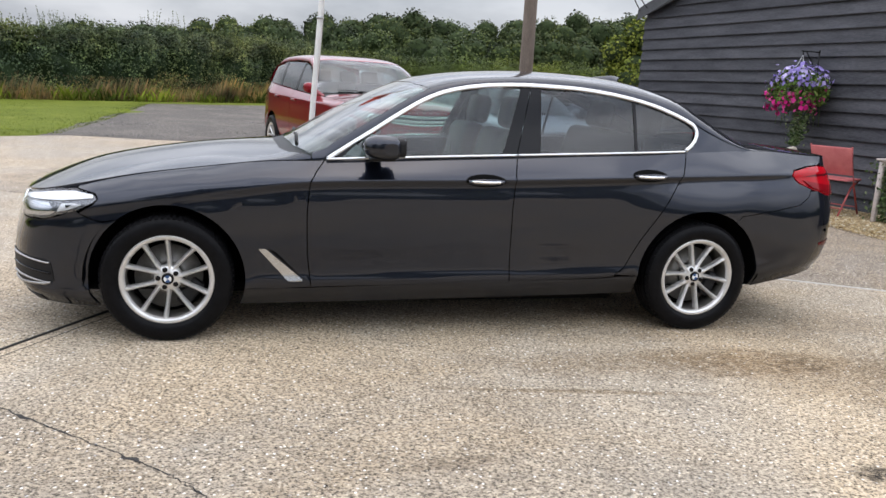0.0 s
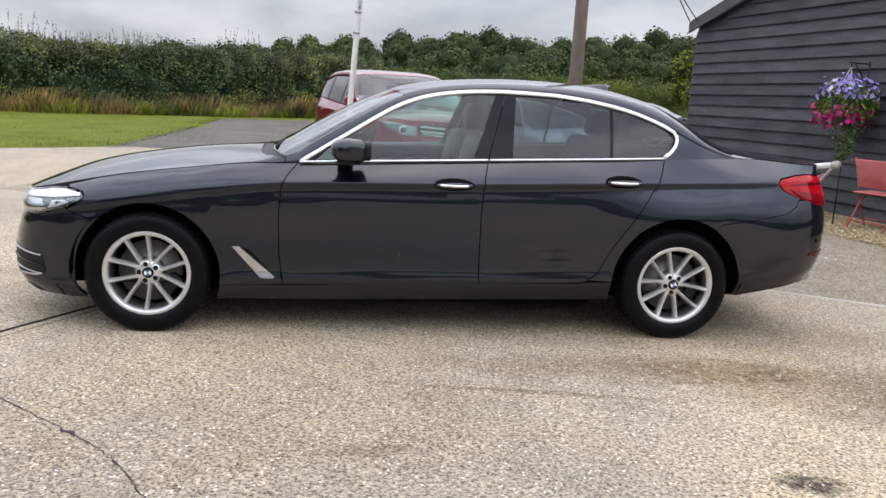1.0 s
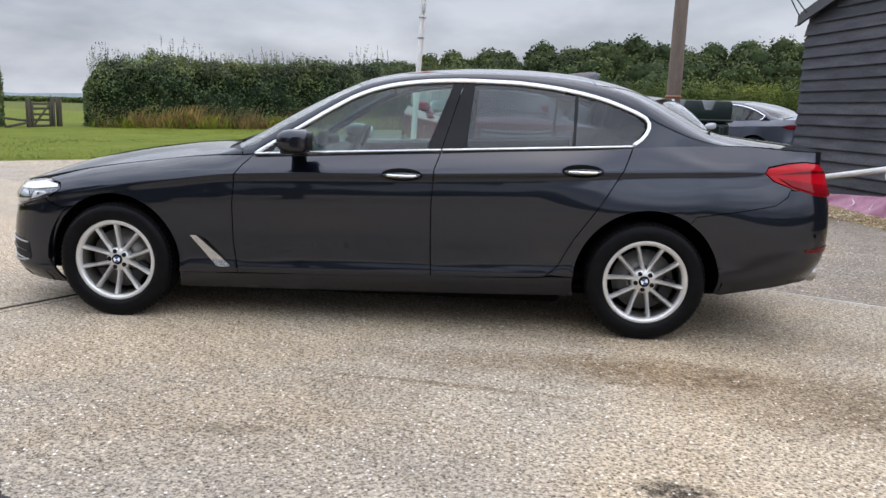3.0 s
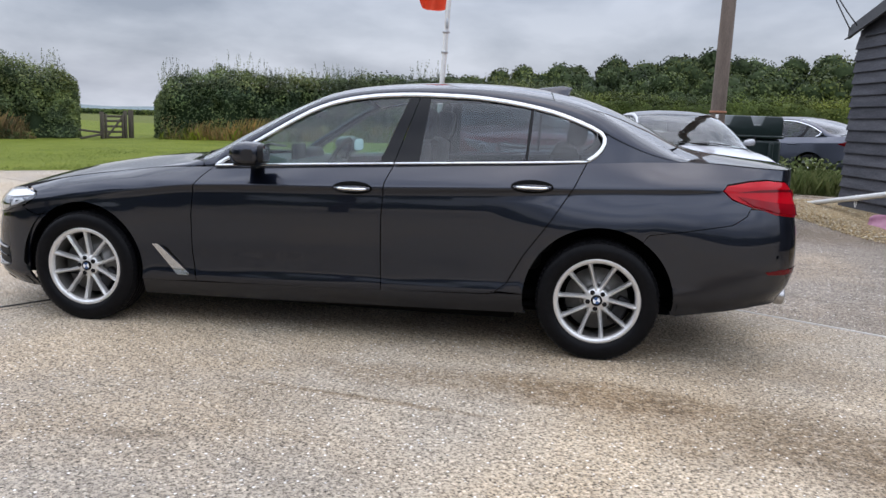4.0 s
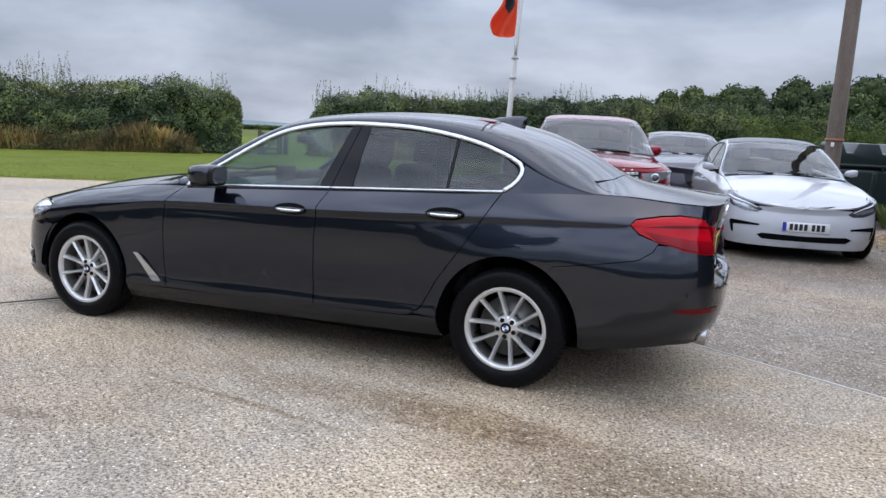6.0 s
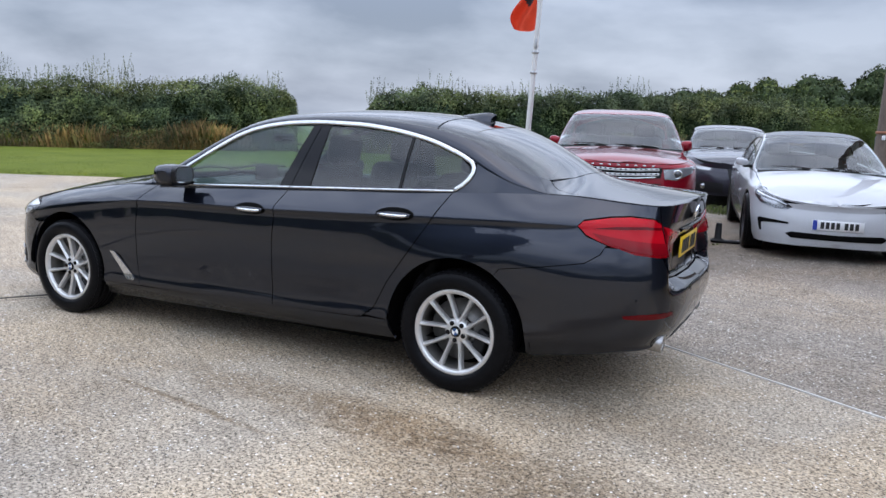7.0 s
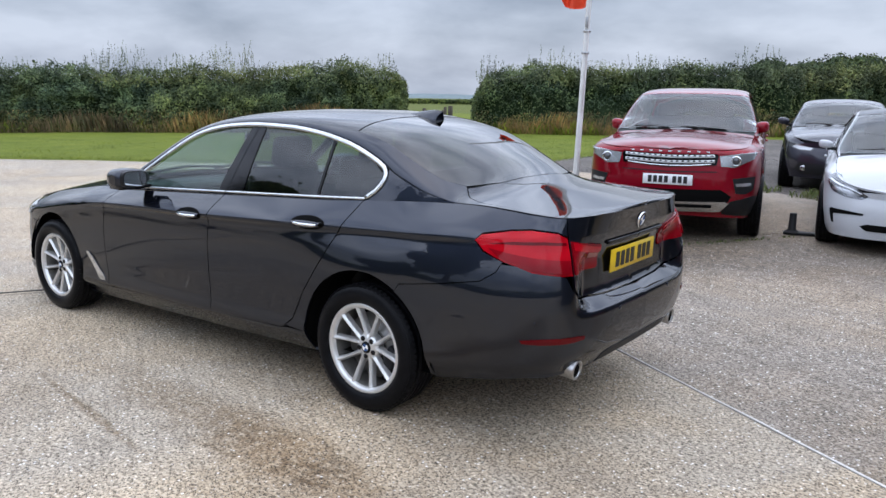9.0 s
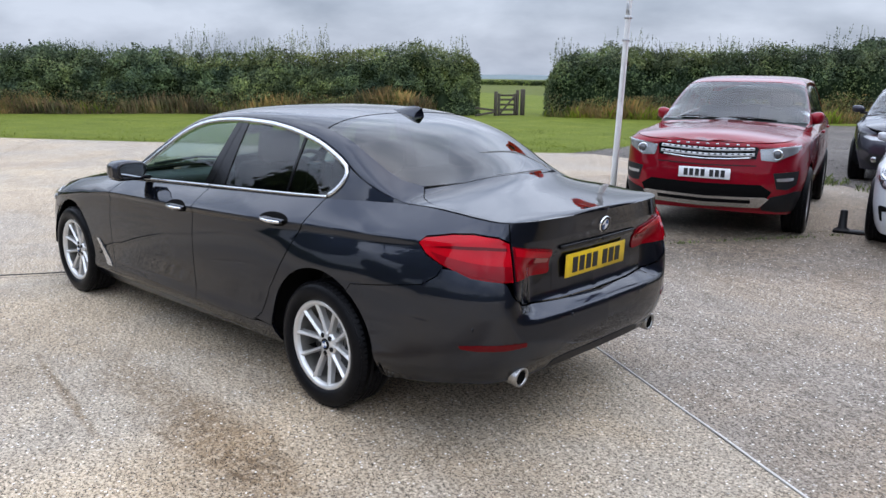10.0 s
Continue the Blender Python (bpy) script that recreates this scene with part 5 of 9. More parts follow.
    intake = F((0.52, 0.42), (0.80, 0.405)) + B((-0.56, 0.385), (-0.55, 0.30)) + F((0.80, 0.27), (0.55, 0.25))
    it = patch("lower_intake", intake, sk.flank, BLACK_TRIM, car, off=0.003, edge=0.006, label="black lower air intake with chrome blades")
    for z in (0.398, 0.345, 0.295):
        strip("chrome_blade", F((0.56, z + 0.01), (0.70, z + 0.006)) + B((-0.60, z - 0.006), (-0.565, z - 0.008)), sk.flank, 0.009, STEEL if z != 0.345 else GLOSS_BLACK, it, off=0.010)
    strip("chrome_blade", F((0.50, 0.265), (0.66, 0.268), (0.80, 0.28)) + B((-0.565, 0.29)), sk.flank, 0.012, STEEL, it, off=0.010)
    patch("front_lip", F((0, 0.20), (0.5, 0.20), (0.76, 0.205), (0.76, 0.171), (0.5, 0.170), (0, 0.172)), sk.flank, BLACK_TRIM, car, off=0.004, edge=0.01, whole=True)
    # side glass, pillars, bright trim
    tp = lambda x, d=0.0: (x, float(arch_top(x)) - d)
    bt = lambda x, d=0.0: (x, float(top(x)) + d)
    g1 = [bt(0.865, 0.012), *[bt(x, 0.012) for x in (1.1, 1.4)], bt(1.752, 0.012), (1.884, 1.362), *[tp(x, 0.026) for x in (1.76, 1.6, 1.45, 1.35, 1.2, 1.04)], tp(0.95, 0.028)]
    patch("front_window", g1, sk.pane, GLASS_CLEAR, d1, off=-0.008, edge=0.003, label="clear front door window")
    g2 = [bt(1.972, 0.012), bt(2.3, 0.012), bt(2.553, 0.012), (2.566, 1.322), *[tp(x, 0.026) for x in (2.4, 2.2, 2.05)], (2.004, 1.365)]
    patch("rear_window_glass", g2, sk.pane, GLASS_DARK, d2, off=-0.008, edge=0.003, label="tinted rear door window")
    g3 = [bt(2.566, 0.012), bt(2.868, 0.012), (2.925, 1.105), (2.948, 1.150), (2.940, 1.180), *[tp(x, 0.026) for x in (2.88, 2.8, 2.7)], (2.580, 1.318)]
    patch("quarter_glass", g3, sk.pane, GLASS_DARK, d2, off=-0.008, edge=0.003, label="tinted rear quarter window")
    patch("pillar_cover", [bt(1.752, 0.012), bt(1.833, 0.012), (1.940, 1.368), (1.884, 1.364)], sk.pane, GLOSS_BLACK, d1, off=-0.004, edge=0.01, label="gloss black pillar cover")
    patch("pillar_cover", [bt(1.838, 0.012), bt(1.972, 0.012), (2.004, 1.367), (1.945, 1.368)], sk.pane, GLOSS_BLACK, d2, off=-0.004, edge=0.01, label="gloss black pillar cover")
    patch("window_divider", [bt(2.551, 0.012), bt(2.568, 0.012), (2.582, 1.320), (2.564, 1.324)], sk.pane, GLOSS_BLACK, d2, off=-0.003, edge=0.01)
    patch("mirror_sail", [bt(0.80, 0.01), bt(0.868, 0.01), tp(0.952, 0.022), tp(0.90, 0.022)], sk.pane, GLOSS_BLACK, d1, off=-0.004, edge=0.01)
    patch("pillar_filler", [(2.878, 1.040), (2.958, 1.100), (2.983, 1.150), (2.978, 1.200), *[(x, float(arch_top(x)) + 0.001) for x in (3.03, 3.1, 3.2, 3.3, 3.37)], (3.37, 1.058), (3.2, 1.055), (3.0, 1.045)], sk.pane, PAINT_GREY, car, off=-0.003, edge=0)
    arch_line = [bt(0.795, 0.006)] + [tp(x, 0.011) for x in np.linspace(0.84, 2.90, 40)] + [(2.95, 1.203), (2.968, 1.175), (2.968, 1.148), (2.952, 1.115), (2.925, 1.085), (2.880, 1.053)]
    strip("window_trim", arch_line, sk.pane, 0.023, SATIN, car, off=0.007, label="bright satin window surround")
    strip("belt_trim", [bt(x, 0.004) for x in np.linspace(0.79, 1.834, 12)], sk.pane, 0.013, SATIN, d1, off=0.012, label="bright window sill strip")
    strip("belt_trim", [bt(x, 0.004) for x in np.linspace(1.840, 2.882, 12)], sk.pane, 0.013, SATIN, d2, off=0.012, label="bright window sill strip")
    # handles: a flat black oval for the cup's shade, a bar across it
    for d, x0, z0 in ((d1, 1.632, 0.861), (d2, 2.602, 0.911)):
        cup = [(sk.sx(x0 + 0.112 * math.cos(a)), z0 + 0.034 * math.sin(a) + 0.004) for a in np.linspace(0, 2 * math.pi, 28)[:-1]]
        patch("handle_cup", cup, sk.flank, INNER_BLACK, d, off=0.0015, edge=0.003, step=0.03)
        for sd in (-1, 1):
            q = sk.flank(sk.sx(x0), z0, sd)
            bar = bmesh.new()
            rows = []
            for t in np.linspace(-1, 1, 13):
                y = 0.012 + 0.022 * (1 - t * t)
                hh = 0.0185 * (1 - 0.45 * t * t)
                rows.append([bar.verts.new((q[0] + 0.100 * t, q[1] + sd * (y + dy), z0 + 0.002 * t + dz * hh)) for dy, dz in ((-0.02, -1), (-0.004, -1), (0.003, -0.5), (0.005, 0.2), (0.0, 0.9), (-0.02, 1))])
            for p, q2 in zip(rows, rows[1:]):
                for j in range(5):
                    bar.faces.new((p[j], p[j + 1], q2[j + 1], q2[j])).smooth = True
            bmesh.ops.recalc_face_normals(bar, faces=bar.faces)
            part("door_handle", bar, PAINT_GREY, d[sd], "dark grey bar handle with a bright strip")
            q = sk.flank(sk.sx(x0), z0, sd)
            part("handle_strip", tube([(q[0] + 0.085 * t, q[1] + sd * (0.016 + 0.022 * (1 - t * t)), z0 + 0.001) for t in np.linspace(-1, 1, 9)], 0.0082), CHROME, d[sd])
    # vent behind the front wheel
    v = patch("side_vent", B((0.446, 0.488), (0.482, 0.489), (0.672, 0.324), (0.664, 0.316), (0.606, 0.316), (0.590, 0.324)), sk.flank, SATIN, car, off=0.004, edge=0.008, step=0.02, label="bright slanted air vent trim")
    patch("vent_slot", B((0.492, 0.490), (0.535, 0.470), (0.675, 0.330)), sk.flank, INNER_BLACK, car, off=0.002, edge=0.002, step=0.02)
    # mirrors
    for sd in (-1, 1):
        m = bmesh.new()
        rows = []
        for t, hw, hz, xo in ((0.0, 0.050, 0.030, 0.020), (0.15, 0.078, 0.050, 0.004), (0.5, 0.094, 0.062, -0.004), (0.8, 0.088, 0.060, 0.0), (0.94, 0.066, 0.048, 0.014), (1.0, 0.034, 0.028, 0.030)):
            y = 0.840 + 0.225 * t
            ring = []
            for k in range(24):
                a = 2 * math.pi * k / 24
                c, s = math.cos(a), math.sin(a)
                # the shell is rounded towards the nose and cut off square behind
                cx = c if c < 0 else math.copysign(abs(c) ** 0.4, c)
                ring.append(m.verts.new((1.058 + xo + hw * cx, sd * y, 1.036 + hz * math.copysign(abs(s) ** 0.65, s) - 0.008 * t)))
            rows.append(ring)
        for p, q in zip(rows, rows[1:]):
            for j in range(24):
                m.faces.new((p[j], p[(j + 1) % 24], q[(j + 1) % 24], q[j])).smooth = True
        m.faces.new(rows[0])
        m.faces.new(rows[-1])
        bmesh.ops.recalc_face_normals(m, faces=m.faces)
        mir = part("door_mirror", m, PAINT_GREY, car, "dark grey door mirror with a black base")
        part("mirror_base", box((0.085, 0.10, 0.026), (1.035, sd * 0.835, 0.975), 0.011, 2), GLOSS_BLACK, mir)
        part("mirror_lower", box((0.13, 0.17, 0.022), (1.056, sd * 0.945, 0.976), 0.010, 3), GLOSS_BLACK, mir)
        bezel = [(0.092 * math.copysign(abs(math.cos(a)) ** 0.45, math.cos(a)), 0.050 * math.copysign(abs(math.sin(a)) ** 0.6, math.sin(a))) for a in np.linspace(0, 2 * math.pi, 33)[:-1]]
        for nm, k, x0, mat in (("mirror_bezel", 1.0, 1.150, BLACK_TRIM), ("mirror_glass", 0.90, 1.1512, MIRROR)):
            gb = bmesh.new()
            front_ring = [gb.verts.new((x0 + 0.004 + sd * 0.17 * u * k, sd * 0.950 + u * k, 1.032 + v * k)) for u, v in bezel]
            back_ring = [gb.verts.new((x0 - 0.030 + sd * 0.17 * u * k, sd * 0.950 + u * k, 1.032 + v * k)) for u, v in bezel]
            gb.faces.new(front_ring)
            for q in range(32):
                gb.faces.new((front_ring[q], front_ring[(q + 1) % 32], back_ring[(q + 1) % 32], back_ring[q]))
            bmesh.ops.recalc_face_normals(gb, faces=gb.faces)
            part(nm, gb, mat, mir)
        part("indicator_strip", box((0.05, 0.12, 0.008), (0.985, sd * 0.97, 1.018), 0.003, 1), GLOSS_BLACK, mir)
    # roof aerial
    fin = bmesh.new()
    rows = []
    for t, h, w in ((0.0, 0.0, 0.012), (0.2, 0.014, 0.034), (0.5, 0.030, 0.046), (0.78, 0.047, 0.048), (0.93, 0.052, 0.046), (1.0, 0.046, 0.042)):
        x = 2.545 + 0.215 * t
        z = float(crown(x)) - 0.004
        rows.append([fin.verts.new((x + (0.02 if k in (2, 3) and t == 1 else 0), y, z + dz)) for k, (y, dz) in enumerate(((-w, 0), (-w * 0.6, h * 0.55), (-0.004, h + 0.004), (0.004, h + 0.004), (w * 0.6, h * 0.55), (w, 0)))])
    for p, q in zip(rows, rows[1:]):
        for j in range(5):
            fin.faces.new((p[j], p[j + 1], q[j + 1], q[j])).smooth = True
    fin.faces.new(rows[-1])
    bmesh.ops.recalc_face_normals(fin, faces=fin.faces)
    part("roof_aerial", fin, PAINT_GREY, car, "dark grey shark-fin aerial")
    # wipers
    for y0, y1, x0, x1 in ((-0.55, 0.10, 0.66, 0.655), (0.02, 0.62, 0.655, 0.68)):
        part("wiper", tube([(x0 - 0.015, y0, 1.005), (0.5 * (x0 + x1), 0.5 * (y0 + y1), 1.035), (x1, y1, 1.012)], 0.009), BLACK_TRIM, car)
    # cabin
    part("cabin_floor", box((2.5, 1.5, 0.06), (1.65, 0, 0.30), 0.02), INNER_BLACK, car)
    part("underbody", joined(box((2.1, 1.44, 0.14), (1.48, 0, 0.215), 0.03), box((3.5, 1.06, 0.14), (1.36, 0, 0.225), 0.03)), INNER_BLACK, car)
    # unseen box below the boot, added to deepen the shadow on the ground
    part("rear_floor", box((0.74, 1.25, 0.10), (3.40, 0, 0.355), 0.03), INNER_BLACK, car)
    part("bulkhead", box((0.06, 1.36, 0.60), (0.42, 0, 0.55), 0.02), INNER_BLACK, car)
    part("dashboard", joined(box((0.48, 1.46, 0.20), (0.86, 0, 0.86), 0.07, 3), box((0.12, 0.34, 0.10), (0.94, 0.40, 0.97), 0.03, 2), box((0.02, 0.24, 0.12), (1.0, 0.0, 1.0), 0.008, 1)), SEAT, car, "black dashboard")
    pts = [Vector((0, 0.185 * math.cos(a), 0.185 * math.sin(a))) for a in np.linspace(0, 2 * math.pi, 33)[:-1]]
    ring = tube([*pts, pts[0]], 0.016, 8)
    bmesh.ops.transform(ring, matrix=pose(1.16, 0.37, 0.92, 0, 24, 0), verts=ring.verts)
    hubb = joined(ring, box((0.05, 0.34, 0.04), (1.16, 0.37, 0.92), 0.012, 2), box((0.07, 0.12, 0.12), (1.15, 0.37, 0.91), 0.03, 2), tube([(0.95, 0.37, 0.86), (1.15, 0.37, 0.915)], 0.03))
    part("steering_wheel", hubb, SEAT, car, "black steering wheel")
    for y in (-0.38, 0.38):
        seat(car, 1.50, y)
    seat(car, 2.40, 0, 1.30, True)
    part("parcel_shelf", box((0.42, 1.30, 0.04), (3.08, 0, 1.02), 0.01), SEAT, car)
    part("interior_mirror", box((0.03, 0.22, 0.06), (1.16, 0.0, 1.26), 0.02, 2), GLOSS_BLACK, car)
    # wheels
    for x in (0.0, wb):
        for sd in (-1, 1):
            wheel(car, (x, sd * 0.797, hub_z), sd, turn=(38 if x == 0 else 24), tag="silver ten-spoke alloy wheel")
            arch_liner(car, x, hub_z, (rf if x == 0 else rr) + 0.02, 0.885, 0.56, sd)
    return car


SALOON = build_saloon()


# ---- the other cars ----
def car_pose(plate_xy, nose_x, ahead):
    """The pose of a car whose nose, on its middle line, stands at plate_xy, looking ahead."""
    a = Vector((ahead[0], ahead[1], 0)).normalized()
    o = Vector((plate_xy[0], plate_xy[1], 0)) + a * nose_x
    lie = 0.011 * max(0, 0.51 * o.x + 0.86 * o.y - 2.55)
    back = 0.011 * max(0, 0.51 * (o.x - 2.8 * a.x) + 0.86 * (o.y - 2.8 * a.y) - 2.55)
    m = Matrix(((-a.x, a.y, 0, o.x), (-a.y, -a.x, 0, o.y), (0, 0, 1, lie), (0, 0, 0, 1))) @ pose(0, 0, 0, 0, -math.degrees(math.atan2(back - lie, 2.8)), 0)
    return m


def road_car(car, sk, paint, wb, hub_z, r_tyre, r_arch, width, screen, back, roof_edges, panes, pillars, seams, dash_x, rim_mat=None, spokes=10, roof_mat=None, arch_mat=None, floor_z=0.3):
    """Body, glass, cabin and wheels common to the parked cars. seams: the x of the shut lines on the flank."""
    nose, tail = sk.px[0], sk.px[-1]
    low_f, low_r = float(sk.low(0)), float(sk.low(wb))

    def ang(z, r):
        return math.degrees(math.asin(max(-1, min(1, (z - hub_z) / r))))

    af, ar = ang(low_f + 0.002, r_arch), ang(low_r + 0.002, r_arch)
    xf0, xf1 = -r_arch * math.cos(radians(af)), r_arch * math.cos(radians(af))
    S = lambda pts: [(sk.sx(x), z) for x, z in pts]
    tp = lambda x: (x, float(sk.top(x)))
    lo = lambda x: (x, float(sk.low(x)))
    # nose and wings, doors, tail: each its own panel round the wheels
    a = seams
    front = [(0.0, float(sk.low(nose))), *S([lo(x) for x in np.linspace(nose + 0.15, xf0 - 0.02, 5)]), *S(arc(0, hub_z, r_arch, 180 - af, 90, 14)), *S([tp(x) for x in (0.0, -0.2, -0.4, -0.55)]), *[(sk.front(y), float(sk.top(nose + 0.02))) for y in (0.6, 0.3, 0.0)]]
    patch("front_bumper", front, sk.flank, paint, car, step=0.05, whole=True)
    patch("front_wing", S([*arc(0, hub_z, r_arch, 90, af, 12), lo(a[0]), tp(a[0]), tp(a[0] * 0.5), tp(0.0)]), sk.flank, paint, car, shrink=0.002, step=0.05)
    doors = []
    for x0, x1 in zip(a, a[1:]):
        pts = [lo(x0), lo(x1) if x1 < wb - r_arch - 0.02 else lo(wb - r_arch * math.cos(radians(ar)) - 0.02)]
        if x1 > wb - r_arch - 0.02:
            pts += [(wb - r_arch * 0.97, hub_z + 0.08), (x1, float(sk.top(x1)) - 0.25)]
        doors.append(patch("door", S([*pts, tp(x1), tp((x0 + x1) / 2), tp(x0)]), sk.flank, paint, car, shrink=0.003, step=0.05))
        hx, hz = x1 - 0.20, float(sk.crease(x1 - 0.2)) - 0.02
        for sd in (-1, 1):
            q = sk.flank(sk.sx(hx), hz, sd)
            part("door_handle", box((0.20, 0.03, 0.028), q + np.array([0, sd * 0.012, 0]), 0.010, 2), paint, doors[-1][sd])
    xl = a[-1]
    quarter = S([(xl, float(sk.top(xl)) - 0.25), (wb - r_arch * 0.97, hub_z + 0.08)]) + S([p for p in arc(wb, hub_z, r_arch, 170, ar, 26)]) + S([lo(x) for x in np.linspace(wb + r_arch * 0.97, tail - 0.15, 5)]) + \
        [(sk.rear(y), float(sk.low(tail))) for y in (0.5, 0.0)] + [(sk.rear(y), float(sk.top(tail))) for y in (0.0, 0.3, 0.6)] + S([tp(x) for x in np.linspace(tail - 0.15, xl, 8)])
    patch("rear_wing", quarter, sk.flank, paint, car, step=0.05, whole=True)
    for x0, r in ((0.0, r_arch), (wb, r_arch)):
        if arch_mat:
            strip("arch_trim", S(arc(x0, hub_z, r + 0.012, 185, -5, 30)), sk.flank, 0.045, arch_mat, car, off=0.008)
        for sd in (-1, 1):
            arch_liner(car, x0, hub_z, r + 0.015, width - 0.05, width - 0.38, sd)
            wheel(car, (x0, sd * (width - 0.125), hub_z), sd, r_tyre, r_tyre * 0.68, 0.235, spokes, rim_mat, 5, cap=False, tag="alloy wheel")
    inner = S([(xf1 + 0.02, low_f + 0.03), lo(wb - r_arch - 0.03), (wb - r_arch - 0.03, hub_z + r_arch + 0.02), (wb + 0.3, hub_z + r_arch + 0.02), (wb + 0.3, float(sk.top(wb)) - 0.02), tp(1.5), (0.1, float(sk.top(0.1)) - 0.02), (0.1, hub_z + r_arch + 0.02), (xf1 + 0.02, hub_z + r_arch + 0.02)])
    patch("inner_shell", inner, sk.flank, INNER_BLACK, car, off=-0.03, edge=0, step=0.1)
    # top
    x_c, x_s = screen[0], screen[1]
    h_x = np.linspace(nose + 0.07, x_c - 0.06, 14)
    hood = [(x, 0.02) for x in h_x] + [(x_c - 0.02, 0.4), (x_c - 0.05, 1.0), (x_c - 0.02, 1.6)] + [(x, 1.98) for x in h_x[::-1]] + [(nose + 0.05, 1.5), (nose + 0.04, 1.0), (nose + 0.05, 0.5)]
    patch("bonnet", hood, sk.over, paint, car, sides=(-1,), step=0.06, edge=0.02)
    patch("cowl", [(x_c - 0.06, 0.08), (x_c - 0.06, 1.0), (x_c - 0.06, 1.92), (x_c + 0.16, 1.92), (x_c + 0.06, 1.4), (x_c + 0.02, 1.0), (x_c + 0.06, 0.6), (x_c + 0.16, 0.08)], sk.over, BLACK_TRIM, car, sides=(-1,), off=-0.012, step=0.06)
    w = screen[2]
    glass_out = [(x_c + 0.12, w), (x_c + 0.04, 0.6), (x_c, 1.0), (x_c + 0.04, 1.4), (x_c + 0.12, 2 - w), (x_s + 0.05, 2 - w - 0.04), (x_s, 1.4), (x_s - 0.02, 1.0), (x_s, 0.6), (x_s + 0.05, w + 0.04)]
    patch("windscreen", glass_out, sk.over, GLASS_FAR, car, sides=(-1,), off=-0.002, edge=0.004, step=0.06)
    b0, b1, bw = back
    patch("rear_window", [(b0, bw), (b0 - 0.02, 1.0), (b0, 2 - bw), (b1 - 0.08, 2 - bw - 0.06), (b1, 1.0), (b1 - 0.08, bw + 0.06)], sk.over, GLASS_REAR, car, sides=(-1,), off=-0.002, edge=0.004, step=0.06)
    for sd in (-1, 1):
        rail = [(x, 0.0) for x in np.linspace(x_c + 0.14, b1, 30)] + [(b1 - 0.08, bw + 0.06), (b0, bw), (x_s + 0.05, w + 0.04), (x_c + 0.12, w), (x_c + 0.02, w), (x_c + 0.02, 0.0)]
        patch("roof_rail", rail, sk.over, paint, car, sides=(sd,), step=0.06, edge=0.02)
    patch("roof", [(x_s + 0.05, w + 0.045), (x_s, 0.6), (x_s - 0.02, 1.0), (x_s, 1.4), (x_s + 0.05, 2 - w - 0.045), (b0, 2 - bw), (b0 - 0.02, 1.0), (b0, bw)], sk.over, roof_mat or paint, car, sides=(-1,), step=0.07, edge=0.02)
    if b1 < sk.ex[-1] - 0.25:
        l_x = np.linspace(b1, sk.ex[-1] - 0.02, 8)
        patch("boot_lid", [(x, 0.02) for x in l_x] + [(x, 1.98) for x in l_x[::-1]], sk.over, paint, car, sides=(-1,), step=0.05, edge=0.02)
    for k, pane in enumerate(panes):
        patch("side_window", pane, sk.pane, GLASS_CLEAR if k == 0 else GLASS_DARK, car, off=-0.006, edge=0.003, step=0.08)
    for pillar in pillars:
        patch("pillar_cover", pillar, sk.pane, GLOSS_BLACK, car, off=-0.002, edge=0.01)
    for y in (-0.5, 0.05):
        x = x_c + 0.06
        z = float(sk.crown(x)) + 0.005
        part("wiper", tube([(x - 0.01, y, z - 0.02), (x, y + 0.3, z + 0.005), (x + 0.02, y + 0.55, z)], 0.006), BLACK_TRIM, car)
    # cabin
    part("cabin_floor", box((wb - 0.5, width * 1.5, 0.06), (wb / 2, 0, floor_z + 0.05), 0.02), INNER_BLACK, car)
    part("underbody", box((wb + 0.7, width * 1.45, 0.12), (wb / 2, 0, floor_z - 0.02), 0.03), INNER_BLACK, car)
    dz = float(sk.top(dash_x)) - 0.09
    part("dashboard", box((0.5, width * 1.55, 0.2), (dash_x, 0, dz), 0.07, 3), SEAT, car, "black dashboard")
    for y in (-0.38, 0.38):
        s = seat(car, dash_x + 0.62, y)
        s.location.z = dz - 0.86
    s = seat(car, dash_x + 1.5, 0, 1.3, True)
    s.location.z = dz - 0.86
    return S


def mirrors(car, x, y, z, mat, size=(0.17, 0.24, 0.17)):
    """A rounded mirror shell that tapers towards its foot, on a black stalk."""
    for sd in (-1, 1):
        bm = bmesh.new()
        rows = []
        for t, k, dz in ((0.0, 0.55, -0.02), (0.18, 0.86, -0.005), (0.5, 1.0, 0.0), (0.8, 0.94, 0.004), (0.95, 0.70, 0.006), (1.0, 0.40, 0.006)):
            ring = []
            for j in range(16):
                a = 2 * math.pi * j / 16
                c, s = math.cos(a), math.sin(a)
                ring.append(bm.verts.new((x + (1 - k) * size[0] * 0.3 + size[0] / 2 * k * math.copysign(abs(c) ** 0.7, c), sd * (y + size[1] * t), z + dz + size[2] / 2 * k * math.copysign(abs(s) ** 0.7, s))))
            rows.append(ring)
        for p, q in zip(rows, rows[1:]):
            for j in range(16):
                bm.faces.new((p[j], p[(j + 1) % 16], q[(j + 1) % 16], q[j])).smooth = True
        bm.faces.new(rows[0])
        bm.faces.new(rows[-1])
        bmesh.ops.recalc_face_normals(bm, faces=bm.faces)
        m = part("door_mirror", bm, mat, car)
        part("mirror_base", box((0.08, 0.16, 0.04), (x + 0.01, sd * (y - 0.01), z - size[2] / 2), 0.015, 2), BLACK_TRIM, m)
        part("mirror_glass", box((0.006, size[1] - 0.06, size[2] - 0.045), (x + size[0] / 2 - 0.004, sd * (y + size[1] / 2), z), 0.002, 1), CHROME, m)


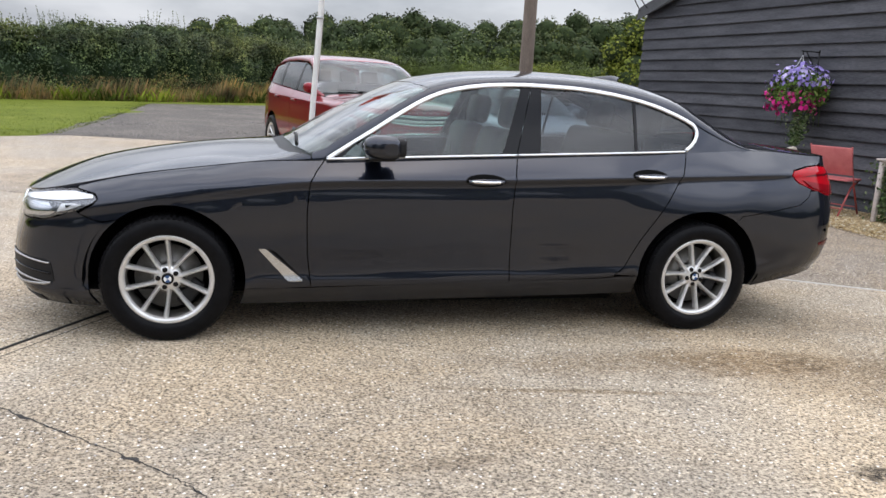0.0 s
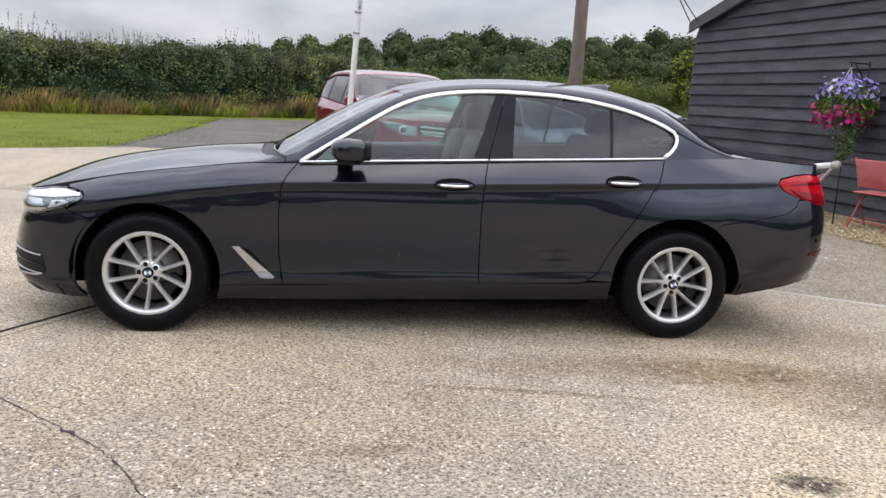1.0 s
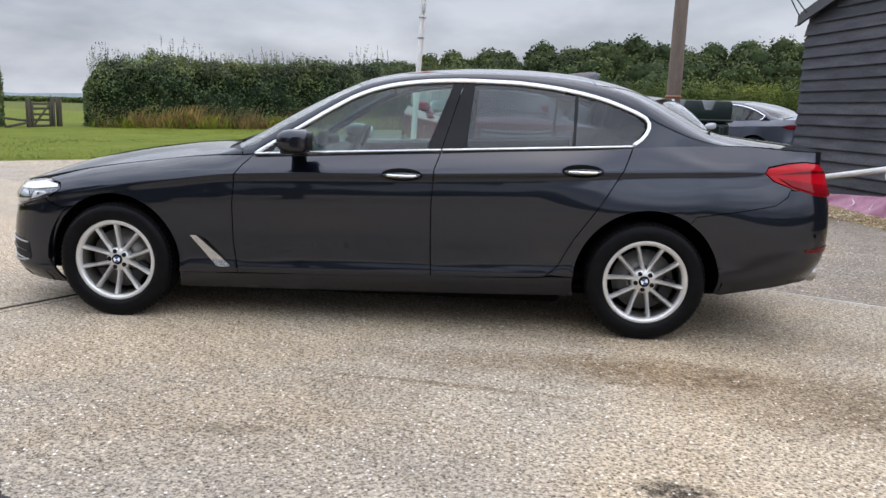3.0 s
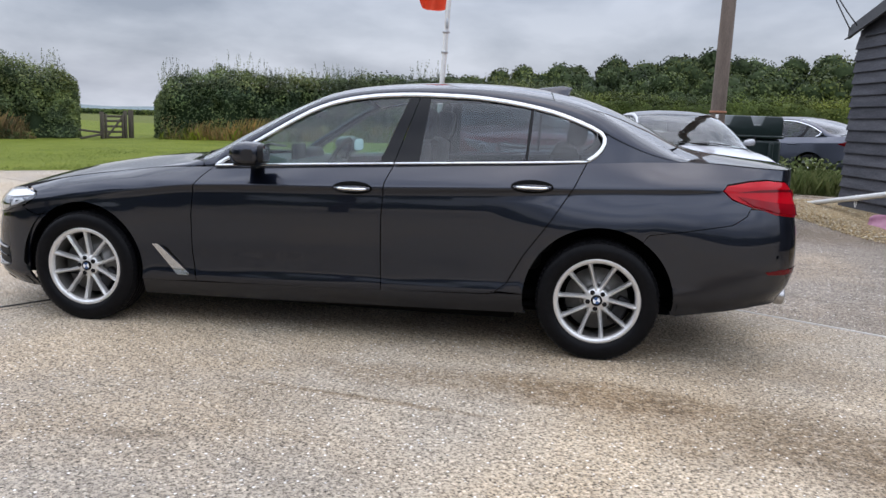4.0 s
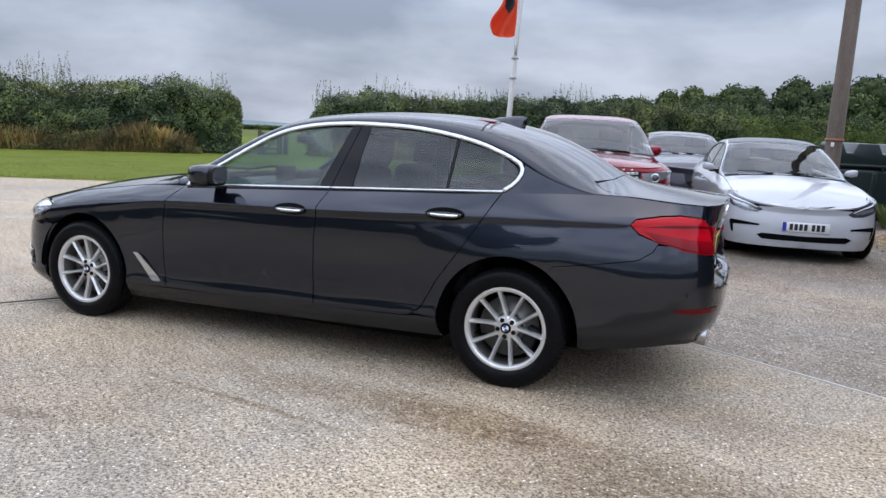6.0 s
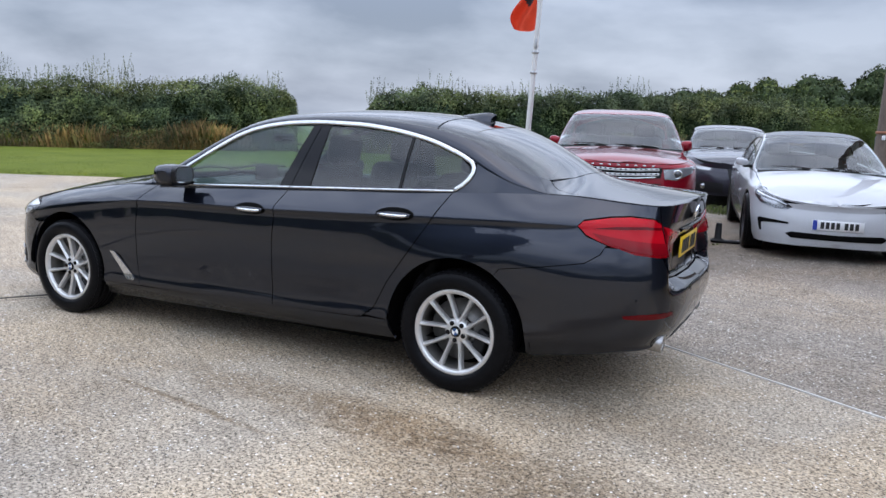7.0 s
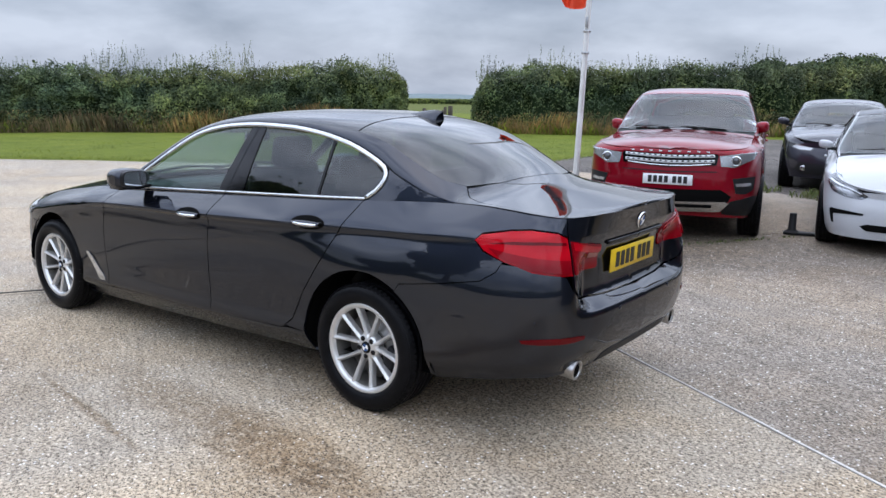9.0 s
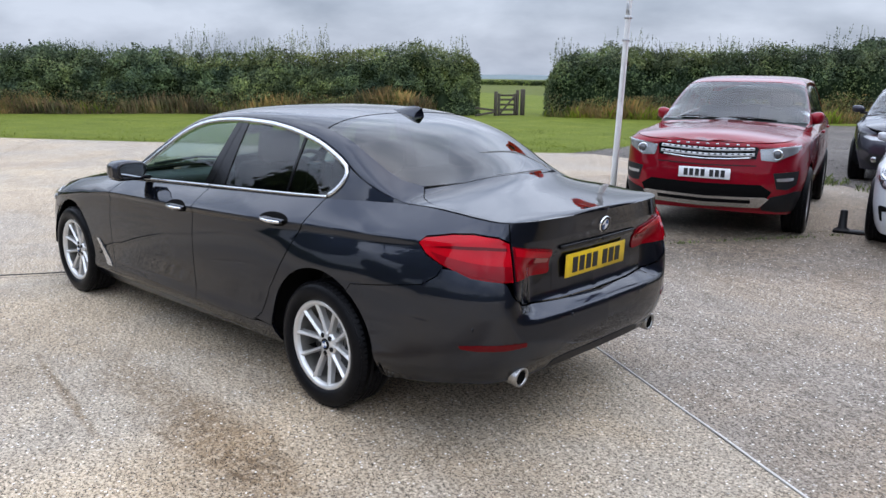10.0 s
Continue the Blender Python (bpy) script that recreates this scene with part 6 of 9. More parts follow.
def build_red_suv():
    car = thing("red_suv", car_pose((2.43, 4.55), -0.875, (0.245, -0.970)), "dark red five-door SUV parked on the edge of the gravel", "car", "cars parked behind the saloon")
    top = knots((-0.88, 1.005), (-0.6, 1.045), (0.0, 1.08), (0.5, 1.10), (0.9, 1.11), (2.7, 1.19), (3.5, 1.22), (3.73, 1.22))
    sk = Skin([(-0.875, 0), (-0.865, 0.38), (-0.82, 0.62), (-0.73, 0.79), (-0.55, 0.895), (-0.2, 0.945), (0.4, 0.958), (1.5, 0.958), (2.7, 0.955), (3.2, 0.92), (3.5, 0.86), (3.66, 0.72), (3.72, 0.4), (3.73, 0)],
              knots((-0.9, 0.30), (-0.4, 0.27), (0.4, 0.27), (2.4, 0.28), (3.2, 0.34), (3.73, 0.40)), knots((-0.9, 0.955), (0, 1.0), (2.7, 1.06), (3.73, 1.08)), top,
              knots((-0.9, 0.05), (-0.5, 0.11), (0, 0.15), (0.5, 0.135), (0.9, 0.095), (2.7, 0.10), (3.4, 0.12), (3.73, 0.05)),
              [(0, 0.09), (0.15, 0.05), (0.3, 0.02), (0.55, 0.0), (0.8, 0.006), (1, 0.014)], [(0, 0.10), (0.15, 0.03), (0.35, 0.0), (0.6, 0.01), (0.85, 0.03), (1, 0.045)],
              [(0, 0.06), (0.3, 0.0), (0.7, 0.02), (1, 0.04)], [(0, 0.06), (0.3, 0.0), (0.7, 0.03), (1, 0.05)],
              knots((-0.84, 1.015), (-0.6, 1.095), (0, 1.145), (0.4, 1.16), (0.55, 1.17), (0.7, 1.235), (1.0, 1.40), (1.3, 1.57), (1.5, 1.635), (1.8, 1.668), (2.3, 1.68), (2.9, 1.66), (3.25, 1.62), (3.4, 1.58), (3.6, 1.36), (3.66, 1.25)),
              knots((0.5, 0.85), (0.9, 0.855), (2.7, 0.845), (3.5, 0.80)), 0.30,
              knots((0.4, 0.5), (0.86, 1.095), (1.0, 1.20), (1.2, 1.345), (1.45, 1.50), (1.7, 1.56), (2.3, 1.58), (3.0, 1.54), (3.3, 1.48), (3.42, 1.25), (3.5, 1.0)), round_=0.62, boxy=0.62)
    t = lambda x, d=0.02: (x, float(sk.arch_top(x)) - d)
    b = lambda x, d=0.012: (x, float(top(x)) + d)
    S = road_car(car, sk, PAINT_RED, 2.741, 0.362, 0.362, 0.43, 0.97, (0.55, 1.40, 0.16), (3.36, 3.62, 0.2), None,
                 [[b(0.98), b(1.72), t(1.74), t(1.5), t(1.2)], [b(1.80), b(2.55), t(2.60), t(2.2), t(1.80)], [b(2.64), b(3.25), t(3.2, 0.04), t(2.70)]],
                 [[b(1.72), b(1.80), t(1.80, 0.015), t(1.74, 0.015)], [b(2.55), b(2.64), t(2.70, 0.015), t(2.60, 0.015)]], (0.62, 1.74, 2.62), 0.92, rim_mat=ALLOY, spokes=10, arch_mat=None, floor_z=0.34)
    F = lambda pts: [(sk.front(y), z) for y, z in pts]
    # grille of bright mesh between the lamps
    g = patch("grille", F([(0, 0.955), (0.49, 0.975), (0.51, 0.955), (0.49, 0.855), (0, 0.820)]), sk.flank, GLOSS_BLACK, car, off=0.012, edge=0.03, whole=True, label="black grille with bright mesh bars")
    for z, w in ((0.936, 0.030), (0.880, 0.030)):
        strip("grille_bar", F([(0.0, z - 0.004), (0.2, z + 0.001), (0.47, z + 0.016)]), sk.flank, w, SILVER_TRIM, g, off=0.024)
        for k in range(8):
            y = 0.03 + 0.058 * k
            dz = 0.016 * y / 0.43
            patch("grille_hole", F([(y - 0.017, z + dz - 0.006), (y - 0.008, z + dz + 0.008), (y + 0.008, z + dz + 0.008), (y + 0.017, z + dz - 0.006)]), sk.flank, INNER_BLACK, g, off=0.0255, edge=0, step=0.02)
    strip("grille_frame", F([(0.0, 0.836), (0.2, 0.842), (0.44, 0.864)]), sk.flank, 0.014, CHROME, g, off=0.020)
    # raised letters on the bonnet's edge stand as plain bright bars
    for k in range(9):
        y = -0.40 + 0.10 * k
        q = sk.flank(sk.front(abs(y)), 0.988, -1 if y < 0 else 1)
        part("bonnet_mark", box((0.006, 0.036, 0.016), q, 0.002, 1), SATIN, car)
    lamp = F([(0.52, 0.955), (0.64, 0.968), (0.72, 0.980)]) + S([(-0.69, 0.99), (-0.60, 0.995), (-0.57, 0.985), (-0.66, 0.93)]) + F([(0.74, 0.868), (0.68, 0.836), (0.54, 0.845)])
    hl = patch("headlamp", lamp, sk.flank, LAMP_SHADED, car, off=0.006, edge=0.03, step=0.03, label="clear headlamp with a round projector")
    patch("lamp_reflector", F([(0.54, 0.945), (0.74, 0.965)]) + S([(-0.66, 0.975), (-0.64, 0.93)]) + F([(0.75, 0.878), (0.68, 0.850), (0.55, 0.858)]), sk.flank, LAMP_SHADED, hl, off=0.010, edge=0.004, step=0.03)
    patch("lamp_glass", lamp, sk.flank, LAMP_COVER, hl, off=0.022, edge=0, step=0.03)
    for sd in (-1, 1):
        q = sk.flank(sk.front(0.68), 0.905, sd)
        ring = lathe([(0.040, 0.002), (0.048, 0.005), (0.056, 0.0), (0.056, -0.02)], 24, "x")
        bmesh.ops.transform(ring, matrix=Matrix.Translation(q + np.array([-0.016, sd * 0.006, 0])) @ Matrix.Rotation(math.pi, 4, "Z"), verts=ring.verts)
        part("projector", ring, CHROME, hl[sd])
        eye = lathe([(0.0, 0.012), (0.024, 0.007), (0.040, -0.004)], 20, "x")
        bmesh.ops.transform(eye, matrix=Matrix.Translation(q + np.array([-0.018, sd * 0.006, 0])) @ Matrix.Rotation(math.pi, 4, "Z"), verts=eye.verts)
        part("projector_lens", eye, LAMP_BLACK, hl[sd])
        fog = patch("fog_lamp", F([(0.66, 0.72), (0.80, 0.735)]) + S([(-0.60, 0.74), (-0.62, 0.60)]) + F([(0.80, 0.555), (0.70, 0.56)]), sk.flank, BLACK_TRIM, car, sides=(sd,), off=0.004, edge=0.01, step=0.03, label="black fog lamp recess")
        patch("fog_lens", F([(0.69, 0.668), (0.80, 0.676)]) + S([(-0.68, 0.676), (-0.68, 0.652)]) + F([(0.80, 0.642), (0.70, 0.638)]), sk.flank, LAMP_SHADED, fog, sides=(sd,), off=0.012, edge=0.006, step=0.03)
    # thin black strip painted for the shadow line of a crease in the bumper
    patch("upper_slot", F([(0, 0.778), (0.50, 0.792), (0.50, 0.782), (0, 0.766)]), sk.flank, BLACK_TRIM, car, off=0.003, edge=0.004, whole=True)
    patch("lower_intake", F([(0, 0.585), (0.55, 0.600), (0.66, 0.53), (0.62, 0.45), (0, 0.44)]), sk.flank, INNER_BLACK, car, off=0.004, edge=0.006, whole=True, label="black lower air intake")
    patch("skid_plate", F([(0, 0.455), (0.60, 0.475), (0.64, 0.455), (0.56, 0.365), (0, 0.345)]), sk.flank, SATIN, car, off=0.014, edge=0.02, whole=True, label="grey skid plate")
    patch("skid_slot", F([(0, 0.428), (0.47, 0.440), (0.47, 0.405), (0, 0.392)]), sk.flank, INNER_BLACK, car, off=0.017, edge=0.002, whole=True)
    patch("lower_cladding", F([(0.655, 0.475), (0.76, 0.50)]) + S([(-0.62, 0.53), (-0.44, 0.52), (-0.43, 0.305), (-0.62, 0.31)]) + F([(0.76, 0.315), (0.60, 0.33), (0.575, 0.36)]), sk.flank, BLACK_TRIM, car, off=0.004, edge=0.006)
    q = sk.flank(0.0, 0.690, 1)
    plate(car, Vector(q) + Vector((-0.014, 0, 0)), (0, -1, 0), (0.05, 0, 1), PLATE_WHITE, label="white front number plate with dark characters")
    mirrors(car, 0.98, 0.80, 1.20, PAINT_RED, (0.14, 0.17, 0.145))
    part("interior_mirror", box((0.04, 0.25, 0.07), (1.35, 0, 1.52), 0.02, 2), GLOSS_BLACK, car)
    patch("side_vent", S([(0.50, 0.94), (0.60, 0.95), (0.60, 0.86), (0.50, 0.85)]), sk.flank, GLOSS_BLACK, car, off=0.003, edge=0.006)
    return car


def build_fastback(name, m, paint, label, front=True):
    car = thing(name, m, label, "car", "cars parked behind the saloon")
    top = knots((-0.85, 0.62), (-0.6, 0.715), (-0.3, 0.80), (0.0, 0.855), (0.5, 0.905), (0.8, 0.925), (2.6, 1.01), (3.3, 1.05), (3.85, 1.06))
    sk = Skin([(-0.845, 0), (-0.83, 0.30), (-0.77, 0.55), (-0.67, 0.72), (-0.52, 0.83), (-0.2, 0.90), (0.3, 0.92), (1.5, 0.925), (2.7, 0.925), (3.2, 0.90), (3.55, 0.85), (3.75, 0.74), (3.83, 0.45), (3.85, 0)],
              knots((-0.85, 0.17), (-0.4, 0.16), (0.4, 0.165), (2.5, 0.18), (3.3, 0.25), (3.85, 0.34)), knots((-0.85, 0.56), (-0.3, 0.72), (0.3, 0.79), (2.7, 0.89), (3.85, 0.94)), top,
              knots((-0.85, 0.05), (-0.5, 0.09), (0, 0.13), (0.5, 0.14), (0.9, 0.11), (2.6, 0.13), (3.2, 0.20), (3.7, 0.14), (3.85, 0.04)),
              [(0, 0.08), (0.12, 0.045), (0.3, 0.018), (0.55, 0.0), (0.8, 0.008), (1, 0.02)], [(0, 0.05), (0.15, 0.01), (0.35, 0.0), (0.6, 0.006), (0.85, 0.03), (1, 0.06)],
              [(0, 0.07), (0.3, 0.0), (0.7, 0.03), (1, 0.05)], [(0, 0.06), (0.3, 0.0), (0.5, 0.02), (0.62, 0.07), (0.85, 0.07), (1, 0.04)],
              knots((-0.81, 0.63), (-0.6, 0.745), (-0.3, 0.85), (0, 0.91), (0.35, 0.955), (0.45, 0.965), (0.6, 1.03), (0.9, 1.18), (1.2, 1.31), (1.5, 1.405), (1.8, 1.440), (2.1, 1.438), (2.5, 1.39), (2.9, 1.29), (3.3, 1.16), (3.55, 1.09), (3.82, 1.075)),
              knots((0.5, 0.80), (0.9, 0.81), (2.6, 0.79), (3.2, 0.74)), 0.40,
              knots((0.3, 0.4), (0.76, 0.925), (0.95, 1.06), (1.2, 1.205), (1.5, 1.315), (1.8, 1.355), (2.2, 1.35), (2.6, 1.28), (2.95, 1.14), (3.1, 1.0), (3.15, 0.8)))
    t = lambda x, d=0.02: (x, float(sk.arch_top(x)) - d)
    b = lambda x, d=0.012: (x, float(top(x)) + d)
    S = road_car(car, sk, paint, 2.875, 0.335, 0.335, 0.385, 0.925, (0.45, 1.40, 0.17), (2.35, 3.40, 0.28), None,
                 [[b(0.86), b(1.72), t(1.80), t(1.5), t(1.2), t(0.97)], [b(1.80), b(2.55), t(2.62, 0.03), t(2.2), t(1.88)], [b(2.60), b(2.93), (2.98, 1.09), t(2.70, 0.03)]],
                 [[b(1.72), b(1.80), t(1.88, 0.012), t(1.80, 0.012)], [b(2.55), b(2.60), t(2.70, 0.02), t(2.62, 0.02)]], (0.66, 1.76, 2.66), 0.80, rim_mat=ALLOY_DARK if front else ALLOY, spokes=10, roof_mat=GLOSS_BLACK, floor_z=0.24)
    strip("window_trim", [b(0.80, 0.006)] + [t(x, 0.010) for x in np.linspace(0.84, 2.85, 30)] + [(2.97, 1.12), (2.95, 1.06), b(2.88, 0.006)], sk.pane, 0.020, CHROME if not front else GLOSS_BLACK, car, off=0.006)
    F = lambda pts: [(sk.front(y), z) for y, z in pts]
    R = lambda pts: [(sk.rear(y), z) for y, z in pts]
    lamp = F([(0.48, 0.590), (0.60, 0.665)]) + S([(-0.62, 0.722), (-0.46, 0.775), (-0.36, 0.785), (-0.34, 0.765), (-0.44, 0.69), (-0.58, 0.615)]) + F([(0.66, 0.565), (0.54, 0.560)])
    hl = patch("headlamp", lamp, sk.flank, LAMP_BLACK, car, off=0.004, edge=0.02, step=0.03, label="swept headlamp with a dark bezel")
    patch("lamp_reflector", F([(0.56, 0.605), (0.66, 0.640)]) + S([(-0.58, 0.67), (-0.56, 0.645)]) + F([(0.66, 0.60), (0.58, 0.588)]), sk.flank, LAMP_SHADED, hl, off=0.009, edge=0.003, step=0.03)
    patch("lamp_strip", F([(0.54, 0.617), (0.64, 0.656)]) + S([(-0.60, 0.697), (-0.44, 0.735), (-0.44, 0.727), (-0.60, 0.686)]) + F([(0.64, 0.645), (0.55, 0.610)]), sk.flank, LAMP_WHITE, hl, off=0.010, edge=0.003, step=0.03)
    patch("lamp_glass", lamp, sk.flank, LAMP_COVER, hl, off=0.018, edge=0, step=0.03)
    patch("lower_intake", F([(0, 0.315), (0.46, 0.325), (0.52, 0.30), (0.46, 0.255), (0, 0.250)]), sk.flank, INNER_BLACK, car, off=0.003, edge=0.006, whole=True, label="black lower air intake slot")
    patch("corner_slot", F([(0.50, 0.425), (0.64, 0.440)]) + S([(-0.60, 0.450), (-0.575, 0.435), (-0.60, 0.30), (-0.625, 0.30), (-0.625, 0.395)]) + F([(0.66, 0.405), (0.50, 0.405)]), sk.flank, INNER_BLACK, car, off=0.003, edge=0.006, step=0.03)
    mirrors(car, 0.93, 0.84, 1.01, paint, (0.12, 0.16, 0.10))
    q = sk.flank(0.0, 0.42, 1)
    plate(car, Vector(q) + Vector((-0.010, 0, 0)), (0, -1, 0), (0.02, 0, 1), PLATE_WHITE, band=PLATE_BLUE, label="white front number plate with a blue band")
    lamp = S([(3.42, 0.90), (3.60, 0.955)]) + R([(0.70, 0.965), (0.42, 0.955), (0.42, 0.90), (0.66, 0.86)]) + S([(3.65, 0.845), (3.55, 0.86)])
    patch("tail_lamp", lamp, sk.flank, RED_DARK, car, off=0.006, edge=0.02, step=0.03, label="dark red tail lamp")
    patch("rear_valance", R([(0, 0.50), (0.45, 0.50), (0.70, 0.46), (0.70, 0.35), (0, 0.345)]), sk.flank, BLACK_TRIM, car, off=0.004, edge=0.01, whole=True)
    patch("boot_spoiler", R([(0, 1.055), (0.55, 1.055), (0.55, 1.03), (0, 1.03)]), sk.flank, GLOSS_BLACK, car, off=0.02, edge=0.02, whole=True)
    q = sk.flank(sk.rear(0.0), 0.72, 1)
    plate(car, Vector(q) + Vector((0.012, 0, 0)), (0, 1, 0), (0, 0, 1), PLATE_YELLOW, label="yellow rear number plate with dark characters")
    return car


def build_crossover():
    car = thing("grey_crossover", car_pose((3.15, 10.30), -0.80, (0.2, -0.98)), "slate grey crossover parked at the back of the gravel", "car", "cars parked behind the saloon")
    top = knots((-0.82, 0.80), (-0.5, 0.89), (0.0, 0.97), (0.5, 1.01), (0.85, 1.02), (2.7, 1.12), (3.5, 1.15), (3.8, 1.15))
    sk = Skin([(-0.80, 0), (-0.785, 0.25), (-0.73, 0.50), (-0.62, 0.70), (-0.45, 0.84), (-0.1, 0.92), (0.4, 0.94), (1.5, 0.945), (2.7, 0.94), (3.2, 0.91), (3.5, 0.85), (3.7, 0.72), (3.78, 0.4), (3.80, 0)],
              knots((-0.82, 0.24), (0.4, 0.23), (2.5, 0.24), (3.3, 0.32), (3.8, 0.40)), knots((-0.82, 0.72), (0, 0.88), (2.7, 0.98), (3.8, 1.0)), top,
              knots((-0.82, 0.06), (-0.5, 0.10), (0, 0.14), (0.5, 0.13), (0.9, 0.10), (2.6, 0.12), (3.2, 0.17), (3.8, 0.05)),
              [(0, 0.08), (0.15, 0.045), (0.3, 0.018), (0.55, 0.0), (0.8, 0.008), (1, 0.02)], [(0, 0.06), (0.15, 0.015), (0.35, 0.0), (0.6, 0.01), (0.85, 0.04), (1, 0.07)],
              [(0, 0.07), (0.3, 0.0), (0.7, 0.03), (1, 0.05)], [(0, 0.06), (0.3, 0.0), (0.7, 0.05), (1, 0.05)],
              knots((-0.76, 0.81), (-0.5, 0.93), (0, 1.03), (0.35, 1.06), (0.5, 1.07), (0.7, 1.15), (1.0, 1.295), (1.3, 1.425), (1.6, 1.50), (1.9, 1.52), (2.4, 1.51), (2.9, 1.455), (3.3, 1.33), (3.6, 1.22), (3.75, 1.17)),
              knots((0.5, 0.82), (0.9, 0.83), (2.6, 0.81), (3.4, 0.76)), 0.36,
              knots((0.35, 0.5), (0.82, 1.02), (1.0, 1.13), (1.3, 1.29), (1.6, 1.39), (1.9, 1.42), (2.4, 1.40), (2.9, 1.32), (3.2, 1.16), (3.3, 0.9)))
    t = lambda x, d=0.02: (x, float(sk.arch_top(x)) - d)
    b = lambda x, d=0.012: (x, float(top(x)) + d)
    S = road_car(car, sk, PAINT_DUSK, 2.82, 0.35, 0.35, 0.41, 0.945, (0.50, 1.42, 0.17), (2.95, 3.55, 0.26), None,
                 [[b(0.92), b(1.72), t(1.78), t(1.5), t(1.2), t(1.0)], [b(1.80), b(2.75), t(2.75, 0.03), t(2.2), t(1.86)]], [[b(1.72), b(1.80), t(1.86, 0.012), t(1.78, 0.012)]],
                 (0.64, 1.76, 2.64), 0.86, rim_mat=ALLOY, floor_z=0.30)
    F = lambda pts: [(sk.front(y), z) for y, z in pts]
    lamp = F([(0.42, 0.735), (0.60, 0.775)]) + S([(-0.60, 0.815), (-0.42, 0.845), (-0.40, 0.83), (-0.50, 0.75)]) + F([(0.66, 0.685), (0.46, 0.675)])
    hl = patch("headlamp", lamp, sk.flank, LAMP_BLACK, car, off=0.004, edge=0.02, step=0.03, label="slim headlamp")
    patch("lamp_reflector", F([(0.46, 0.73), (0.62, 0.765)]) + S([(-0.60, 0.79), (-0.56, 0.74)]) + F([(0.66, 0.70), (0.48, 0.69)]), sk.flank, LAMP_SHADED, hl, off=0.009, edge=0.003, step=0.03)
    patch("grille", F([(0, 0.75), (0.17, 0.735), (0.14, 0.60), (0, 0.40)]), sk.flank, GLOSS_BLACK, car, off=0.006, edge=0.02, whole=True, label="black shield-shaped grille")
    patch("lower_intake", F([(0.22, 0.47), (0.62, 0.50), (0.70, 0.40), (0.60, 0.30), (0.22, 0.30)]), sk.flank, BLACK_TRIM, car, off=0.003, edge=0.006, label="black lower air intake")
    for sd in (-1, 1):
        q = sk.flank(sk.front(0.56), 0.40, sd)
        f = lathe([(0.0, 0.004), (0.04, 0.004), (0.048, 0.0), (0.048, -0.02)], 20, "x")
        bmesh.ops.transform(f, matrix=Matrix.Translation(q + np.array([-0.012, 0, 0])) @ Matrix.Rotation(math.pi, 4, "Z"), verts=f.verts)
        part("fog_lamp", f, LAMP_SILVER, car)
    mirrors(car, 0.95, 0.87, 1.12, PAINT_DUSK, (0.15, 0.20, 0.125))
    return car


RED_SUV = build_red_suv()
WHITE_FASTBACK = build_fastback("white_fastback", car_pose((4.78, 5.05), -0.845, (0.17, -0.985)), PAINT_WHITE, "white electric fastback with a black glass roof, parked on the yard")
GREY_FASTBACK = build_fastback("grey_fastback", car_pose((5.95, 15.41), -0.845, (-0.65, 0.76)), PAINT_SILVER, "dark silver electric fastback parked by the oil tank", front=False)
CROSSOVER = build_crossover()


# ---- poles, flag, wires ----
POLE_WOOD = varied("weathered_pole", (0.10, 0.075, 0.058), (0.20, 0.155, 0.125), 2.0, 0.85, 0.5, fine=30.0, stretch=(4.0, 4.0, 0.5))
WHITE_POLE = varied("white_painted_pole", (0.62, 0.62, 0.60), (0.78, 0.78, 0.76), 4.0, 0.5, 0.05)
ORANGE = varied("orange_cloth", (0.70, 0.085, 0.030), (0.82, 0.13, 0.05), 6.0, 0.75, 0.2)
DARK_CLOTH = material("dark_grey_print", (0.05, 0.055, 0.065), 0.8)
GALV = varied("galvanised", (0.35, 0.36, 0.37), (0.5, 0.51, 0.52), 20.0, 0.4, 0.0, metal=0.8)
CABLE = material("black_cable", (0.012, 0.012, 0.013), 0.6)


def leaning(base, lean, length, r0, r1, n=16, segs=8):
    b, l = Vector(base), Vector((lean[0], lean[1], 1)).normalized()
    return tube([b + l * length * i / segs for i in range(segs + 1)], r0, n, r1), l


def build_utility_pole():
    t = thing("utility_pole", label="weathered brown timber utility pole beside the oil tank", category="utility pole")
    base = Vector((5.31, 9.30, 0))
    bm, l = leaning(base, (0.02, 0.055), 8.0, 0.135, 0.10)
    part("pole", bm, POLE_WOOD, t)
    for h, r in ((1.55, 0.137), (5.2, 0.125)):
        c = lathe([(r, -0.02), (r + 0.008, -0.018), (r + 0.008, 0.018), (r, 0.02)], 24, "z")
        bmesh.ops.transform(c, matrix=Matrix.Translation(base + l * h), verts=c.verts)
        part("band", c, varied("rust_band", (0.25, 0.10, 0.05), (0.4, 0.18, 0.1), 20.0, 0.7, 0.2), t)
    part("marker_plate", box((0.05, 0.012, 0.07), base + l * 1.47 + Vector((-0.03, -0.135, 0)), 0.003, 1), BADGE_WHITE, t)
    part("cross_arm", box((1.5, 0.10, 0.10), base + l * 7.6, 0.01), POLE_WOOD, t)
    return base + l * 7.7


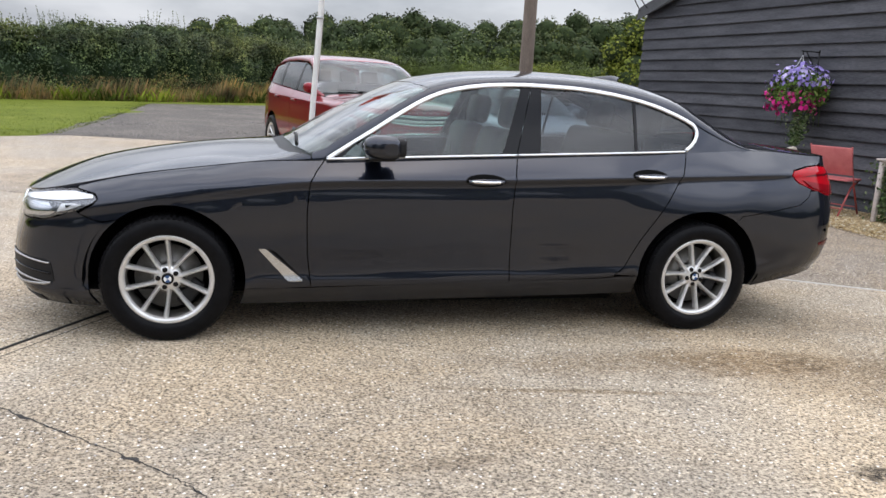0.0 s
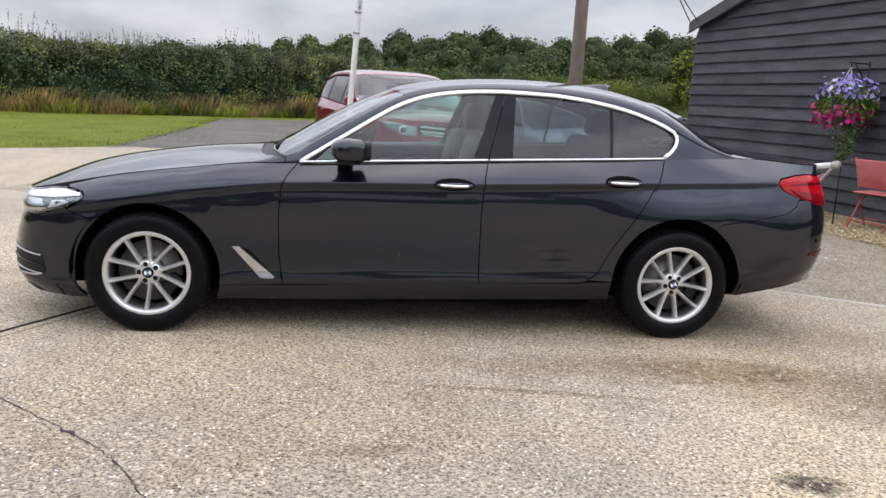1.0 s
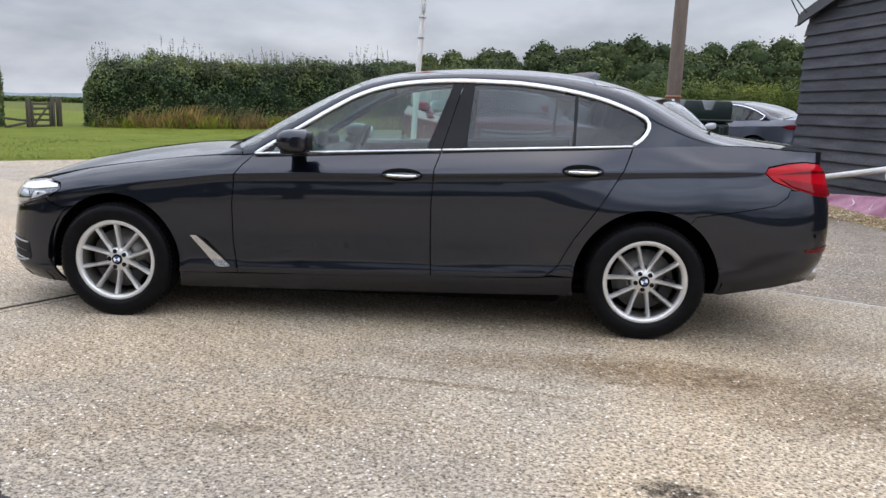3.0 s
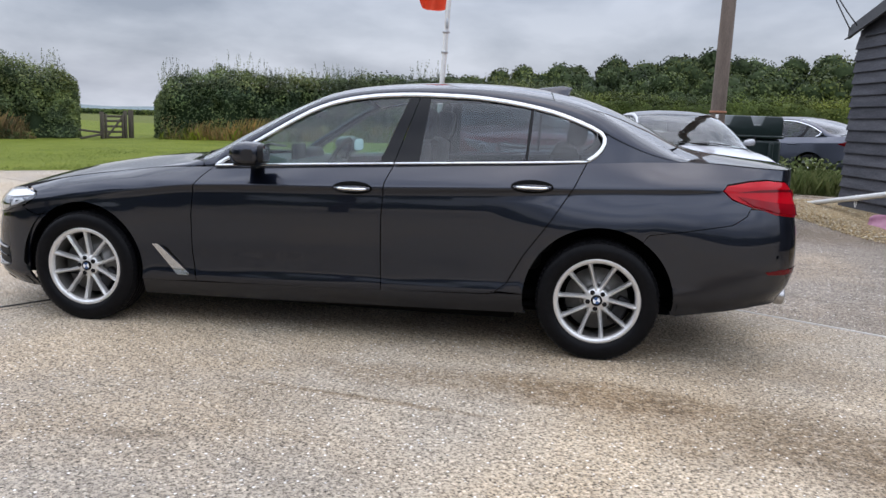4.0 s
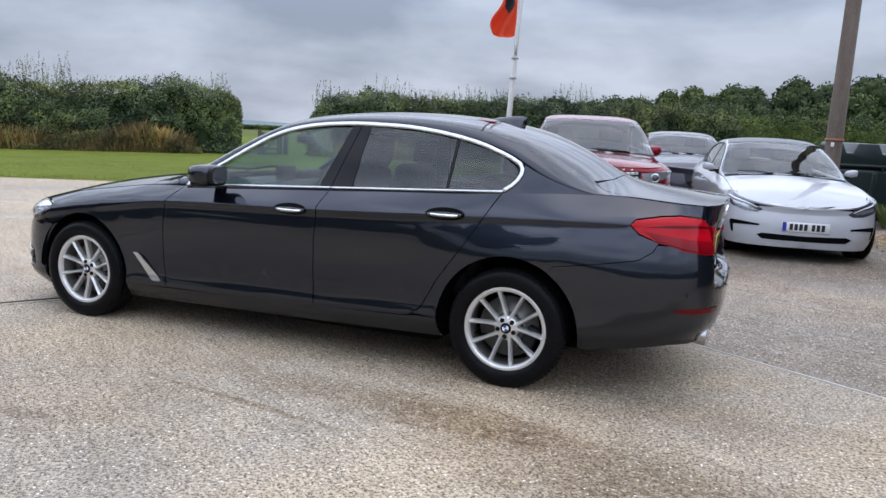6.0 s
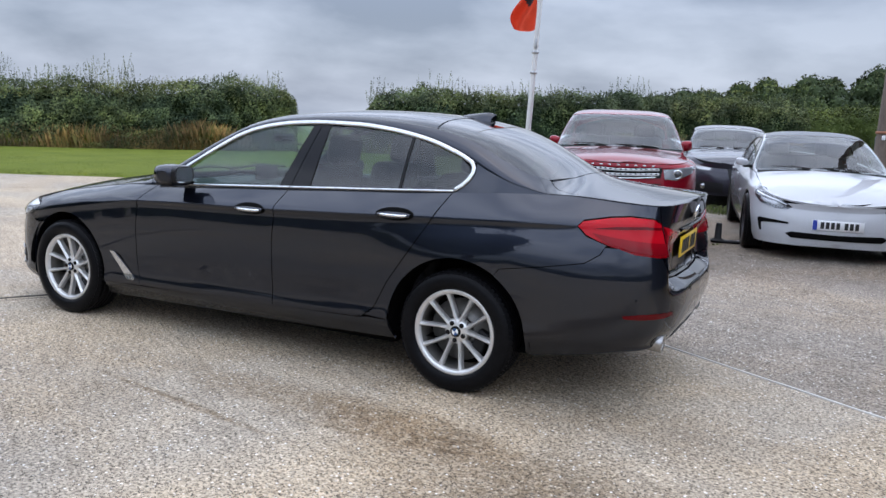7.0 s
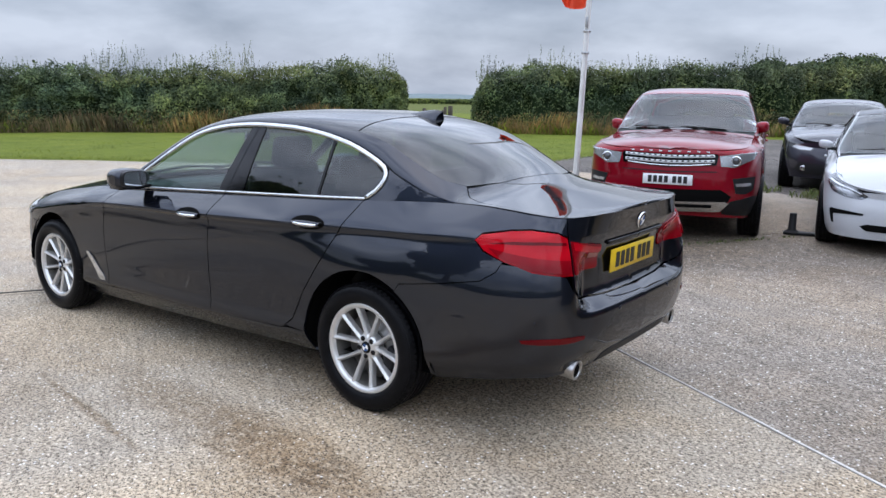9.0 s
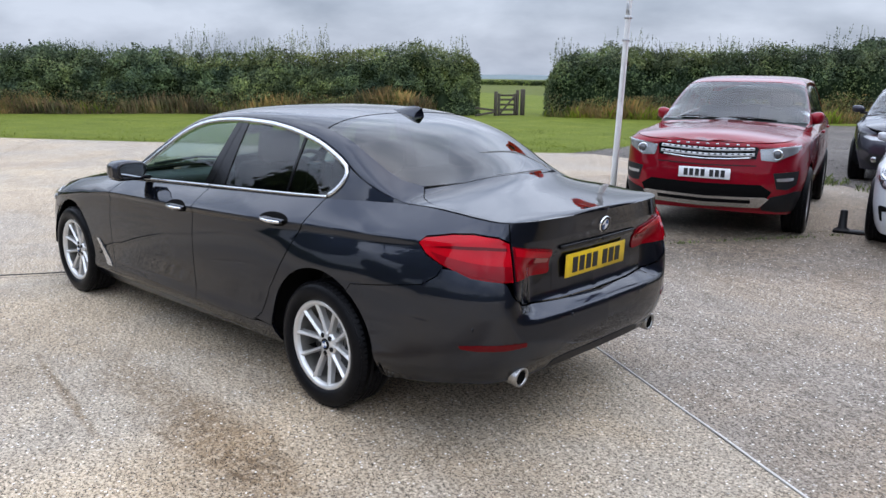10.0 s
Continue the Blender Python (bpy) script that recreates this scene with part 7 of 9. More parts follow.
POLE_TOP = build_utility_pole()
for k, (end, sag) in enumerate(((Vector(barn_at(0.05, 0.2, EAVE + 0.02)), 0.35), (Vector(barn_at(0.25, 0.2, EAVE + 0.05)), 0.55))):
    pts = []
    for i in range(25):
        s = i / 24
        p = POLE_TOP.lerp(end, s)
        p.z -= sag * 4 * s * (1 - s)
        pts.append(p)
    tagged(part("overhead_cable", tube(pts, 0.010, 6), CABLE), "black overhead cable from the pole to the barn", "cable", "overhead cables")
tagged(part("gable_cable", tube([barn_at(0.05 + 2.6 * i / 8, 0.26, EAVE - 0.14 + 2.6 * i / 8 * PITCH - 0.03 * math.sin(i / 8 * math.pi)) for i in range(9)], 0.010, 6), CABLE), "black cable along the barn verge", "cable", "overhead cables")


def build_flagpole():
    t = thing("flagpole", label="leaning white flagpole with a hanging orange flag", category="flagpole")
    base, lean = Vector((1.03, 5.10, 0.0)), (0.060, -0.055)
    bm, l = leaning(base, lean, 5.0, 0.038, 0.026)
    part("pole", bm, WHITE_POLE, t)
    for h in (2.10, 2.35):
        c = lathe([(0.034, -0.015), (0.046, -0.012), (0.046, 0.012), (0.034, 0.015)], 20, "z")
        bmesh.ops.transform(c, matrix=Matrix.Translation(base + l * h), verts=c.verts)
        part("collar", c, GALV, t)
    part("cleat", box((0.03, 0.02, 0.12), base + l * 2.45 + Vector((0.01, -0.045, 0)), 0.006, 2), GALV, t)
    part("halyard", tube([base + l * h + Vector((0.035, -0.035, 0)) for h in (1.4, 2.4, 3.4, 4.6)], 0.004, 5), WHITE_POLE, t)
    # the flag hangs in soft folds
    bm = bmesh.new()
    nx, nz = 22, 26
    grid = []
    for j in range(nz + 1):
        h = 2.62 + 0.62 * j / nz
        row = []
        for i in range(nx + 1):
            s = i / nx
            q = base + l * h
            ww = (0.31 + 0.04 * math.sin(j * 0.3)) * (1 - 0.45 * (j / nz) ** 2)
            fold = 0.05 * math.sin(9 * s + 0.22 * j) * (0.3 + s)
            row.append(bm.verts.new((q.x - 0.03 - ww * s, q.y - 0.02 + fold + 0.05 * s, q.z + 0.03 * s - 0.03 * math.sin(3 * s))))
        grid.append(row)
    for j in range(nz):
        for i in range(nx):
            f = bm.faces.new((grid[j][i], grid[j][i + 1], grid[j + 1][i + 1], grid[j + 1][i]))
            f.smooth = True
            s, h = (i + 0.5) / nx, (j + 0.5) / nz
            f.material_index = 1 if ((s - 0.45) / 0.30) ** 2 + ((h - 0.66) / 0.16) ** 2 < 1 else 0
    bmesh.ops.solidify(bm, geom=bm.faces[:], thickness=0.002)
    me = bpy.data.meshes.new("flag")
    bm.to_mesh(me)
    bm.free()
    me.materials.append(ORANGE)
    me.materials.append(DARK_CLOTH)
    part("flag", me, None, t, "orange flag with a dark grey emblem")


build_flagpole()

# ---- oil tank, bollard, kerb ----
TANK_GREEN = varied("dark_green_plastic", (0.005, 0.013, 0.012), (0.009, 0.021, 0.019), 6.0, 0.38, 0.1)


def build_tank():
    t = thing("oil_tank", pose(6.02, 11.0, 0.1, 0, 0, 10), "dark green moulded plastic oil tank on a block base", "oil tank")
    part("body", box((1.34, 1.10, 0.92), (0, 0, 0.54), 0.09, 4), TANK_GREEN, t)
    prof = [(-0.66, 1.00), (0.66, 1.00), (0.66, 1.37), (0.62, 1.42), (0.30, 1.42), (0.23, 1.25), (0.10, 1.25), (0.03, 1.42), (-0.30, 1.42), (-0.37, 1.25), (-0.48, 1.25), (-0.55, 1.42), (-0.62, 1.42), (-0.66, 1.37)]
    bm = bmesh.new()
    a = [bm.verts.new((x, -0.55, z)) for x, z in prof]
    b = [bm.verts.new((x, 0.55, z + 0.02)) for x, z in prof]
    bm.faces.new(a)
    bm.faces.new(b[::-1])
    for i in range(len(prof)):
        j = (i + 1) % len(prof)
        bm.faces.new((a[i], b[i], b[j], a[j]))
    bmesh.ops.recalc_face_normals(bm, faces=bm.faces)
    bmesh.ops.bevel(bm, geom=bm.edges[:], offset=0.022, segments=2, profile=0.5, affect="EDGES")
    for f in bm.faces:
        f.smooth = True
    part("lid", bm, TANK_GREEN, t)
    part("lid_rim", box((1.37, 1.14, 0.05), (0, 0, 1.035), 0.02, 2), TANK_GREEN, t)
    for x in (-0.45, 0.0, 0.45):
        part("rib", box((0.10, 0.06, 0.80), (x, -0.555, 0.53), 0.03, 3), TANK_GREEN, t)
    part("hasp", box((0.05, 0.03, 0.10), (0.12, -0.575, 1.0), 0.01, 2), BLACK_TRIM, t)
    part("base", box((1.5, 1.2, 0.30), (0, 0, -0.07), 0.01), CONCRETE_OLD, t, "concrete base")


build_tank()


def build_bollard():
    t = thing("bollard_stump", pose(3.44, 5.93, 0, 0, 0, 12), "black rubber bollard stump on a flat base", "bollard")
    part("post", lathe([(0.0, 0.25), (0.032, 0.25), (0.038, 0.24), (0.045, 0.06), (0.07, 0.045), (0.09, 0.03)], 24, "z"), BLACK_TRIM, t)
    part("foot", box((0.42, 0.13, 0.035), (0.12, 0, 0.018), 0.012, 2), BLACK_TRIM, t)
    part("bolt", lathe([(0, 0.045), (0.012, 0.043), (0.014, 0.035)], 10, "z"), GALV, t).location = (0.25, 0, 0)


build_bollard()
tagged(part("kerb", box((2.6, 0.22, 0.13), (7.2, 9.75, 0.06), 0.02, 2, pose(0, 0, 0, 0, 0, -44)), CONCRETE_OLD), "low concrete kerb edging the shingle", "kerb", kind="structure")

# ---- by the barn: basket, chair, table, banner ----
STEM = varied("leaf_stem", (0.03, 0.06, 0.015), (0.07, 0.11, 0.03), 20.0, 0.8, 0.0)
ROPE = varied("grey_rope", (0.38, 0.34, 0.28), (0.55, 0.50, 0.42), 40.0, 0.9, 0.3)


def foliage(name, tones, rough=0.6, patchy=0.0):
    """Leaves or petals, each its own tone."""
    m = material(name, tones[0], rough)
    g = m.node_tree.nodes.new("ShaderNodeNewGeometry")
    r = ramp_of(m, g, "Random Per Island", [(i / max(1, len(tones) - 1), t) for i, t in enumerate(tones)])
    wire(m, r, "Color", bsdf(m), "Base Color")
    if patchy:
        # lit and shaded boughs put into the colour by noise, besides kinds of shrub
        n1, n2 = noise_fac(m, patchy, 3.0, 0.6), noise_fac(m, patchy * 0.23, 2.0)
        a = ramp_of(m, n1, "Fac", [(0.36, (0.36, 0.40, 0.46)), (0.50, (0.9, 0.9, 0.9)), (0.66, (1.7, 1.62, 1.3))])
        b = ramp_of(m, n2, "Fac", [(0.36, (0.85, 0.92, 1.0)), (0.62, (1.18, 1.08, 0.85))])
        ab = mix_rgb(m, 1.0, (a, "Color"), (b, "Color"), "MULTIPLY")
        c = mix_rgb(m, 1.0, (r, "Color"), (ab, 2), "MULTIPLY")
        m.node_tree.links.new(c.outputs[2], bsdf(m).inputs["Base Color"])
    bsdf(m).inputs["Specular IOR Level"].default_value = 0.12
    return m


LEAF = foliage("basket_leaf", [(0.035, 0.075, 0.018), (0.09, 0.15, 0.03), (0.17, 0.22, 0.06)])
LILAC = foliage("lilac_petal", [(0.20, 0.15, 0.45), (0.36, 0.29, 0.62), (0.58, 0.52, 0.78)])
PINK = foliage("pink_petal", [(0.40, 0.01, 0.13), (0.62, 0.03, 0.24), (0.75, 0.12, 0.38)])
IVY = foliage("ivy_leaf", [(0.03, 0.055, 0.02), (0.07, 0.11, 0.035), (0.22, 0.26, 0.14)])


def leaves(name, pts, nrm, size, mat, parent=None, seed=1, aspect=0.6, kind="stuff", spread=0.8):
    """Many small bent leaves: pts (n, 3), facing nrm with some scatter."""
    g = np.random.default_rng(seed)
    n = len(pts)
    d = nrm + g.normal(0, spread, (n, 3))
    d /= np.linalg.norm(d, axis=1)[:, None]
    a = np.cross(d, g.normal(0, 1, (n, 3)))
    a /= np.linalg.norm(a, axis=1)[:, None]
    b = np.cross(d, a)
    s = np.broadcast_to(np.asarray(size, float), (n,)) * g.uniform(0.6, 1.35, n)
    s = s[:, None]
    v = np.stack([pts - a * s * 0.5, pts + b * s * aspect * 0.5 + d * s * 0.10, pts + a * s * 0.5, pts - b * s * aspect * 0.5 + d * s * 0.10], 1).reshape(-1, 3)
    me = bpy.data.meshes.new(name)
    me.vertices.add(4 * n)
    me.vertices.foreach_set("co", v.ravel())
    i = np.arange(n)[:, None] * 4
    tri = np.concatenate([i + [0, 1, 2], i + [0, 2, 3]], 1).reshape(-1)
    me.loops.add(6 * n)
    me.loops.foreach_set("vertex_index", tri)
    me.polygons.add(2 * n)
    me.polygons.foreach_set("loop_start", np.arange(2 * n) * 3)
    me.update(calc_edges=True)
    me.validate()
    ob = part(name, me, mat, parent)
    if kind:
        tagged(ob, kind=kind)
    return ob


def flower_ball(rng, n, centre, radii, low=-0.6, high=1.0):
    d = rng.normal(0, 1, (n * 3, 3))
    d /= np.linalg.norm(d, axis=1)[:, None]
    d = d[(d[:, 2] > low) & (d[:, 2] < high)][:n]
    r = rng.uniform(0.72, 1.05, len(d))[:, None]
    return np.array(centre) + d * r * np.array(radii), d


def build_basket():
    c = Vector((7.46, 4.34, 1.50))
    t = thing("hanging_basket", Matrix.Translation(c), "hanging basket overflowing with lilac and pink petunias on the black wall", "hanging basket")
    rng = np.random.default_rng(4)
    part("bowl", lathe([(0.0, -0.22), (0.10, -0.21), (0.19, -0.12), (0.22, 0.0), (0.20, 0.0), (0.0, -0.02)], 24, "z"), EARTH, t)
    p, d = flower_ball(rng, 1500, (0, 0, 0.05), (0.36, 0.40, 0.30))
    leaves("leaf_mass", p, d, 0.055, LEAF, t, 11)
    p, d = flower_ball(rng, 300, (0, 0, 0.14), (0.35, 0.40, 0.26), -0.05)
    leaves("lilac_flower", p + rng.normal(0, 0.03, p.shape), d, 0.062, LILAC, t, 12, 0.95, spread=0.35)
    p, d = flower_ball(rng, 170, (-0.02, 0.06, -0.04), (0.35, 0.40, 0.26), -0.75, 0.25)
    leaves("pink_flower", p + rng.normal(0, 0.03, p.shape), d, 0.062, PINK, t, 13, 0.95, spread=0.35)
    n = 700
    q = np.stack([rng.normal(0.02, 0.06, n), rng.normal(-0.10, 0.10, n), -0.15 - 0.52 * rng.uniform(0, 1, n) ** 0.8], 1)
    q[:, :2] *= (1.25 + q[:, 2:3]) / 1.1
    leaves("trailing_leaf", q, np.tile([-0.6, -0.6, 0.2], (n, 1)), 0.040, IVY, t, 14)
    for k in range(14):
        a = rng.uniform(0, 6.28)
        r = rng.uniform(0.15, 0.34)
        x, y = r * math.cos(a), r * math.sin(a)
        part("trailing_stem", tube([(x * 0.8, y * 0.8, -0.05), (x, y, -0.2), (x * 1.05, y * 1.02, -0.28 - 0.22 * rng.random())], 0.004, 5), STEM, t)
    for k in range(3):
        a = 2.1 * k + 0.3
        part("chain", tube([(0.20 * math.cos(a), 0.20 * math.sin(a), 0.0), (0, 0, 0.52)], 0.005, 5), GALV, t)
    # wrought bracket on the wall
    w = BARN_N * -1
    part("bracket", joined(tube([(0.0, 0, 0.56), (0.0, 0, 0.52)], 0.008), tube([(-0.03, 0, 0.57), (0.30 * w.x, 0.30 * w.y, 0.57)], 0.009),
                           tube([(0.29 * w.x, 0.29 * w.y, 0.60), (0.29 * w.x, 0.29 * w.y, 0.18)], 0.010),
                           tube([(0.05 * w.x, 0, 0.56), (0.14 * w.x, 0.14 * w.y, 0.47), (0.20 * w.x, 0.2 * w.y, 0.40), (0.28 * w.x, 0.28 * w.y, 0.28)], 0.008)), BLACK_TRIM, t, "black wrought bracket")


build_basket()
RED_CHAIR = varied("faded_red_cloth", (0.44, 0.10, 0.105), (0.58, 0.17, 0.165), 8.0, 0.8, 0.2)
RED_METAL = varied("red_painted_steel", (0.32, 0.05, 0.05), (0.44, 0.09, 0.085), 12.0, 0.45, 0.05)


def build_chair():
    t = thing("folding_chair", pose(7.40, 3.35, 0.02, 0, 0, 205), "faded red folding garden chair against the black barn", "chair")
    w = 0.25
    for sd in (-1, 1):
        part("leg", tube([(-0.22, sd * w, 0.0), (0.0, sd * w, 0.36), (0.20, sd * w, 0.84)], 0.011), RED_METAL, t)
        part("leg", tube([(0.24, sd * (w - 0.03), 0.0), (0.0, sd * (w - 0.03), 0.34), (-0.20, sd * (w - 0.03), 0.43)], 0.011), RED_METAL, t)
        part("hinge", box((0.04, 0.012, 0.03), (0.0, sd * (w - 0.015), 0.36), 0.004, 1), RED_METAL, t)
    part("cross_bar", tube([(-0.16, -w, 0.10), (-0.16, w, 0.10)], 0.008), RED_METAL, t)
    part("cross_bar", tube([(0.18, -w, 0.09), (0.18, w, 0.09)], 0.008), RED_METAL, t)
    part("seat", box((0.40, 2 * w - 0.02, 0.022), (-0.02, 0, 0.435), 0.008, 2), RED_CHAIR, t, "faded red cloth seat")
    part("backrest", box((0.022, 2 * w, 0.36), (0.13, 0, 0.66), 0.008, 2, pose(0, 0, 0, 0, 22, 0)), RED_CHAIR, t, "faded red cloth back")


build_chair()
TABLE_WOOD = varied("pale_weathered_wood", (0.42, 0.36, 0.33), (0.60, 0.53, 0.50), 4.0, 0.8, 0.3, stretch=(1, 8, 8))


def build_table():
    t = thing("garden_table", pose(7.82, 2.35, 0.02, 0, 0, 10), "pale weathered garden table hung with ivy", "table")
    for k in range(5):
        part("top_slat", box((0.115, 0.95, 0.025), (-0.25 + 0.125 * k, 0, 0.735), 0.005, 1), TABLE_WOOD, t)
    part("rail", box((0.55, 0.04, 0.07), (0, 0.40, 0.69), 0.005, 1), TABLE_WOOD, t)
    part("rail", box((0.55, 0.04, 0.07), (0, -0.40, 0.69), 0.005, 1), TABLE_WOOD, t)
    for x in (-0.26, 0.26):
        for y in (-0.42, 0.42):
            part("leg", box((0.05, 0.05, 0.71), (x, y, 0.36), 0.006, 1), TABLE_WOOD, t)
    rng = np.random.default_rng(8)
    n = 900
    q = np.stack([rng.normal(-0.22, 0.07, n), rng.normal(0.34, 0.09, n), rng.uniform(0.03, 0.74, n)], 1)
    v = tagged(leaves("ivy", q + np.array([7.82, 2.35, 0.02]), np.tile([-0.8, 0.3, 0.2], (n, 1)), 0.05, IVY, None, 31), "trailing ivy down the table's leg", "ivy", kind="stuff")
    p = thing("flower_pot", pose(7.72, 2.70, 0.77), "white pot of purple flowers on the garden table", "flower pot")
    part("pot", lathe([(0.0, 0.0), (0.065, 0.0), (0.085, 0.15), (0.092, 0.155), (0.092, 0.165), (0.08, 0.165), (0.0, 0.14)], 28, "z"), WHITE_POLE, p)
    p2 = thing("flower_pot", pose(7.78, 2.40, 0.77), "pot of purple flowers on the garden table", "flower pot")
    part("pot", lathe([(0.0, 0.0), (0.075, 0.0), (0.10, 0.13), (0.105, 0.14), (0.095, 0.14), (0.0, 0.12)], 28, "z"), EARTH, p2)
    q, d = flower_ball(rng, 260, (0, 0, 0.2), (0.20, 0.24, 0.17), -0.3)
    leaves("leaf_mass", q, d, 0.05, LEAF, p2, 32)
    q, d = flower_ball(rng, 160, (0, 0, 0.23), (0.21, 0.25, 0.18), -0.1)
    leaves("purple_flower", q, d, 0.055, LILAC, p2, 33, 0.9, spread=0.4)


build_table()
MAUVE = varied("mauve_cloth", (0.30, 0.13, 0.20), (0.42, 0.21, 0.28), 3.0, 0.75, 0.2, fine=12.0)


def build_banner():
    tip, far = Vector((7.02, 3.70, 0.80)), Vector((6.75, 8.75, 0.06))
    t = thing("banner_pole", label="long white banner pole lying aslant from a post to the shingle", category="pole")
    part("pole", tube([tip + (far - tip) * i / 6 for i in range(7)], 0.038, 14), WHITE_POLE, t)
    part("end_cap", lathe([(0.0, 0.03), (0.045, 0.03), (0.05, 0.0), (0.045, -0.06), (0.038, -0.06)], 20, "y"), ROPE, t).matrix_basis = Matrix.Translation(tip) @ pose(0, 0, 0, 8, 0, 180)
    part("rope", tube([tip + Vector((0.0, 0.02, 0.02)), tip + Vector((-0.01, 0.12, -0.10)), tip + Vector((-0.02, 0.22, -0.20)), tip + Vector((-0.02, 0.34, -0.30))], 0.018, 8), ROPE, t, "pale rope")
    for y in (4.75, 6.75):
        s = (tip.y - y) / (tip.y - far.y)
        c = tip + (far - tip) * s
        ring = [c + Vector((0, 0.035 * math.cos(a), -0.045 + 0.085 * math.sin(a))) for a in np.linspace(0, 2 * math.pi, 19)]
        part("ring", tube(ring, 0.007, 6), WHITE_POLE, t)
    p = thing("prop_post", pose(7.05, 3.66, 0), "thin black post that props the banner pole", "post")
    part("post", tube([(0, 0, 0.0), (0, 0, 0.78)], 0.009, 10), BLACK_TRIM, p)
    part("foot", lathe([(0, 0.03), (0.09, 0.025), (0.10, 0.02)], 20, "z"), BLACK_TRIM, p)
    # the cloth lies slack along the shingle, its top corner tied to the rope
    b = thing("banner", label="slack mauve cloth banner with white lettering on the shingle", category="banner")
    nx, nz = 40, 12
    bm = bmesh.new()
    grid = []
    for i in range(nx + 1):
        s = i / nx
        base = Vector((7.02, 4.02, 0.0)).lerp(Vector((6.72, 5.75, 0.0)), s)
        top_h = 0.44 * (1 - s) ** 3.0 + 0.24 + 0.02 * math.sin(11 * s)
        low_h = 0.30 * max(0, 1 - s * 3.4) ** 1.2 + 0.025
        row = []
        for j in range(nz + 1):
            w = j / nz
            lean = 0.20 * w + 0.03 * math.sin(8 * s + 3 * w) + 0.014 * math.sin(23 * s + 9 * w)
            row.append(bm.verts.new((base.x + 0.98 * lean - 0.12, base.y + 0.17 * lean, low_h + (top_h - low_h) * w + 0.01 * math.sin(17 * s + 5 * w))))
        grid.append(row)
    for i in range(nx):
        for j in range(nz):
            bm.faces.new((grid[i][j], grid[i + 1][j], grid[i + 1][j + 1], grid[i][j + 1])).smooth = True
    bmesh.ops.recalc_face_normals(bm, faces=bm.faces)
    bmesh.ops.solidify(bm, geom=bm.faces[:], thickness=0.003)
    part("cloth", bm, MAUVE, b)

    def letter(ch, at, size, turn):
        cu = bpy.data.curves.new("letter", "FONT")
        cu.body, cu.size, cu.extrude, cu.align_x = ch, size, 0.001, "CENTER"
        ob = new("tmp_letter", cu)
        me = bpy.data.meshes.new_from_object(ob)
        bpy.data.objects.remove(ob)
        bpy.data.curves.remove(cu)
        m = Matrix.Translation(at) @ pose(0, 0, 0, 0, 0, -99) @ pose(0, 0, 0, 78, 0, 0) @ pose(0, 0, 0, 0, 0, turn)
        me.transform(m)
        part("letter", me, BADGE_WHITE, b)

    letter("A", (6.815, 4.72, 0.14), 0.22, 105)
    letter("N", (6.77, 5.12, 0.12), 0.22, 75)


build_banner()

# ---- gate in the gap of the hedge ----
GATE_WOOD = varied("weathered_oak", (0.045, 0.038, 0.028), (0.100, 0.083, 0.062), 3.0, 0.9, 0.4, stretch=(6, 6, 1))


def build_gate():
    a, b = Vector((-14.16, 21.40, 0)), Vector((-13.83, 22.38, 0))
    d = (b - a).normalized()
    t = thing("field_gate", label="small weathered wooden field gate in the hedge gap", category="gate")
    m = Matrix.Translation(a) @ Matrix.Rotation(math.atan2(d.y, d.x), 4, "Z")
    t.matrix_basis = m
    w = (b - a).length
    for k, z in enumerate((0.18, 0.38, 0.58, 0.78, 0.95)):
        part("gate_bar", box((w - 0.20, 0.035, 0.08), (w / 2, 0, z), 0.006, 1), GATE_WOOD, t)
    for x in (0.14, w - 0.14):
        part("stile", box((0.09, 0.05, 0.95), (x, -0.03, 0.55), 0.008, 1), GATE_WOOD, t)
    brace = box((1.02, 0.03, 0.07), (w / 2, -0.035, 0.56), 0.005, 1, pose(0, 0, 0, 0, -46, 0))
    part("brace", brace, GATE_WOOD, t)
    for x, h, r in ((0.0, 1.10, 0.08), (w, 1.16, 0.07), (w + 0.26, 1.20, 0.10)):
        pt = thing("gate_post", m @ pose(x, 0.0, 0), "weathered square timber gate post", "gate post", "gate posts")
        part("post", box((r * 1.5, r * 1.5, h), (0, 0, h / 2), 0.012, 1), GATE_WOOD, pt)
    for z, tip in ((0.22, -9), (0.40, 6)):
        rl = thing("fence_rail", m @ pose(-0.48, 0, z, 0, tip, 0), "broken weathered fence rail beside the gate", "fence rail", "fence rails")
        part("rail", box((0.95, 0.05, 0.08), (0, 0, 0), 0.006, 1), GATE_WOOD, rl)


build_gate()


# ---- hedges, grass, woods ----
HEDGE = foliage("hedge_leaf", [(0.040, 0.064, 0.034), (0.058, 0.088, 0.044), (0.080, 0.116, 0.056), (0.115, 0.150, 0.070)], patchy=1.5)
# solid fill behind the leaves, dark in colour for the shade inside
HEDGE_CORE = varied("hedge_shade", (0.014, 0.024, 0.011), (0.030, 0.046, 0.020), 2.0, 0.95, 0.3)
HEART_PALE = varied("hedge_inner_shade", (0.018, 0.028, 0.015), (0.042, 0.060, 0.030), 2.0, 0.95, 0.3)
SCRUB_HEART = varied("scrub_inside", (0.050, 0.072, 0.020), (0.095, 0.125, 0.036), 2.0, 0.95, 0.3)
WOOD_HEART = varied("crown_inner_shade", (0.018, 0.028, 0.013), (0.052, 0.072, 0.031), 2.2, 0.95, 0.4)
# the left hedge's leaves, lightened in colour because more light falls there
HEDGE_LIT = foliage("hedge_leaf_lit", [(0.064, 0.094, 0.052), (0.090, 0.128, 0.066), (0.122, 0.164, 0.082), (0.165, 0.205, 0.100)], patchy=1.3)
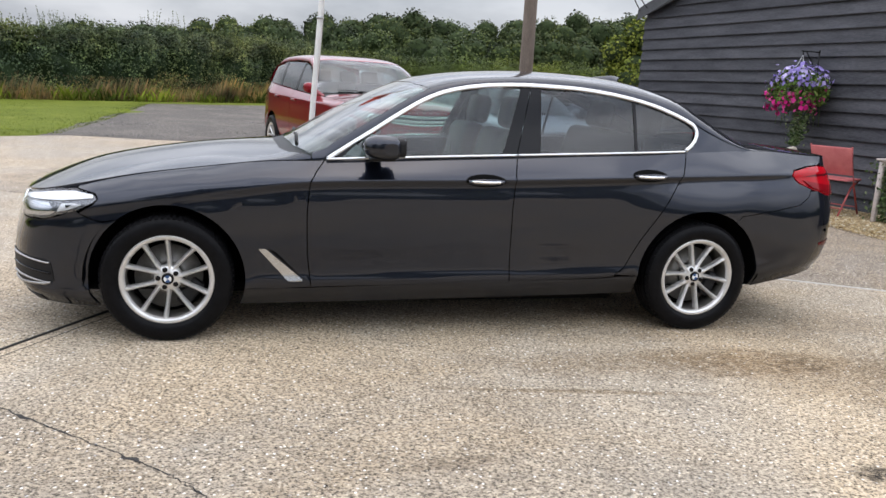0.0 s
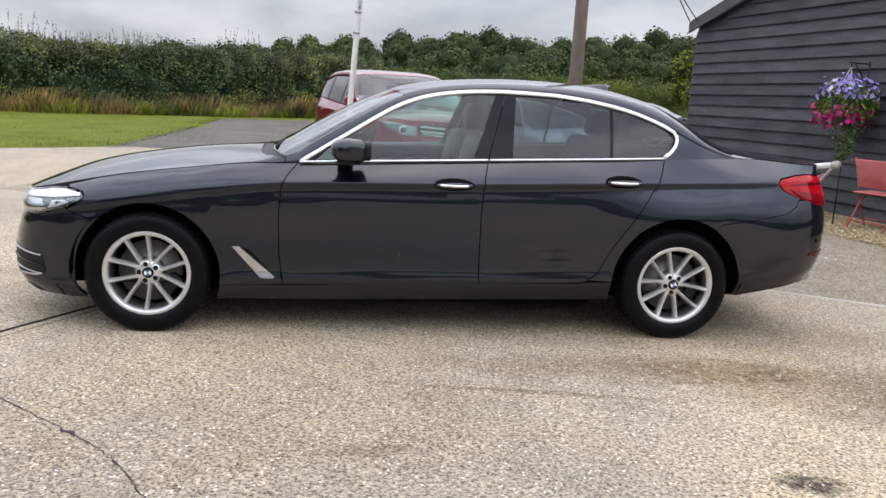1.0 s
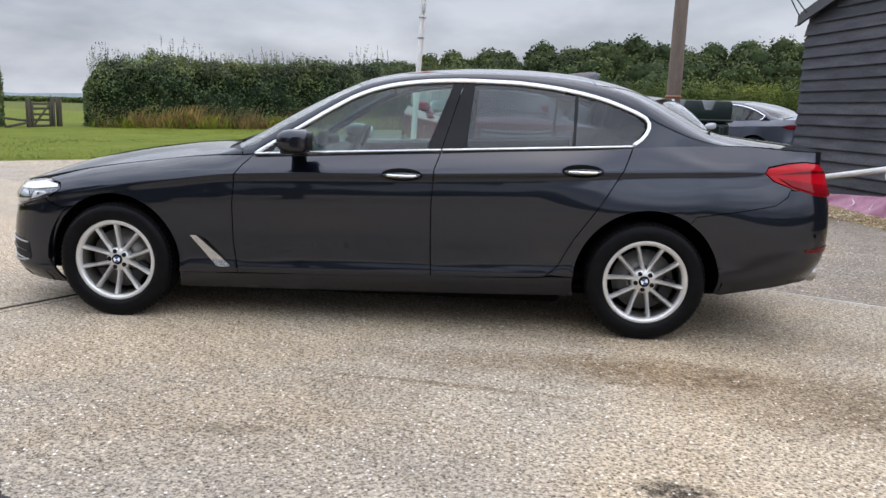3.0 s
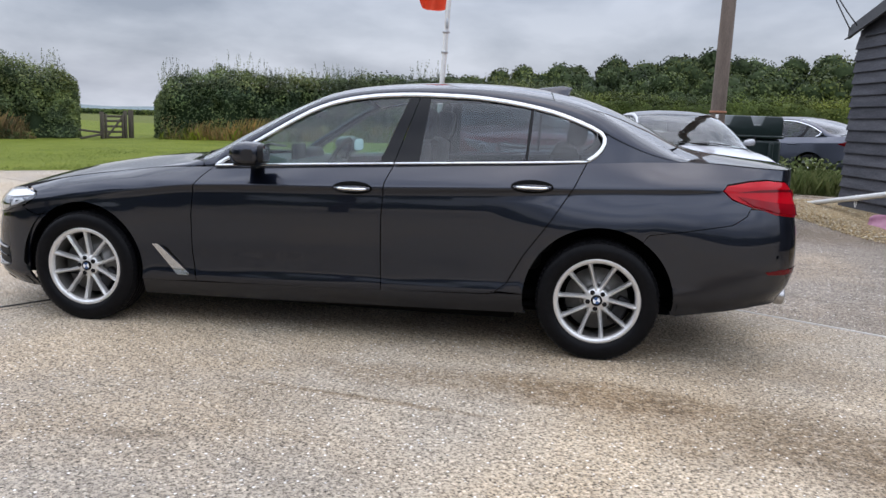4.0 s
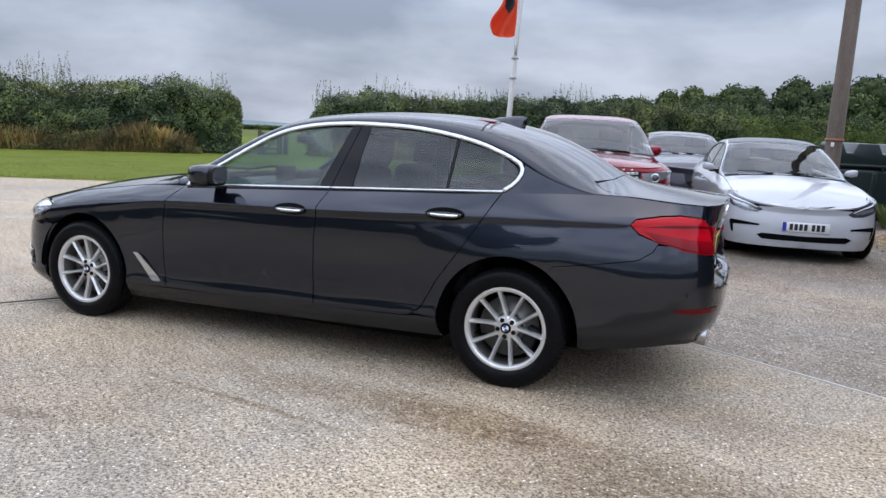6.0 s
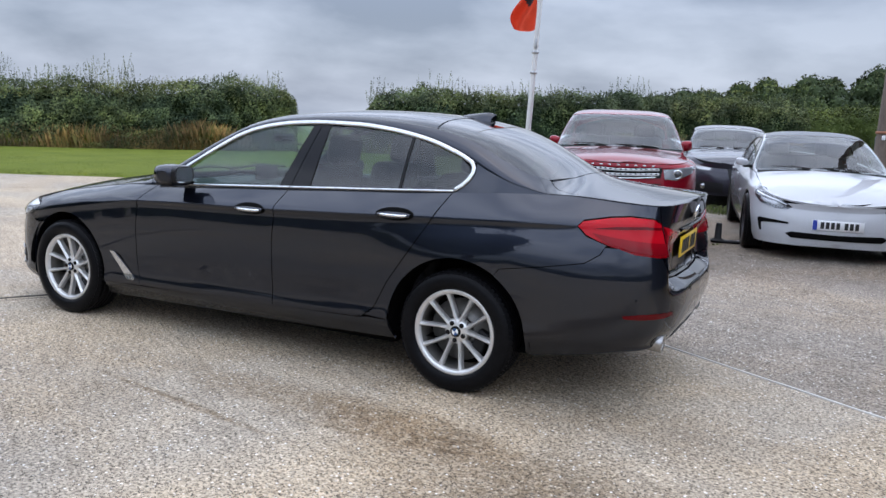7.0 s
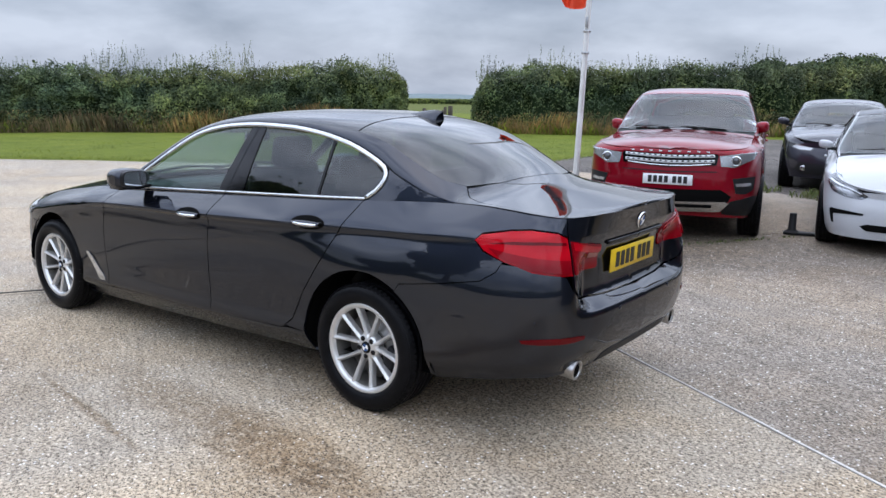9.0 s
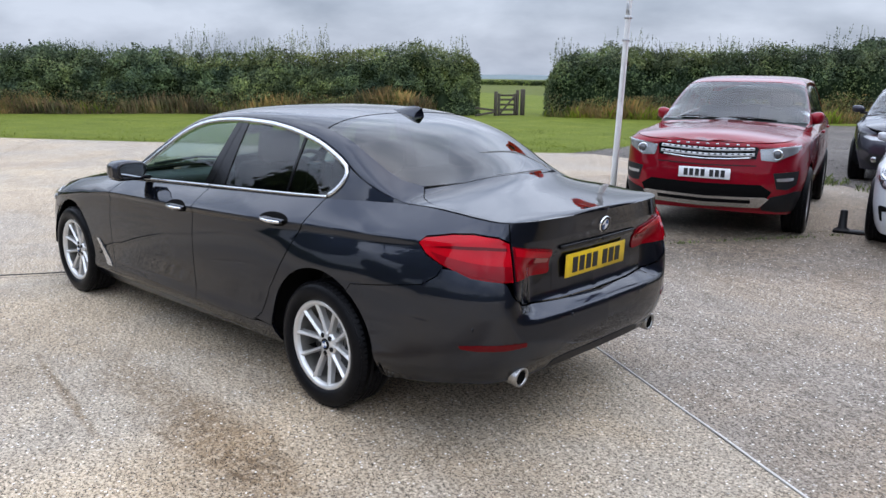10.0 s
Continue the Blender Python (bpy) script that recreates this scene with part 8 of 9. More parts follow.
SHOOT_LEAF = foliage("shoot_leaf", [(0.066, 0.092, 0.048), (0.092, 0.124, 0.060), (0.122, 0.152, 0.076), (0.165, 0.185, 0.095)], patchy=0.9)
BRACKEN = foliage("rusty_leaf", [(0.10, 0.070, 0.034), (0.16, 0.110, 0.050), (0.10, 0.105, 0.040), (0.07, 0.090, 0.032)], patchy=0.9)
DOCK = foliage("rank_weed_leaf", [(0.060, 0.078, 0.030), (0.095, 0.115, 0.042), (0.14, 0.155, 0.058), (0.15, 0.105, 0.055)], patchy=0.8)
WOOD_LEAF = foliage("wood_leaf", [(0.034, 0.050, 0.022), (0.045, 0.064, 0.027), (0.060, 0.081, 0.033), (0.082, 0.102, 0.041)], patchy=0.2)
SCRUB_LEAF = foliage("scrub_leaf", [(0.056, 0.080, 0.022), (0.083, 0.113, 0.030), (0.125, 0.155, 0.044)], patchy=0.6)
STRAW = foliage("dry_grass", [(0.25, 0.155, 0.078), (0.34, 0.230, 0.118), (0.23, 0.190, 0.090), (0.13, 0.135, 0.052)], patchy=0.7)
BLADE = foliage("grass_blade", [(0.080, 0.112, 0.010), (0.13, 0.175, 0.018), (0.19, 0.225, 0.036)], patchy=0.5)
WEED = foliage("weed_leaf", [(0.075, 0.105, 0.032), (0.13, 0.165, 0.052), (0.21, 0.23, 0.095)])
YOUNG_LEAF = foliage("young_leaf", [(0.06, 0.085, 0.012), (0.13, 0.16, 0.022), (0.22, 0.23, 0.04)])
BARK = varied("bark", (0.03, 0.024, 0.018), (0.07, 0.055, 0.04), 3.0, 0.9, 0.5)

for heart_mat in (HEDGE_CORE, HEART_PALE, SCRUB_HEART, WOOD_HEART):
    bsdf(heart_mat).inputs["Specular IOR Level"].default_value = 0.06


def line_at(path, s):
    """Points, and the sideways direction, at the fractions s of a plan path."""
    p = np.array(path, float)
    d = np.r_[0, np.cumsum(np.hypot(*np.diff(p, axis=0).T))]
    x, y = np.interp(s * d[-1], d, p[:, 0]), np.interp(s * d[-1], d, p[:, 1])
    e = 0.01
    x2, y2 = np.interp(np.minimum(s + e, 1) * d[-1], d, p[:, 0]), np.interp(np.minimum(s + e, 1) * d[-1], d, p[:, 1])
    x1, y1 = np.interp(np.maximum(s - e, 0) * d[-1], d, p[:, 0]), np.interp(np.maximum(s - e, 0) * d[-1], d, p[:, 1])
    t = np.stack([x2 - x1, y2 - y1], 1)
    t /= np.linalg.norm(t, axis=1)[:, None]
    return x, y, np.stack([-t[:, 1], t[:, 0]], 1), d[-1]


def lumps(x, y, z, f, seed):
    return np.array([noise.noise((a * f, b * f, c * f + seed)) for a, b, c in zip(x, y, z)])


def hedge(label, path, heights, depth, n, seed, size=0.075, mat=None, shoots=520, mound=0.48, tall_shoot=1.2, ends=(1, 1), heart=None):
    """A field hedge: a solid heart, coloured dark for the shade inside, that follows the same lumps as the skin of
    leaves, and thin shoots that stand out of the top.
    """
    rng = np.random.default_rng(seed)
    hk = knots(*heights)

    def surface(s, a, k):
        x, y, nn, length = line_at(path, s)
        start = np.clip(s * length / 0.7, 0, 1) if ends[0] else 1.0
        stop = np.clip((1 - s) * length / 1.1, 0, 1) if ends[1] else 1.0
        te = np.sqrt(np.minimum(start, stop))
        co, si = np.cos(a), np.maximum(np.sin(a), 0)
        w = np.abs(co) ** 0.55 * np.sign(co) * depth * 0.5
        z = hk(s) * si ** 0.42
        l1 = lumps(x + nn[:, 0] * w, y + nn[:, 1] * w, z, 0.62, seed) * mound * 1.5
        l2 = lumps(x + nn[:, 0] * w, y + nn[:, 1] * w, z, 1.9, seed + 3) * mound * 0.8
        l3 = lumps(x + nn[:, 0] * w, y + nn[:, 1] * w, z, 3.6, seed + 5) * mound * 0.62
        r = k + (l1 + l2 + l3) / (0.5 * depth) * 0.95
        zz = z * (0.80 + 0.20 * te) * (1 - (1 - k) * 0.55) + (l1 * 0.55 + l2 * 0.8 + l3 * 0.6) * si ** 2
        return x + nn[:, 0] * w * r * (0.25 + 0.75 * te), y + nn[:, 1] * w * r * (0.25 + 0.75 * te), np.maximum(zz, 0), nn, co, si

    na = 19
    s0 = np.linspace(0, 1, 240)
    a0 = np.linspace(0, math.pi, na)
    S2, A2 = np.meshgrid(s0, a0, indexing="ij")
    x, y, z, *_ = surface(S2.ravel(), A2.ravel(), 0.76)
    z = np.where((A2.ravel() < 0.01) | (A2.ravel() > 3.13), -0.05, z)
    f = [(i * na + j, (i + 1) * na + j, (i + 1) * na + j + 1, i * na + j + 1) for i in range(len(s0) - 1) for j in range(na - 1)]
    f += [tuple(range(na)), tuple(range((len(s0) - 1) * na, len(s0) * na))[::-1]]
    t = thing("hedge", label=label, category="hedge", group="field hedges", kind="stuff")
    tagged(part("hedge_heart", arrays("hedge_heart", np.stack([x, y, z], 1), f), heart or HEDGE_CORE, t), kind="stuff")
    s, a = rng.uniform(0, 1, n), np.arccos(np.clip(rng.uniform(-1.02, 1.02, n), -1, 1))
    a = np.where(rng.uniform(0, 1, n) < 0.45, np.where(rng.uniform(0, 1, n) < 0.8, 0.0, math.pi) + rng.normal(0, 0.35, n), a)
    a = np.clip(np.abs(a), 0.004, math.pi - 0.004)
    k = rng.choice([0.86, 0.93, 0.98, 1.02, 1.07], n) + rng.normal(0, 0.03, n)
    # the cut ends are leafy too
    e = int(n * 0.09)
    s[:e] = np.abs(rng.normal(0, 0.010, e))
    s[e:2 * e] = 1 - np.abs(rng.normal(0, 0.010, e))
    s = np.clip(s, 0, 1)
    k[:2 * e] = rng.uniform(0.15, 1.05, 2 * e)
    x, y, z, nn, co, si = surface(s, a, k)
    pts = np.stack([x, y, z], 1) + rng.normal(0, 0.035, (n, 3))
    pts[:, 2] = np.maximum(pts[:, 2], 0.02)
    nr = np.stack([nn[:, 0] * co, nn[:, 1] * co, si + 0.25], 1)
    # leaves near the top take a paler colour
    crown = pts[:, 2] > hk(s) * (0.80 + 0.10 * lumps(x, y, z, 0.8, seed + 6)) + rng.normal(0, 0.10, n)
    top_mat = SHOOT_LEAF if mat in (None, HEDGE_LIT) else mat
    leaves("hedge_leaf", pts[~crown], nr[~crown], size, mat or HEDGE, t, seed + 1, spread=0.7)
    leaves("top_leaf", pts[crown], nr[crown], size, top_mat, t, seed + 4, spread=0.7)
    # shoots
    k = shoots
    s = rng.uniform(0.01, 0.99, k)
    x, y, nn, length = line_at(path, s)
    h = hk(s)
    bunch = np.clip(0.6 + lumps(x, y, 0 * x, 0.45, seed + 9) * 1.2, 0.3, 1)
    tall = 0.10 + tall_shoot * bunch * rng.uniform(0, 1, k) ** 2.6
    pts, nr = [], []
    for i in range(k):
        lean = rng.normal(0, 0.13, 2)
        off = rng.uniform(-0.34, 0.34) * depth
        m = int(8 + 42 * tall[i])
        q = rng.uniform(-0.25, 1, m)
        wide = 0.034 * (1.1 - np.clip(q, 0, 1))
        pts.append(np.stack([x[i] + nn[i, 0] * off + lean[0] * q * tall[i] + rng.normal(0, 1, m) * wide, y[i] + nn[i, 1] * off + lean[1] * q * tall[i] + rng.normal(0, 1, m) * wide, h[i] - 0.06 + q * tall[i]], 1))
        nr.append(rng.normal(0, 1, (m, 3)))
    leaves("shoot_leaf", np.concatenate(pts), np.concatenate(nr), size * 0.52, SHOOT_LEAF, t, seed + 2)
    return t


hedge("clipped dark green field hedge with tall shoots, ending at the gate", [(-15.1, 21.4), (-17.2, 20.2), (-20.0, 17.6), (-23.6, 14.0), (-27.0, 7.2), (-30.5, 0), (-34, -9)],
      [(0, 2.35), (0.06, 2.6), (0.2, 2.45), (0.45, 2.3), (0.7, 2.25), (1, 2.35)], 1.9, 140000, 21, 0.092, HEDGE_LIT, shoots=2000, heart=HEART_PALE)
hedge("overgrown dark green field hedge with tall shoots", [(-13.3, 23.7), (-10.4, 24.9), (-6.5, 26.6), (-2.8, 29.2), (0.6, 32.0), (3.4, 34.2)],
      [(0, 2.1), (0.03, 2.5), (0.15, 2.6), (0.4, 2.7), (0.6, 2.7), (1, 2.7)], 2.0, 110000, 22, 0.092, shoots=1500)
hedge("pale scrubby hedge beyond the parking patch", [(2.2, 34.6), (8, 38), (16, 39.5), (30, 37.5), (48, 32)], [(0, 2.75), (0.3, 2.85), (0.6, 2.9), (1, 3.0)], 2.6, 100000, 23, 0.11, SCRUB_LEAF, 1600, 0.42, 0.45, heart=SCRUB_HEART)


def blades(name, pts, tall, wide, mat, seed, label, category, lean=0.35, parent=None):
    """Grass: one thin bent triangle pair a blade."""
    g = np.random.default_rng(seed)
    n = len(pts)
    a = g.uniform(0, 2 * math.pi, n)
    d = np.stack([np.cos(a), np.sin(a), np.zeros(n)], 1)
    side = np.stack([-np.sin(a), np.cos(a), np.zeros(n)], 1)
    h = (np.broadcast_to(tall, (n,)) * g.uniform(0.5, 1.2, n))[:, None]
    w = wide
    up = np.array([0, 0, 1.0])
    v = np.stack([pts - side * w, pts + side * w, pts + up * h * 0.6 + d * h * lean * 0.3 + side * w * 0.6, pts + up * h + d * h * lean], 1).reshape(-1, 3)
    i = np.arange(n)[:, None] * 4
    tri = np.concatenate([i + [0, 1, 2], i + [0, 2, 3]], 1).reshape(-1)
    me = bpy.data.meshes.new(name)
    me.vertices.add(4 * n)
    me.vertices.foreach_set("co", v.ravel())
    me.loops.add(6 * n)
    me.loops.foreach_set("vertex_index", tri)
    me.polygons.add(2 * n)
    me.polygons.foreach_set("loop_start", np.arange(2 * n) * 3)
    me.update(calc_edges=True)
    me.validate()
    return tagged(part(name, me, mat, parent), label, category, kind="stuff")


def along_band(path, n, lo, hi, seed, clump=0.6, floor=-0.05):
    """Points scattered in a band beside a path, in clumps."""
    rng = np.random.default_rng(seed)
    s = rng.uniform(0, 1, n * 3)
    x, y, nn, length = line_at(path, s)
    keep = (np.array([noise.noise((a * clump, b * clump, seed)) for a, b in zip(x, y)]) + rng.normal(0, 0.25, len(s))) > floor
    x, y, nn = x[keep][:n], y[keep][:n], nn[keep][:n]
    w = rng.uniform(lo, hi, len(x))
    return np.stack([x + nn[:, 0] * w, y + nn[:, 1] * w, np.zeros(len(x))], 1)


LEFT_FOOT = [(-16.2, 20.0), (-20.0, 16.4), (-23.2, 12.6), (-26.0, 6.6), (-29.5, 0), (-33, -9)]
RIGHT_FOOT = [(-12.6, 22.8), (-10.0, 23.8), (-6.0, 25.6), (-2.4, 28.0), (1.2, 30.8), (6, 34.4)]
for path, seed, sgn in ((LEFT_FOOT, 51, 1), (RIGHT_FOOT, 52, -1)):
    p = along_band(path, 46000 if sgn > 0 else 15000, -0.8, 0.7, seed, 0.45, -0.45 if sgn > 0 else -0.05)
    tuft = np.clip(0.80 + 0.55 * np.array([noise.noise((a * 0.55, b * 0.55, seed + 4)) for a, b, _ in p]), 0.45, 1.15)
    blades("tall_dry_grass", p, 0.08 + 0.84 * tuft * np.random.default_rng(seed).uniform(0, 1, len(p)) ** 1.1, 0.0042, STRAW, seed, "tall dry straw-coloured grass at the foot of the hedge", "dry grass", 0.28)
    p = along_band(path, 8000, -1.0, 0.6, seed + 7, 0.9)
    blades("rough_grass", p, 0.06 + 0.50 * np.random.default_rng(seed + 3).uniform(0, 1, len(p)) ** 1.6, 0.006, BLADE, seed + 7, "rough green grass at the foot of the hedge", "long grass", 0.5)
    w = along_band(path, 16000 if sgn < 0 else 7000, -0.7, 0.8, seed + 13, 0.6)
    w[:, 2] = np.random.default_rng(seed + 13).uniform(0.03, 1.0, len(w)) * np.clip(0.75 + 0.9 * np.array([noise.noise((a * 0.6, b * 0.6, seed)) for a, b, _ in w]), 0.25, 1.2)
    tagged(leaves("hedge_weeds", w, np.tile([0.2, -0.5, 0.5], (len(w), 1)), 0.075, DOCK, None, seed + 14), "rank green weeds at the foot of the hedge", "weeds", kind="stuff")
    q = along_band(path, 14000, -0.5, 0.8, seed + 9, 0.5)
    q[:, 2] = np.random.default_rng(seed).uniform(0.05, 0.9, len(q))
    tagged(leaves("bramble", q, np.tile([0.3, -0.6, 0.5], (len(q), 1)), 0.060, BRACKEN, None, seed + 10), "low rusty brambles along the hedge", "bramble", kind="stuff")

mound = along_band([(-19.2, 16.8), (-17.5, 18.5), (-15.9, 20.0)], 13000, -0.6, 0.5, 91, 0.3)
lift = np.clip(1 - np.abs(np.hypot(mound[:, 0] + 17.4, mound[:, 1] - 18.5) / 2.2) ** 2.2, 0.12, 1)
blades("tall_dry_grass", mound, (0.22 + 0.92 * np.random.default_rng(92).uniform(0, 1, len(mound)) ** 0.8) * lift, 0.0045, STRAW, 93, "tall mound of dry grass in front of the hedge", "dry grass", 0.35)
w = along_band([(-20.4, 15.6), (-18.6, 17.2), (-15.9, 19.9)], 8000, -0.7, 0.6, 94, 0.3)
w[:, 2] = np.random.default_rng(95).uniform(0.02, 0.85, len(w)) * np.clip(1 - np.abs(np.hypot(w[:, 0] + 18.0, w[:, 1] - 17.7) / 3.0) ** 2.2, 0.3, 1)
tagged(leaves("hedge_weeds", w, np.tile([0.2, -0.5, 0.5], (len(w), 1)), 0.07, DOCK, None, 96), "rank weeds among the dry grass by the gate", "weeds", kind="stuff")

# lawn blades along its edge and across its nearer half
rng = np.random.default_rng(61)
edge = [(-24.0, -3.2), (-15.0, 3.3), (-11.6, 5.8), (-8.4, 7.8), (-4.1, 10.7), (-3.3, 11.35), (-3.2, 16), (-3.4, 25)]
s = rng.uniform(0, 1, 26000)
x, y, nn, _ = line_at(edge, s)
w = rng.uniform(0, 1, len(s)) ** 1.6 * 7.5 + 0.02
p = np.stack([x + nn[:, 0] * w, y + nn[:, 1] * w, np.full(len(s), 0.02)], 1)
blades("lawn_grass", p, 0.040, 0.005, BLADE, 62, "short mown lawn grass", "grass", 0.6)

# weeds round the tank, along the kerb and at the edge of the concrete
w1 = np.stack([rng.uniform(6.3, 8.4, 6500), rng.uniform(9.9, 12.4, 6500), np.zeros(6500)], 1)
blades("long_weeds", w1, 0.38, 0.0045, WEED, 63, "long green weeds beside the oil tank", "weeds", 0.5)
q = np.stack([rng.uniform(6.4, 8.0, 900), rng.uniform(10.6, 12.2, 900), rng.uniform(0.05, 0.62, 900)], 1)
tagged(leaves("weed_clump", q, np.tile([0, -0.5, 0.6], (900, 1)), 0.09, WEED, None, 64), "leafy weeds beside the oil tank", "weeds", kind="stuff")
w2 = along_band([(1.6, 10.2), (2.6, 9.75), (3.6, 9.5)], 300, -0.35, 0.25, 65, 2.5)
blades("edge_weeds", w2, 0.13, 0.007, WEED, 66, "low weeds at the edge of the concrete", "weeds", 0.6)
w3 = along_band([(2.30, 3.93), (3.50, 5.75)], 110, -0.04, 0.04, 67, 4.0)
blades("joint_moss", w3, 0.03, 0.008, WEED, 68, "moss and low weeds in the slab joint", "moss", 0.8)


def stones(name, pts, size, mat, seed, label):
    g = np.random.default_rng(seed)
    base = np.array([(1, 0, 0), (-1, 0, 0), (0, 1, 0), (0, -1, 0), (0, 0, 1), (0, 0, -1)], float)
    tri = np.array([(0, 2, 4), (2, 1, 4), (1, 3, 4), (3, 0, 4), (2, 0, 5), (1, 2, 5), (3, 1, 5), (0, 3, 5)])
    n = len(pts)
    v = base[None] * (size * g.uniform(0.5, 1.3, (n, 1, 1))) * g.uniform(0.6, 1.2, (n, 6, 1)) * np.array([1, 1, 0.6])
    a = g.uniform(0, 6.28, n)
    c, s_ = np.cos(a), np.sin(a)
    vx = v[:, :, 0] * c[:, None] - v[:, :, 1] * s_[:, None]
    vy = v[:, :, 0] * s_[:, None] + v[:, :, 1] * c[:, None]
    v = np.stack([vx, vy, v[:, :, 2]], -1) + pts[:, None]
    f = (np.arange(n)[:, None, None] * 6 + tri[None]).reshape(-1, 3)
    return tagged(part(name, arrays(name, v.reshape(-1, 3), f.tolist()), mat), label, "gravel", kind="stuff")


PEBBLE = foliage("golden_pebble", [(0.20, 0.13, 0.06), (0.42, 0.30, 0.15), (0.55, 0.44, 0.26), (0.66, 0.60, 0.48)])
PEBBLE_GREY = foliage("grey_pebble", [(0.07, 0.065, 0.06), (0.17, 0.16, 0.15), (0.30, 0.28, 0.27)])
g = np.random.default_rng(71)
n = 5200
yy = g.uniform(0.6, 9.0, n)
left = np.interp(yy, [0.4, 1.8, 2.6, 4.6, 6.4, 7.5, 8.9], [6.85, 6.80, 6.72, 6.25, 5.98, 5.90, 6.05])
right = 7.17 + 0.1715 * (8.3 - yy)
xx = left - 0.12 + (right - left) * g.uniform(0, 1, n)
stones("shingle_stones", np.stack([xx, yy, np.full(n, 0.026)], 1), 0.016, PEBBLE, 72, "loose golden shingle stones")
n = 3000
p = np.stack([g.uniform(-3.1, 6.6, n), g.uniform(9.6, 17, n), np.full(n, 0.022)], 1)
p = p[inside(p[:, :2], [(-3.2, 11.4), (1.9, 10.2), (4.3, 9.3), (6.6, 10.2), (7, 17), (-3.1, 17)])]
stones("gravel_stones", p, 0.018, PEBBLE_GREY, 73, "loose grey gravel stones")


def wood(name, label, spots, seed, leaf=0.55, per=420, mat=None, clumps=9):
    """A belt of trees: tapered trunks with a few limbs, and rounded crowns of leafy clumps round solid balls coloured
    dark for inner shade. spots: x, y, height, width.
    """
    rng = np.random.default_rng(seed)
    t = thing(name, label=label, category="trees", kind="stuff")
    pts, nr, trunks = [], [], []
    ball = bmesh.new()
    bmesh.ops.create_icosphere(ball, subdivisions=2, radius=1.0)
    bv = np.array([v.co[:] for v in ball.verts])
    bf = np.array([[v.index for v in f.verts] for f in ball.faces])
    ball.free()
    cv, cf = [], []
    lump0 = np.array([1 + 0.30 * noise.noise(q * 2.3) + 0.12 * noise.noise(q * 6.0) for q in bv])[:, None]
    for x, y, h, w in spots:
        m = clumps
        a = rng.uniform(0, 6.28, m)
        up = rng.uniform(0.30, 0.80, m)
        out = np.sqrt(np.clip(1 - ((up - 0.52) / 0.46) ** 2, 0, 1)) * rng.uniform(0.45, 0.8, m)
        for k in range(m):
            r = w * rng.uniform(0.15, 0.29)
            c = np.array([x + math.cos(a[k]) * out[k] * w * 0.5, y + math.sin(a[k]) * out[k] * w * 0.5, min(h - r * 0.85, h * up[k])])
            if k == 0:
                r, c = w * 0.33, np.array([x + rng.normal(0, 0.06) * w, y, h - w * 0.32])
            if k == 1:
                r, c = w * 0.42, np.array([x, y, h * 0.52])
            d = rng.normal(0, 1, (int(per / m * (r / (0.25 * w)) ** 2), 3))
            d /= np.linalg.norm(d, axis=1)[:, None]
            ruff = 1 + np.array([0.25 * noise.noise(q * 1.7 + c * 0.7) + 0.20 * noise.noise(q * 4.3 + c * 0.9) for q in d])[:, None]
            pts.append(d * ruff * rng.uniform(0.84, 1.07, (len(d), 1)) * np.array([r, r, r * 0.88]) + c)
            nr.append(d + np.array([0, 0, 0.2]))
            cf.append(bf + len(cv) * len(bv))
            cv.append(bv * lump0 * np.array([r, r, r * 0.88]) * 0.86 + c)
        b = Vector((x, y, -0.4))
        trunks.append(tube([b, b + Vector((0.05 * w, 0, h * 0.3)), b + Vector((0.0, 0.05 * w, h * 0.62))], 0.027 * h, 7, 0.01 * h))
        for k in range(3):
            q = rng.uniform(0, 6.28)
            trunks.append(tube([b + Vector((0, 0, h * 0.32)), b + Vector((math.cos(q) * w * 0.25, math.sin(q) * w * 0.25, h * 0.62))], 0.012 * h, 5, 0.005 * h))
    tagged(part("trunk", joined(*trunks), BARK, t), kind="stuff")
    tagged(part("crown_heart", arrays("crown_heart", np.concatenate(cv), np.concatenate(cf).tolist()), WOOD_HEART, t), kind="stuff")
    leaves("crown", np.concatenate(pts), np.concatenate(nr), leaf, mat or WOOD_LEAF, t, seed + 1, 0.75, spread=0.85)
    return t


rng = np.random.default_rng(81)
skyline = knots((-16, 2.4), (-11, 3.0), (-6, 3.4), (-1.5, 3.8), (3.5, 4.3), (6, 4.4), (8.5, 5.3), (11, 4.5), (13.4, 4.95), (17.5, 4.75), (21, 5.15), (25, 5.4), (60, 5.2))
spots = []
for row, (dist, part_h) in enumerate(((92, 0.72), (102, 0.88), (114, 1.0))):
    for az in np.arange(-14 + 0.7 * row, 50, 2.0):
        a = radians(az + rng.normal(0, 0.35))
        d = dist + rng.normal(0, 3)
        h = 1.3 + d * math.tan(radians(float(skyline(az)) * 1.07 * part_h)) * rng.uniform(0.92, 1.06)
        spots.append((2 + d * math.sin(a), -5 + d * math.cos(a), h, min(h * 0.95, rng.uniform(4.6, 7.6))))
wood("woodland", "dark green mixed woodland on the far side of the field", spots, 82, 0.36, 4400, clumps=20)
spots = []
for az in np.arange(-26, -14, 2.4):
    a = radians(az + rng.normal(0, 0.5))
    d = 150 + rng.normal(0, 8)
    spots.append((d * math.sin(a), d * math.cos(a), rng.uniform(4.5, 7.5), rng.uniform(6, 9)))
for az in np.arange(-100, -62, 3.2):
    a = radians(az + rng.normal(0, 0.8))
    d = 95 + rng.normal(0, 8)
    spots.append((d * math.sin(a), d * math.cos(a), rng.uniform(3.6, 5.2), rng.uniform(4.5, 7)))
wood("woodland", "far scattered hedgerow trees", spots, 84, 0.45, 800)
spots = [(15.3, 24.3, 4.6, 2.6)]
